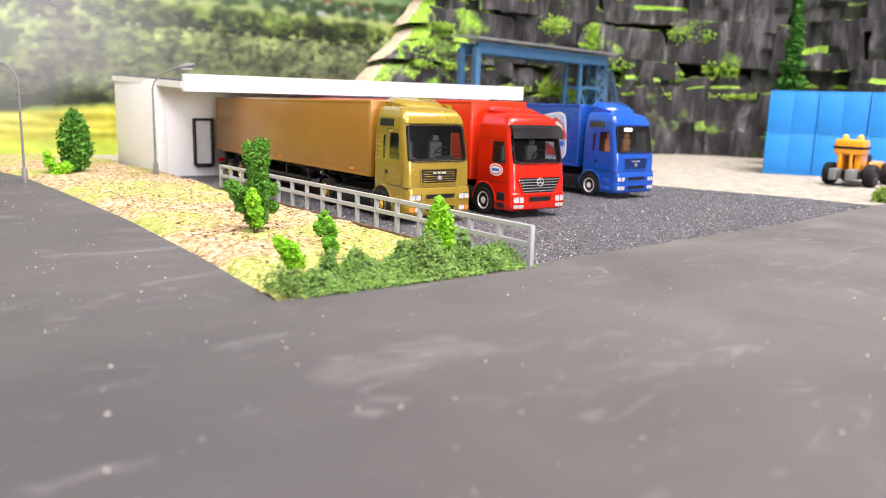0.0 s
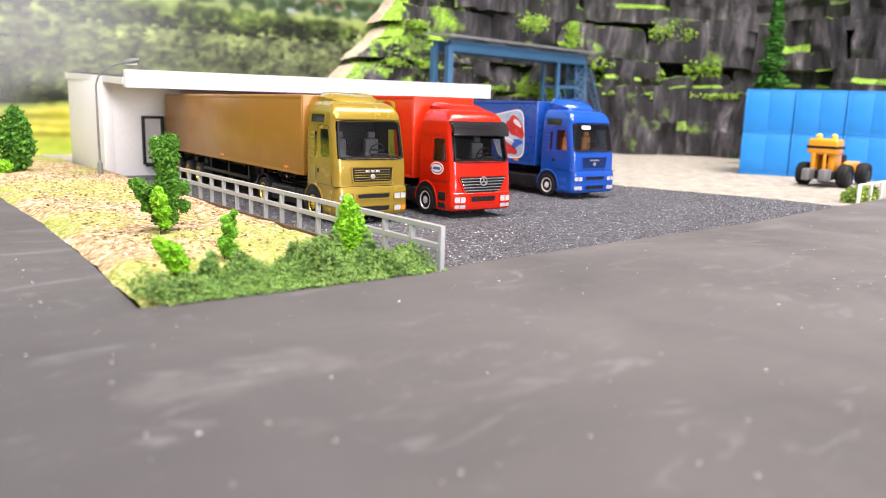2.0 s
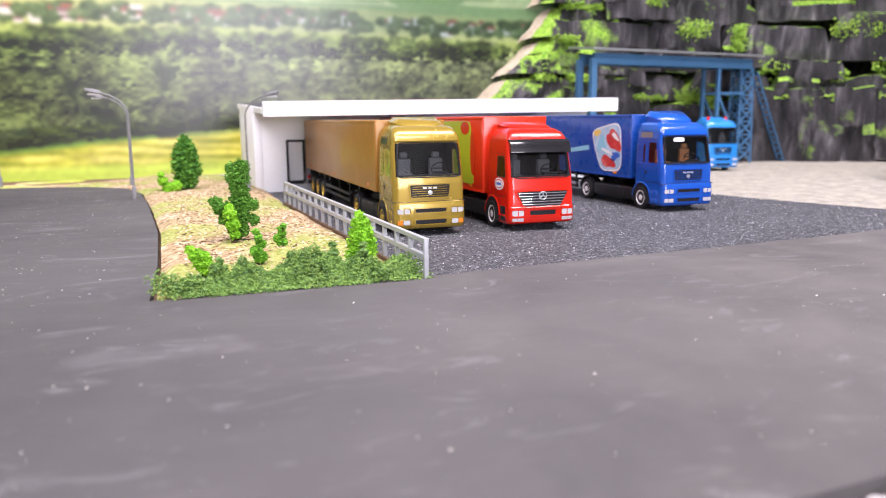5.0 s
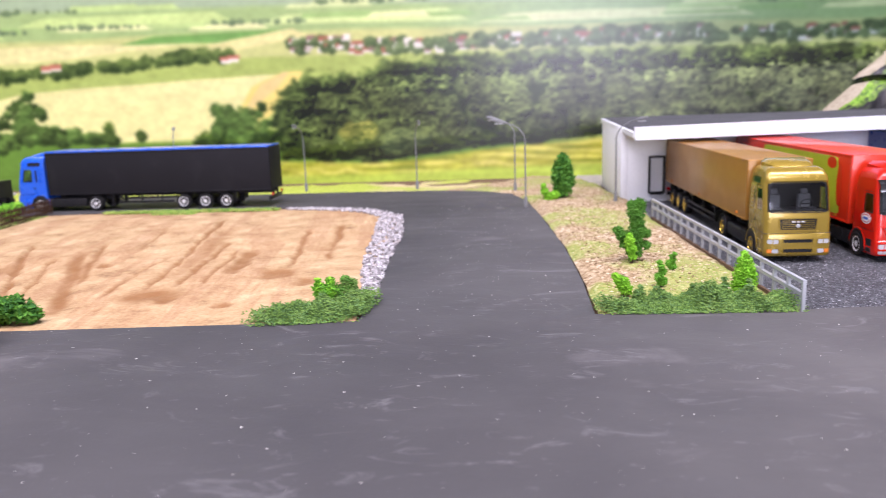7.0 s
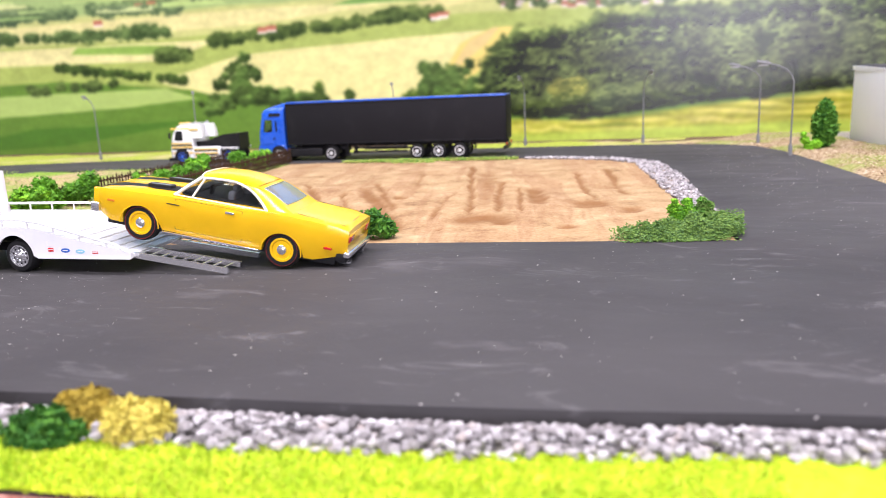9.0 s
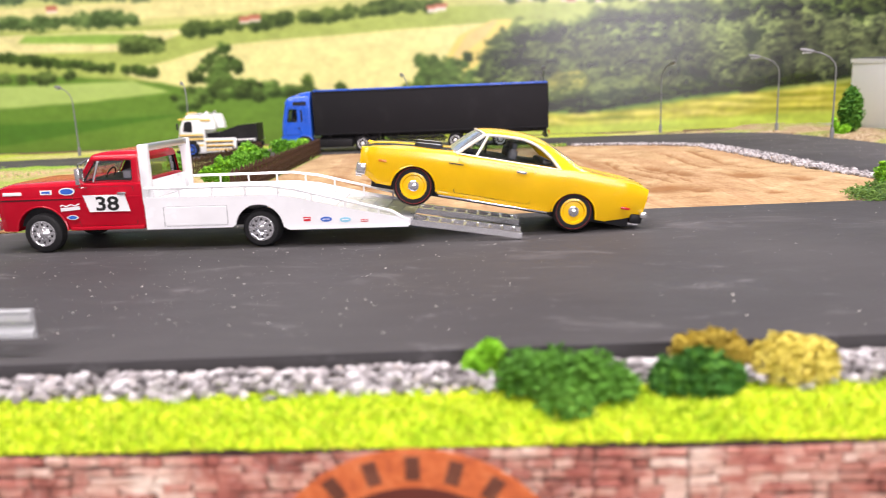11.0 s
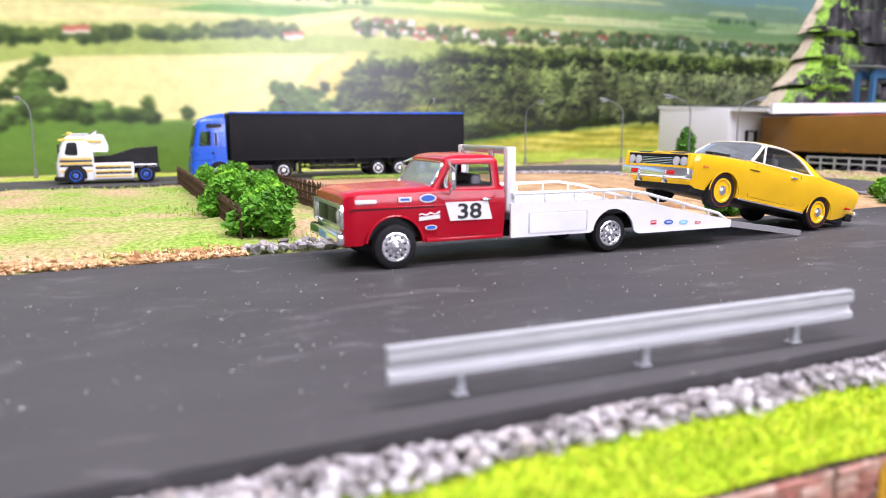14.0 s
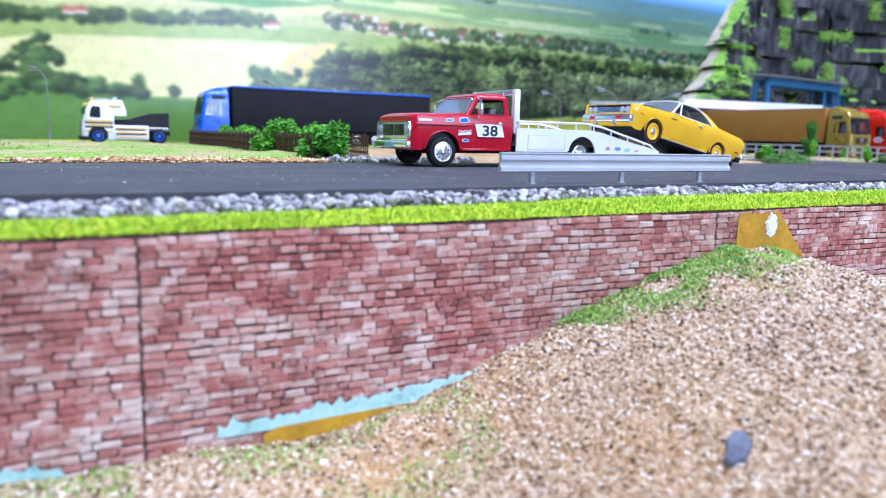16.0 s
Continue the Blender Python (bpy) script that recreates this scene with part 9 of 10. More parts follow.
for _ in range(4200):
    u, v = prng.random() * 0.62, prng.random()
    r = along(PL_L, u).lerp(along(PL_R, u), 0.03 + 0.94 * v)
    zz = -0.10 + 0.22 * edge_fade(u, v, 14) + 0.10 * nz(r.x, r.y, 0, 0.5) + 0.06 * nz(r.x, r.y, 3, 2.2)
    pts.append((r.x, r.y, zz + 0.01))
scatter("bed_chips", "pale brown chips on the planted bed", pts, 0.048, CHIP)
pts = []
while len(pts) < 42000:
    x, y = -35 + 30 * prng.random(), 10.8 - 10.5 * prng.random() ** 1.2
    pts.append((x, y, slope_z(x, y) + 0.012))
scatter("slope_chips", "pale brown chips on the bank", pts, 0.036, SLOPE_CHIP, 0.7)

GRIT = mat("lot_grit", rough=0.45, spec=0.5)
gi = nd(GRIT, "ShaderNodeNewGeometry")
to(GRIT, "Base Color", ramp(GRIT, gi.outputs["Random Per Island"], [(0.0, (0.006, 0.007, 0.009)), (0.5, (0.035, 0.037, 0.045)), (0.78, (0.12, 0.125, 0.14)), (0.92, (0.32, 0.33, 0.35)), (1.0, (0.80, 0.81, 0.83))]))
pts = []
while len(pts) < 46000:
    x, y = 26.9 + 26 * prng.random(), 28.6 + 16 * prng.random() ** 1.3
    if y > 28.5 + 0.104 * (x - 26.7) and x < 53.0 - 0.28 * max(0, y - 33):
        pts.append((x, y, -0.198))
scatter("lot_grit", "dark glittering grit on the lorry park", pts, 0.021, GRIT, 0.7)

# ---- stones ----
STONE = mat("grey_white_stone", rough=0.8, spec=0.35)
gi = nd(STONE, "ShaderNodeNewGeometry")
oi = nd(STONE, "ShaderNodeObjectInfo")
rnd = mth(STONE, "FRACT", mth(STONE, "ADD", gi.outputs["Random Per Island"], oi.outputs["Random"]), 0)
tone = ramp(STONE, rnd, [(0.0, (0.13, 0.12, 0.12)), (0.3, (0.30, 0.28, 0.28)), (0.6, (0.46, 0.44, 0.445)), (0.85, (0.64, 0.63, 0.64)), (1.0, (0.42, 0.36, 0.33))])
to(STONE, "Base Color", mix(STONE, ramp(STONE, tex(STONE, 7.0, 4), [(0.4, (0, 0, 0)), (0.75, (0.6, 0.6, 0.6))]), tone, (0.25, 0.24, 0.25)))
bump(STONE, tex(STONE, 12.0, 3), 0.02, 0.7)
ICO = bmesh.new()
bmesh.ops.create_icosphere(ICO, subdivisions=1, radius=1)
ICO_V = np.array([v.co[:] for v in ICO.verts])
ICO.verts.ensure_lookup_table()
ICO_F = [[v.index for v in f.verts] for f in ICO.faces]
ICO.free()


def stone_shape(seed):
    r = np.random.default_rng(seed)
    v = ICO_V * (0.55 + 0.85 * r.random((len(ICO_V), 1))) * np.array([1.15, 0.9, 0.8])
    return v


def stones(thing_ob, places, sizes, keep):
    """Single stones for the first `keep` places, the rest joined."""
    shapes = [raw_mesh("stone", stone_shape(k) * 1.0, ICO_F, STONE) for k in range(12)]
    for k in range(min(keep, len(places))):
        o = new("stone", shapes[k % 12])
        o.parent = thing_ob
        s = sizes[k]
        o.matrix_basis = Matrix.LocRotScale(Vector(places[k]) * S, Euler(prng.random(3) * 6.28), Vector((s, s, s)))
    n = len(places) - keep
    if n > 0:
        v = np.stack([stone_shape(k % 40 + 50) for k in range(n)])
        a = prng.random(n) * 6.28
        c, s_ = np.cos(a)[:, None], np.sin(a)[:, None]
        v = np.stack([v[..., 0] * c - v[..., 1] * s_, v[..., 0] * s_ + v[..., 1] * c, v[..., 2]], -1)
        v = v * np.asarray(sizes[keep:])[:, None, None] + np.asarray(places[keep:])[:, None, :]
        f = (np.array(ICO_F)[None] + len(ICO_V) * np.arange(n)[:, None, None]).reshape(-1, 3)
        o = new("loose_gravel", raw_mesh("loose_gravel", v.reshape(-1, 3), f, STONE))
        o.parent = thing_ob
        tagged(o, "loose grey-white gravel", kind="stuff")


def near_y(x):
    return float(np.interp(x, [p[0] for p in NEAR], [p[1] for p in NEAR]))


def wall_y(x):
    return 10.73 + 0.0185 * (x + 29.1)


def turf_w(x):
    """How far the turf reaches back from the wall."""
    return float(np.interp(x, [-36, -28, -18, 1, 5.6, 10], [0.56, 0.82, 1.30, 1.30, 1.50, 2.0]))


strip = thing("gravel_strip", "strip of grey-white gravel along the near road edge", "gravel")
pl, sz = [], []
for k in range(8200):
    x = -18 + 9 * prng.standard_normal() if k < 300 else -46 + 84 * prng.random()
    x = min(max(x, -46), 38)
    f = prng.random()
    y0, y1 = wall_y(x) + turf_w(x) - 0.10 + 0.18 * nz(x, 0, 0, 0.8), near_y(x) - 0.05 + 0.10 * nz(x, 5, 0, 1.1)
    s = 0.050 + 0.066 * prng.random() ** 1.3
    pl.append((x, y0 + (y1 - y0) * f, -0.30 + 0.24 * math.sin(math.pi * min(1, f * 0.75 + 0.2)) * prng.random()))
    sz.append(s)
stones(strip, pl, sz, 300)
GRAVEL_BED = speckled("grey_gravel_bed", [(0.3, (0.10, 0.095, 0.095)), (0.5, (0.24, 0.225, 0.225)), (0.75, (0.46, 0.44, 0.44))], 3.0, 0.95, 9.0, 0.08)


def bed_pt(u, v):
    x = -60 + 110 * u
    y0, y1 = wall_y(x) + turf_w(x) + 0.02, near_y(x) - 0.02
    return (x, y0 + (y1 - y0) * v, -0.365 + 0.05 * math.sin(math.pi * v) + 0.02 * nz(x, v, 4, 1.5))


setting("gravel_bed", sheet(bed_pt, 260, 6), GRAVEL_BED, "fine grey gravel bed under the stones", 60)
edge = thing("gravel_edge", "pale gravel edging between sand field and side road", "gravel")
EDGE = [(11.4, 30.5), (11.1, 36), (10.8, 45), (10.0, 51), (8.0, 53.6), (4.8, 54.9), (1.5, 55.3)]
pl, sz = [], []
for k in range(1900):
    t = prng.random()
    p = along(EDGE, t)
    w = 0.35 + 1.3 * math.sin(math.pi * min(1, t * 0.9 + 0.05)) ** 1.2
    d = (along(EDGE, min(1, t + 0.02)) - along(EDGE, max(0, t - 0.02))).normalized()
    q = p + Vector((-d.y, d.x, 0)) * (w * prng.random() - 0.30)
    pl.append((q.x, q.y, 0.02 + 0.05 * prng.random()))
    sz.append(0.055 + 0.06 * prng.random())
stones(edge, pl, sz, 280)
kerb = thing("gravel_edge", "grey gravel edging at the garden strip", "gravel")
pl, sz = [], []
for k in range(420):
    x = -20.4 + 7.0 * (1 - prng.random() ** 1.8)
    pl.append((x, float(np.interp(x, [-26, -12], [25.5, 26.5])) + 0.25 + 0.9 * prng.random() ** 1.5, 0.03 + 0.1 * prng.random()))
    sz.append(0.08 + 0.08 * prng.random())
stones(kerb, pl, sz, 200)

# ---- static grass ----
GRASS = mat("static_grass_bright", rough=0.75, spec=0.3)
gi = nd(GRASS, "ShaderNodeNewGeometry")
to(GRASS, "Base Color", ramp(GRASS, gi.outputs["Random Per Island"], [(0.0, (0.22, 0.42, 0.01)), (0.35, (0.47, 0.64, 0.014)), (0.7, (0.66, 0.76, 0.025)), (0.93, (0.80, 0.79, 0.08)), (1.0, (0.76, 0.66, 0.10))]))
gb = GRASS.node_tree.nodes["Principled BSDF"].inputs["Base Color"].links[0].from_socket
gp = nd(GRASS, "ShaderNodeNewGeometry").outputs["Position"]
to(GRASS, "Base Color", mix(GRASS, ramp(GRASS, tex(GRASS, 0.6, 5, 0.65, gp), [(0.40, (0.35, 0.35, 0.35)), (0.58, (0, 0, 0))]), gb, (0.30, 0.52, 0.02)))
GRASS_DK = mat("static_grass_green", rough=0.8, spec=0.3)
gi = nd(GRASS_DK, "ShaderNodeNewGeometry")
to(GRASS_DK, "Base Color", ramp(GRASS_DK, gi.outputs["Random Per Island"], [(0.0, (0.12, 0.29, 0.05)), (0.4, (0.25, 0.47, 0.08)), (0.75, (0.46, 0.58, 0.12)), (1.0, (0.66, 0.58, 0.22))]))
TURF = speckled("turf_base", [(0.3, (0.24, 0.40, 0.01)), (0.5, (0.42, 0.58, 0.015)), (0.75, (0.62, 0.70, 0.04))], 1.2, 0.9, 9.0, 0.06)


def blades(name, label, pts, height, mat_, lean=0.5, width=0.022):
    p = np.asarray(pts, float)
    n = len(p)
    a = prng.random(n) * 6.28
    h = height * (0.5 + prng.random(n))
    d = np.stack([np.cos(a), np.sin(a), np.zeros(n)], 1)
    side = np.stack([-d[:, 1], d[:, 0], d[:, 2]], 1) * width
    tip = p + d * (h * lean * prng.random(n))[:, None] + np.stack([0 * h, 0 * h, h], 1)
    mid = p * 0.5 + tip * 0.5 - d * (0.08 * h)[:, None]
    v = np.stack([p - side, p + side, mid + side * 0.8, mid - side * 0.8, tip], 1)
    f = np.array([(0, 1, 2), (0, 2, 3), (3, 2, 4)])[None] + 5 * np.arange(n)[:, None, None]
    return tagged(new(name, raw_mesh(name, v.reshape(-1, 3), f.reshape(-1, 3), mat_)), label, "grass", kind="stuff")


def turf_z(x, f):
    return -0.50 + (0.14 if x < -24 else 0.14 + 0.07 * min(1.0, (x + 24) / 6)) * min(1.0, 2.6 * f) + 0.015 * nz(x, f * 2, 8, 0.9)


def turf_pt(u, v):
    x = -60 + 110 * u
    y = wall_y(x) + 0.02 + (turf_w(x) + 0.14) * v + (0.06 * nz(x, 1, 0, 0.7) if v == 0 else 0)
    return (x, y, turf_z(x, v))


setting("turf_strip", sheet(turf_pt, 260, 6), TURF, "bright yellow-green turf strip on the wall top", 60)
pts = []
for _ in range(52000):
    x, f = -36 + 46 * prng.random(), prng.random()
    pts.append((x, wall_y(x) - 0.02 + (turf_w(x) + 0.06) * f, turf_z(x, f) - 0.02))
blades("grass", "bright yellow-green static grass on the wall top", pts, 0.085, GRASS, 1.0, 0.016)
pts = []
for _ in range(22000):
    x = -20.6 + 7.8 * prng.random()
    y = wall_y(x) - 0.05 - (0.15 + 1.0 * math.sin(math.pi * (x + 20.6) / 7.8)) * abs(prng.standard_normal()) * 0.75
    if nz(x, y, 6, 0.9) > -0.30 + 0.6 * (prng.random() - 0.5):
        pts.append((x, y, slope_z(x, y)))
for _ in range(5600):
    x, y = -33 + 10 * prng.random(), wall_y(-30) - 0.2 - 2.6 * prng.random() ** 1.2
    if nz(x, y, 6, 0.5) > -0.1:
        pts.append((x, y, slope_z(x, y)))
blades("bank_grass", "short green static grass at the wall foot", pts, 0.072, GRASS_DK, 1.6, 0.012)
pts = []
for _ in range(9000):
    u, v = prng.random(), prng.random()
    if u < 0.5:
        x, y = -42 + 26 * prng.random(), 26.5 + 26 * prng.random()
        if nz(x, y, 2, 0.18) > 0.05 and not -20.9 < x < -19.9:
            pts.append((x, y, 0.05))
    else:
        x, y = -12 + 24 * prng.random(), 54.6 + 0.6 * prng.random()
        pts.append((x if x < 1 else x - 12, y, 0.02))
for _ in range(900):
    x = -8 + 3.2 * prng.random()
    pts.append((x, 53.6 + 1.6 * prng.random(), 0.02))
blades("meadow_grass", "short green static grass on the meadow", pts, 0.16, GRASS_DK, 0.9, 0.03)

for x, y, bl, m1, m2, lb in ((-4.2, 12.3, [(0, 0, 0.42, 0.30), (0.5, 0, 0.36, 0.36), (0.95, -0.1, 0.34, 0.36), (1.3, -0.1, 0.22, 0.30), (0.6, -0.4, 0.12, 0.34)], LEAF_MID, LEAF_MID, "soft green shrub on the wall-top turf"),
                            (-4.8, 13.0, [(0, 0, 0.28, 0.20), (0.14, 0, 0.48, 0.15)], LEAF_LIME, LEAF_LIME, "small lime green shrub on the wall-top turf"),
                            (-1.9, 12.4, [(-0.1, 0, 0.22, 0.30), (0.3, 0, 0.30, 0.34), (0.6, 0.1, 0.2, 0.26)], LEAF_MID, LEAF_DARK, "small dark green shrub on the wall-top turf"),
                            (-1.2, 13.0, [(0, 0, 0.34, 0.36), (-0.35, 0, 0.40, 0.28)], LEAF_OCHRE, LEAF_OCHRE, "ochre shrub on the wall-top turf"),
                            (-0.3, 12.8, [(0, 0, 0.28, 0.38), (0.35, 0, 0.32, 0.32)], LEAF_YELLOW, LEAF_YELLOW, "pale yellow shrub on the wall-top turf")):
    bush("bush", lb, x, y, -0.35, bl, m1, 900, 0.07, 0.4, m2, "bush", "shrubs on the wall-top turf")

# ---- brick wall ----
BRICK = mat("old_brick", rough=0.85, spec=0.25)
gi = nd(BRICK, "ShaderNodeNewGeometry")
oi = nd(BRICK, "ShaderNodeObjectInfo")
rnd = mth(BRICK, "FRACT", mth(BRICK, "ADD", gi.outputs["Random Per Island"], oi.outputs["Random"]), 0)
wco = nd(BRICK, "ShaderNodeNewGeometry").outputs["Position"]
mixed = mth(BRICK, "ADD", mth(BRICK, "MULTIPLY", rnd, 0.36), mth(BRICK, "MULTIPLY", mth(BRICK, "SUBTRACT", tex(BRICK, 0.7, 7, 0.75, wco), 0.26), 1.25))
tone = ramp(BRICK, mixed, [(0.12, (0.17, 0.065, 0.052)), (0.28, (0.31, 0.105, 0.085)), (0.40, (0.42, 0.165, 0.130)), (0.50, (0.49, 0.25, 0.20)), (0.60, (0.56, 0.37, 0.30)), (0.72, (0.66, 0.51, 0.43)), (0.88, (0.78, 0.69, 0.60))])
pale = ramp(BRICK, tex(BRICK, 5.0, 5, 0.7, wco), [(0.52, (0, 0, 0)), (0.80, (0.6, 0.6, 0.6))])
grime = ramp(BRICK, tex(BRICK, 2.2, 5, 0.7, wco), [(0.28, (0.75, 0.75, 0.75)), (0.46, (0, 0, 0))])
tone = mix(BRICK, grime, tone, (0.14, 0.07, 0.055))
brown = ramp(BRICK, tex(BRICK, 0.30, 5, 0.65, wco, 0.6), [(0.48, (0, 0, 0)), (0.62, (0.6, 0.6, 0.6))])
tone = mix(BRICK, mth(BRICK, "MULTIPLY", brown, tex(BRICK, 3.0, 4, 0.7, wco)), tone, (0.24, 0.15, 0.11))
to(BRICK, "Base Color", mix(BRICK, pale, tone, (0.66, 0.60, 0.54)))
bump(BRICK, tex(BRICK, 14.0, 4, 0.6, wco), 0.02, 0.9)
MORTAR = speckled("wall_mortar", [(0.3, (0.025, 0.015, 0.013)), (0.6, (0.07, 0.04, 0.035)), (0.85, (0.24, 0.18, 0.16))], 2.5, 0.95, 12.0, 0.02)
TEAL = speckled("teal_primer", [(0.28, (0.22, 0.36, 0.36)), (0.45, (0.40, 0.64, 0.58)), (0.7, (0.58, 0.76, 0.78))], 1.6, 0.7, 9.0, 0.02)
MUSTARD = speckled("mustard_stain", [(0.3, (0.34, 0.17, 0.008)), (0.7, (0.60, 0.36, 0.015))], 1.6, 0.5, 9.0, 0.02)
ORANGE = speckled("orange_badge_print", [(0.3, (0.34, 0.08, 0.035)), (0.5, (0.54, 0.14, 0.045)), (0.75, (0.66, 0.25, 0.11))], 2.6, 0.8, 9.0, 0.03)
JOINTS = [-56.1, -42.6, -29.1, -15.6, -2.1, 11.4, 24.9, 38.4]
wall_ob = tagged(new("wall_brick"), "weathered red brick retaining wall in long panels", kind="structure")
for a, b in zip(JOINTS, JOINTS[1:]):
    bm = bmesh.new()
    vs = [(a + 0.012, wall_y(a)), (b - 0.012, wall_y(b))]
    plate(bm, [(vs[0][0], vs[0][1], -9), (vs[1][0], vs[1][1], -9), (vs[1][0], vs[1][1], -0.53), (vs[0][0], vs[0][1], -0.53)], (0, 1, 0), 0.3)
    part("wall_panel", bm, MORTAR, wall_ob, "mortar-coloured wall panel", 0)


FILLER = speckled("pale_joint_filler", [(0.36, (0.035, 0.022, 0.018)), (0.5, (0.20, 0.13, 0.11)), (0.66, (0.58, 0.48, 0.44))], 0.5, 0.9, 10.0, 0.02)
for q in JOINTS[1:-1]:
    part("joint_filler", box(bmesh.new(), q - 0.011, q + 0.011, wall_y(q) - 0.03, wall_y(q) + 0.2, -9, -0.56), FILLER, wall_ob, "pale filler in a panel joint", 0)


def brick_mesh(w, h, d, seed):
    r = random.Random(seed)
    j = lambda k: r.uniform(-k, k)  # noqa: E731
    e = 0.018
    back = [(-w / 2, 0.02, -h / 2), (w / 2, 0.02, -h / 2), (w / 2, 0.02, h / 2), (-w / 2, 0.02, h / 2)]
    mid = [(x + j(0.026), -d * 0.6, z + j(0.018)) for x, _, z in back]
    top = [(x - math.copysign(e, x) + j(0.022), -d + j(0.014), z - math.copysign(e, z) + j(0.018)) for x, _, z in back]
    f = [(8, 9, 10, 11)]
    for o in (0, 4):
        f += [(o + k, o + (k + 1) % 4, o + 4 + (k + 1) % 4, o + 4 + k) for k in range(4)]
    return back + mid + top, f


ROW = 0.140
brick_places = []
wr = random.Random(3)
for row in range(30):
    for ja, jb in zip(JOINTS, JOINTS[1:]):
        x = ja + 0.018
        while x < min(jb - 0.06, 12):
            w = wr.choice((0.20, 0.26, 0.30, 0.36, 0.40, 0.46))
            if jb - 0.018 - (x + w) < 0.2:
                w = round(jb - 0.018 - x, 3)
            cx = x + w / 2
            z = -0.555 - ROW * (row + 0.5) + 0.022 * math.sin(cx * 0.9 + row * 0.7) + wr.uniform(-0.008, 0.008)
            if x > -33.8 and z > slope_z(cx, wall_y(cx)) - 0.2 and not (x > -7 and row > 6):
                brick_places.append((cx, z, round(w - 0.02, 3)))
            x += w
near_b = [b for b in brick_places if -27.5 < b[0] < -19 and b[1] > -2.6]
near_b = near_b[:: max(1, len(near_b) // 290)][:298]
near_set = set(near_b)
shapes = {}
for i, (cx, z, w) in enumerate(near_b):
    key = (w, i % 6)
    if key not in shapes:
        v, f = brick_mesh(w, ROW - 0.020, 0.04, i)
        shapes[key] = raw_mesh("brick", v, f, BRICK)
    o = new("brick", shapes[key])
    o.parent = wall_ob
    o.location = (cx * S, (wall_y(cx) + 0.004 * (i % 3)) * S, z * S)
vv, ff = [], []
for i, (cx, z, w) in enumerate(brick_places):
    if (cx, z, w) in near_set:
        continue
    v, f = brick_mesh(w, ROW - 0.020, 0.03 + 0.018 * (i * 7 % 5) / 5, i)
    k = len(vv)
    vv += [(px + cx, py + wall_y(cx), pz + z) for px, py, pz in v]
    ff += [tuple(q + k for q in fc) for fc in f]
o = new("bricks", raw_mesh("bricks", vv, ff, BRICK))
o.parent = wall_ob
tagged(o, "weathered red bricks", kind="stuff")


def stain(name, mat_, x0, x1, lo, hi, label, ragged=0.10, n=110):
    """A ragged flat stain on the wall between two heights."""
    xs_ = [x0 + (x1 - x0) * k / n for k in range(n + 1)]
    y = min(wall_y(x0), wall_y(x1)) - 0.052
    pts_ = [(x, y, lo(x)) for x in xs_] + [(x, y, max(lo(x) + 0.01, hi(x) + ragged * (nz(x * 1.3, x0, 0, 1.0) + nz(x * 7.0, x0, 2, 1.0, 2)))) for x in xs_[::-1]]
    bm = plate(bmesh.new(), pts_, (0, -1, 0), 0.012)
    bmesh.ops.triangulate(bm, faces=[f for f in bm.faces if len(f.verts) > 4])
    ob = part(name, bm, mat_, wall_ob, label, 0)
    return ob


foot = lambda x: slope_z(x, wall_y(x))  # noqa: E731
bulge = lambda x, a, b, h: foot(x) + h * max(0.0, math.sin(math.pi * (x - a) / (b - a)))  # noqa: E731
TEAL_X = [-27.9, -27.6, -26.7, -25.6, -24.6, -23.2, -22.5]
TEAL_TOP = [-4.02, -3.92, -3.90, -3.83, -3.80, -3.68, -3.62]
stain("teal_stain", TEAL, -27.9, -22.5, lambda x: max(foot(x) - 0.1, -4.18), lambda x: float(np.interp(x, TEAL_X, TEAL_TOP)), "pale teal primer showing at the wall foot", 0.12)
stain("teal_stain", TEAL, -32.5, -30.0, lambda x: foot(x) - 0.1, lambda x: bulge(x, -33, -29.8, 0.25), "teal primer showing at the wall foot")
ob = stain("mustard_stain", MUSTARD, -27.1, -24.2, lambda x: foot(x) - 0.1, lambda x: -4.15 + 0.02 * (x + 27.1) - 0.35 * max(0.0, -26.85 - x), "mustard stain at the wall foot", 0.012)
ob.location.y = -0.0002
stain("mustard_stain", MUSTARD, -14.85, -12.2, lambda x: foot(x) - 0.1, lambda x: -0.62 - 0.9 * max(0.0, -14.7 - x) - 1.15 * max(0.0, x + 13.25), "mustard stain beside a white blot", 0.09, 90)
bm = bmesh.new()
for grow, back, dz in ((1.0, 0.095, 0.0), (0.8, 0.118, 0.02)):
    plate(bm, [(-13.6 + 0.30 * grow * (0.72 + 0.16 * math.sin(2.3 * k) + 0.10 * math.sin(5.1 * k)) * math.cos(0.2 * k), wall_y(-13.6) - back, -0.95 + dz + 0.32 * grow * (0.95 + 0.12 * math.sin(1.7 * k) + 0.08 * math.sin(4.3 * k)) * math.sin(0.2 * k)) for k in range(31)], (0, -1, 0), 0.02)
part("white_blot", bm, WHITE, wall_ob, "white blot of filler")
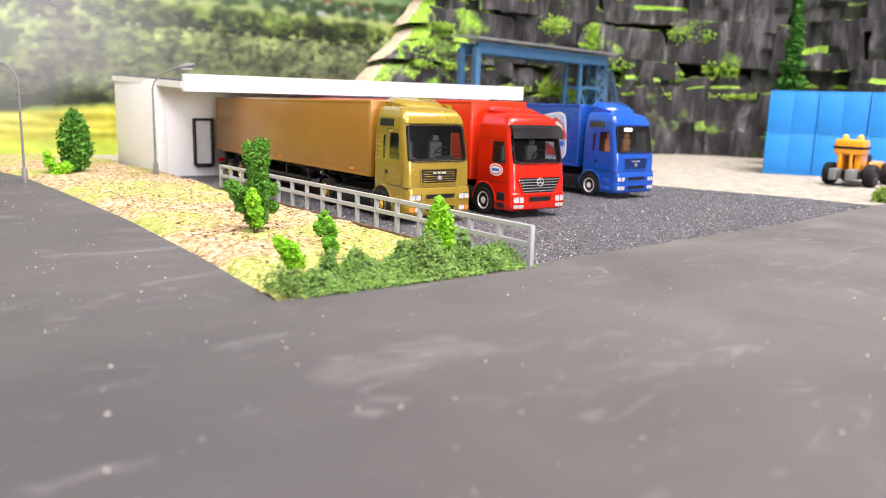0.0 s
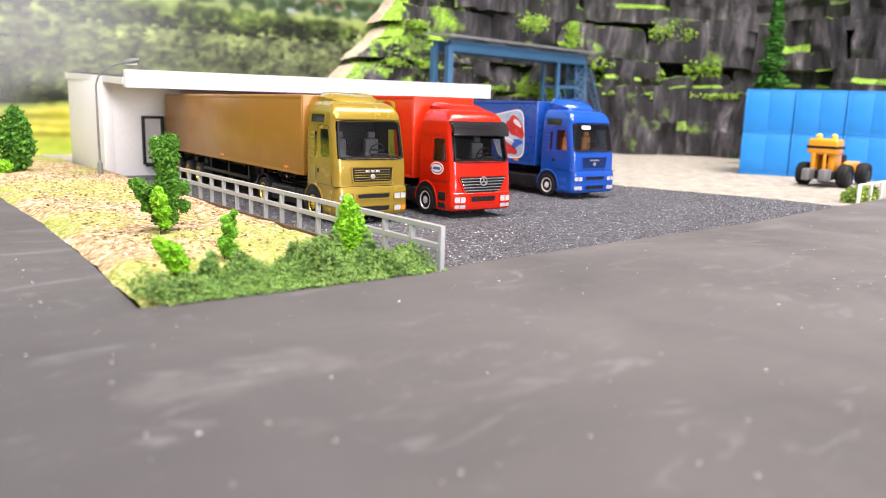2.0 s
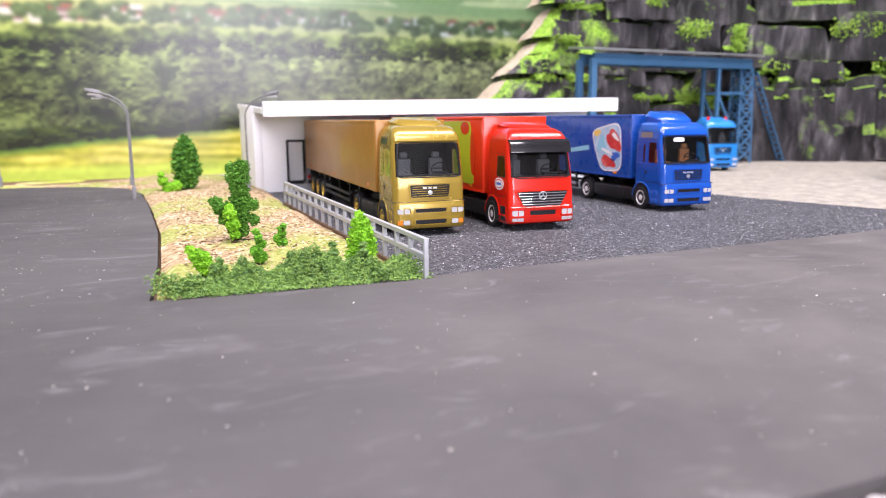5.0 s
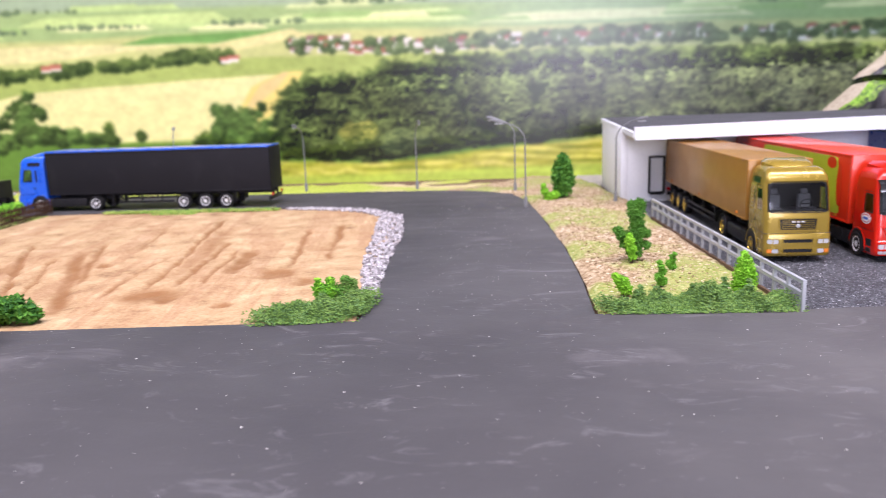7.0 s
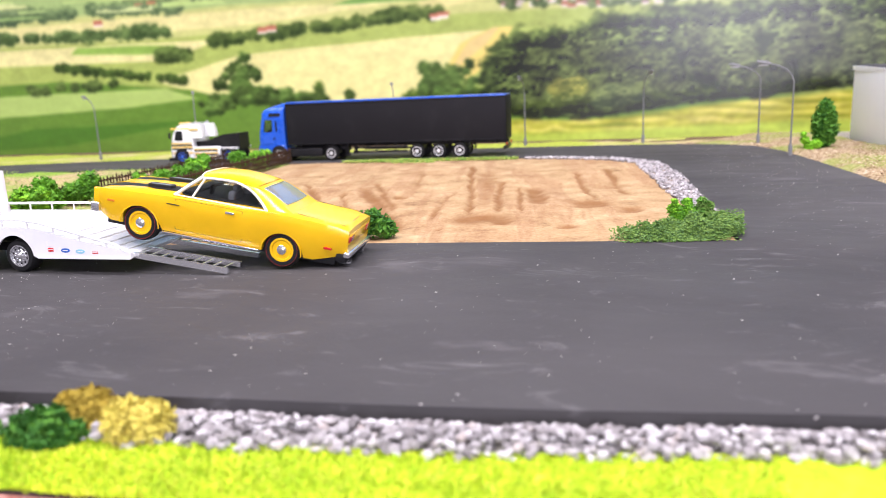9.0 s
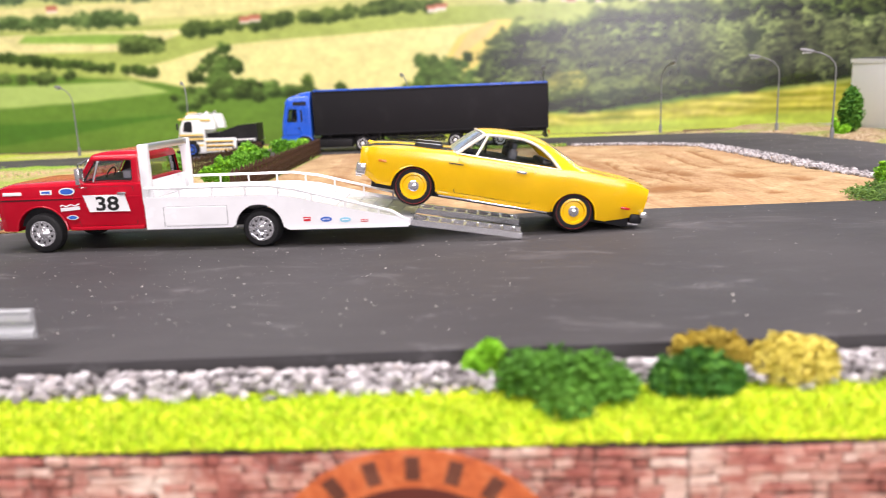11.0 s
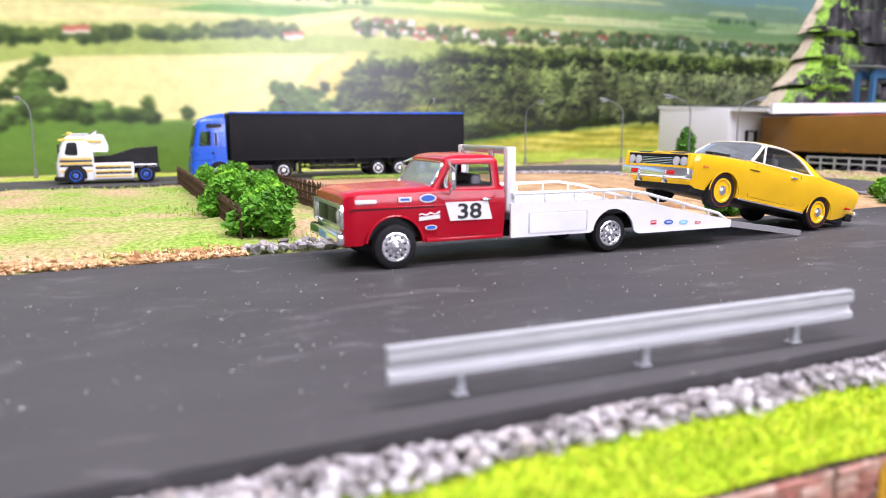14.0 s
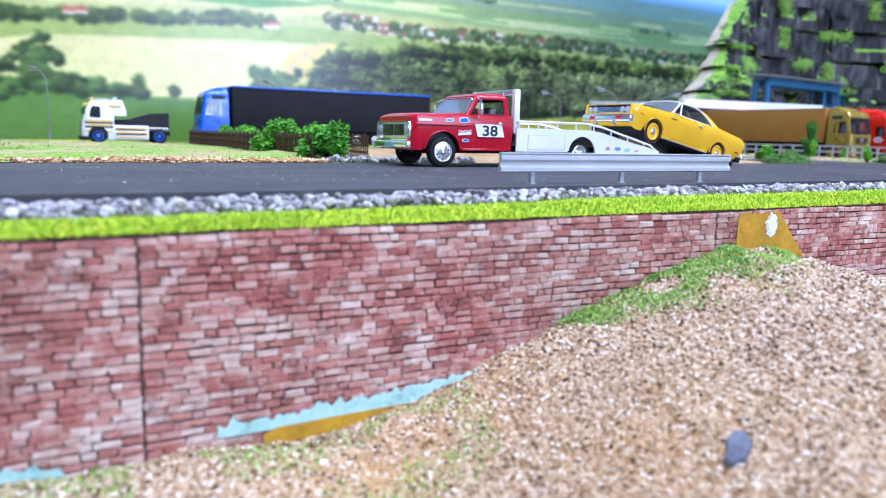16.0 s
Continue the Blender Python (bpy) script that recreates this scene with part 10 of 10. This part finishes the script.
# round badge on the wall, drawn as plain shapes
BADGE_INK = speckled("faded_dark_print", [(0.3, (0.07, 0.022, 0.014)), (0.7, (0.20, 0.08, 0.05))], 2.6, 0.8, 9.0, 0.03)
badge = tagged(new("wall_badge"), "faded round orange badge on the brick wall", "badge")
BC = (-5.72, wall_y(-5.72) - 0.045, -2.77)
part("badge_ring", lathe(bmesh.new(), [(2.27, 0), (2.27, -0.03), (1.72, -0.03), (1.72, 0)], "y", 72, BC), ORANGE, badge, "faded orange ring")
part("badge_centre", lathe(bmesh.new(), [(1.73, 0), (1.73, -0.022), (0.004, -0.022)], "y", 56, BC), mat("dark_red_print", (0.10, 0.02, 0.015), 0.5), badge, "dark red centre")
for k in range(6):
    a = radians(138 - 16 * k)
    p = (BC[0] + 2.0 * math.cos(a), BC[1] - 0.035, BC[2] + 2.0 * math.sin(a))
    bm = bmesh.new()
    m_ = Matrix.Translation(p) @ Matrix.Rotation(-(a - math.pi / 2), 4, "Y") @ Matrix.Diagonal((0.20, 0.016, 0.34, 1))
    bmesh.ops.create_cube(bm, size=1, matrix=m_)
    part("badge_bar", bm, BADGE_INK, badge, "dark bar in place of a letter")

# flat chip of dark slate lying on the bank
chip = bmesh.new()
sx, sy = -21.0, 5.45
ring = [(-0.40, -0.22), (-0.16, -0.30), (0.20, -0.12), (0.36, 0.16), (0.22, 0.27), (-0.04, 0.20), (-0.20, 0.02), (-0.37, -0.06)]
low = [chip.verts.new((sx + a, sy + b, slope_z(sx + a, sy + b) + 0.02)) for a, b in ring]
top = [chip.verts.new((sx + a * 0.93, sy + b * 0.93, slope_z(sx + a, sy + b) + 0.10)) for a, b in ring]
chip.faces.new(top)
chip.faces.new(low[::-1])
for k in range(len(ring)):
    q = (k + 1) % len(ring)
    chip.faces.new((low[k], low[q], top[q], top[k]))
tagged(part("slate_chip", chip, speckled("dark_slate", [(0.3, (0.07, 0.075, 0.10)), (0.7, (0.16, 0.165, 0.20))], 2.0, 0.7, 9.0, 0.02), None, "", 0), "flat dark blue-grey chip lying on the granule bank", "stone chip")
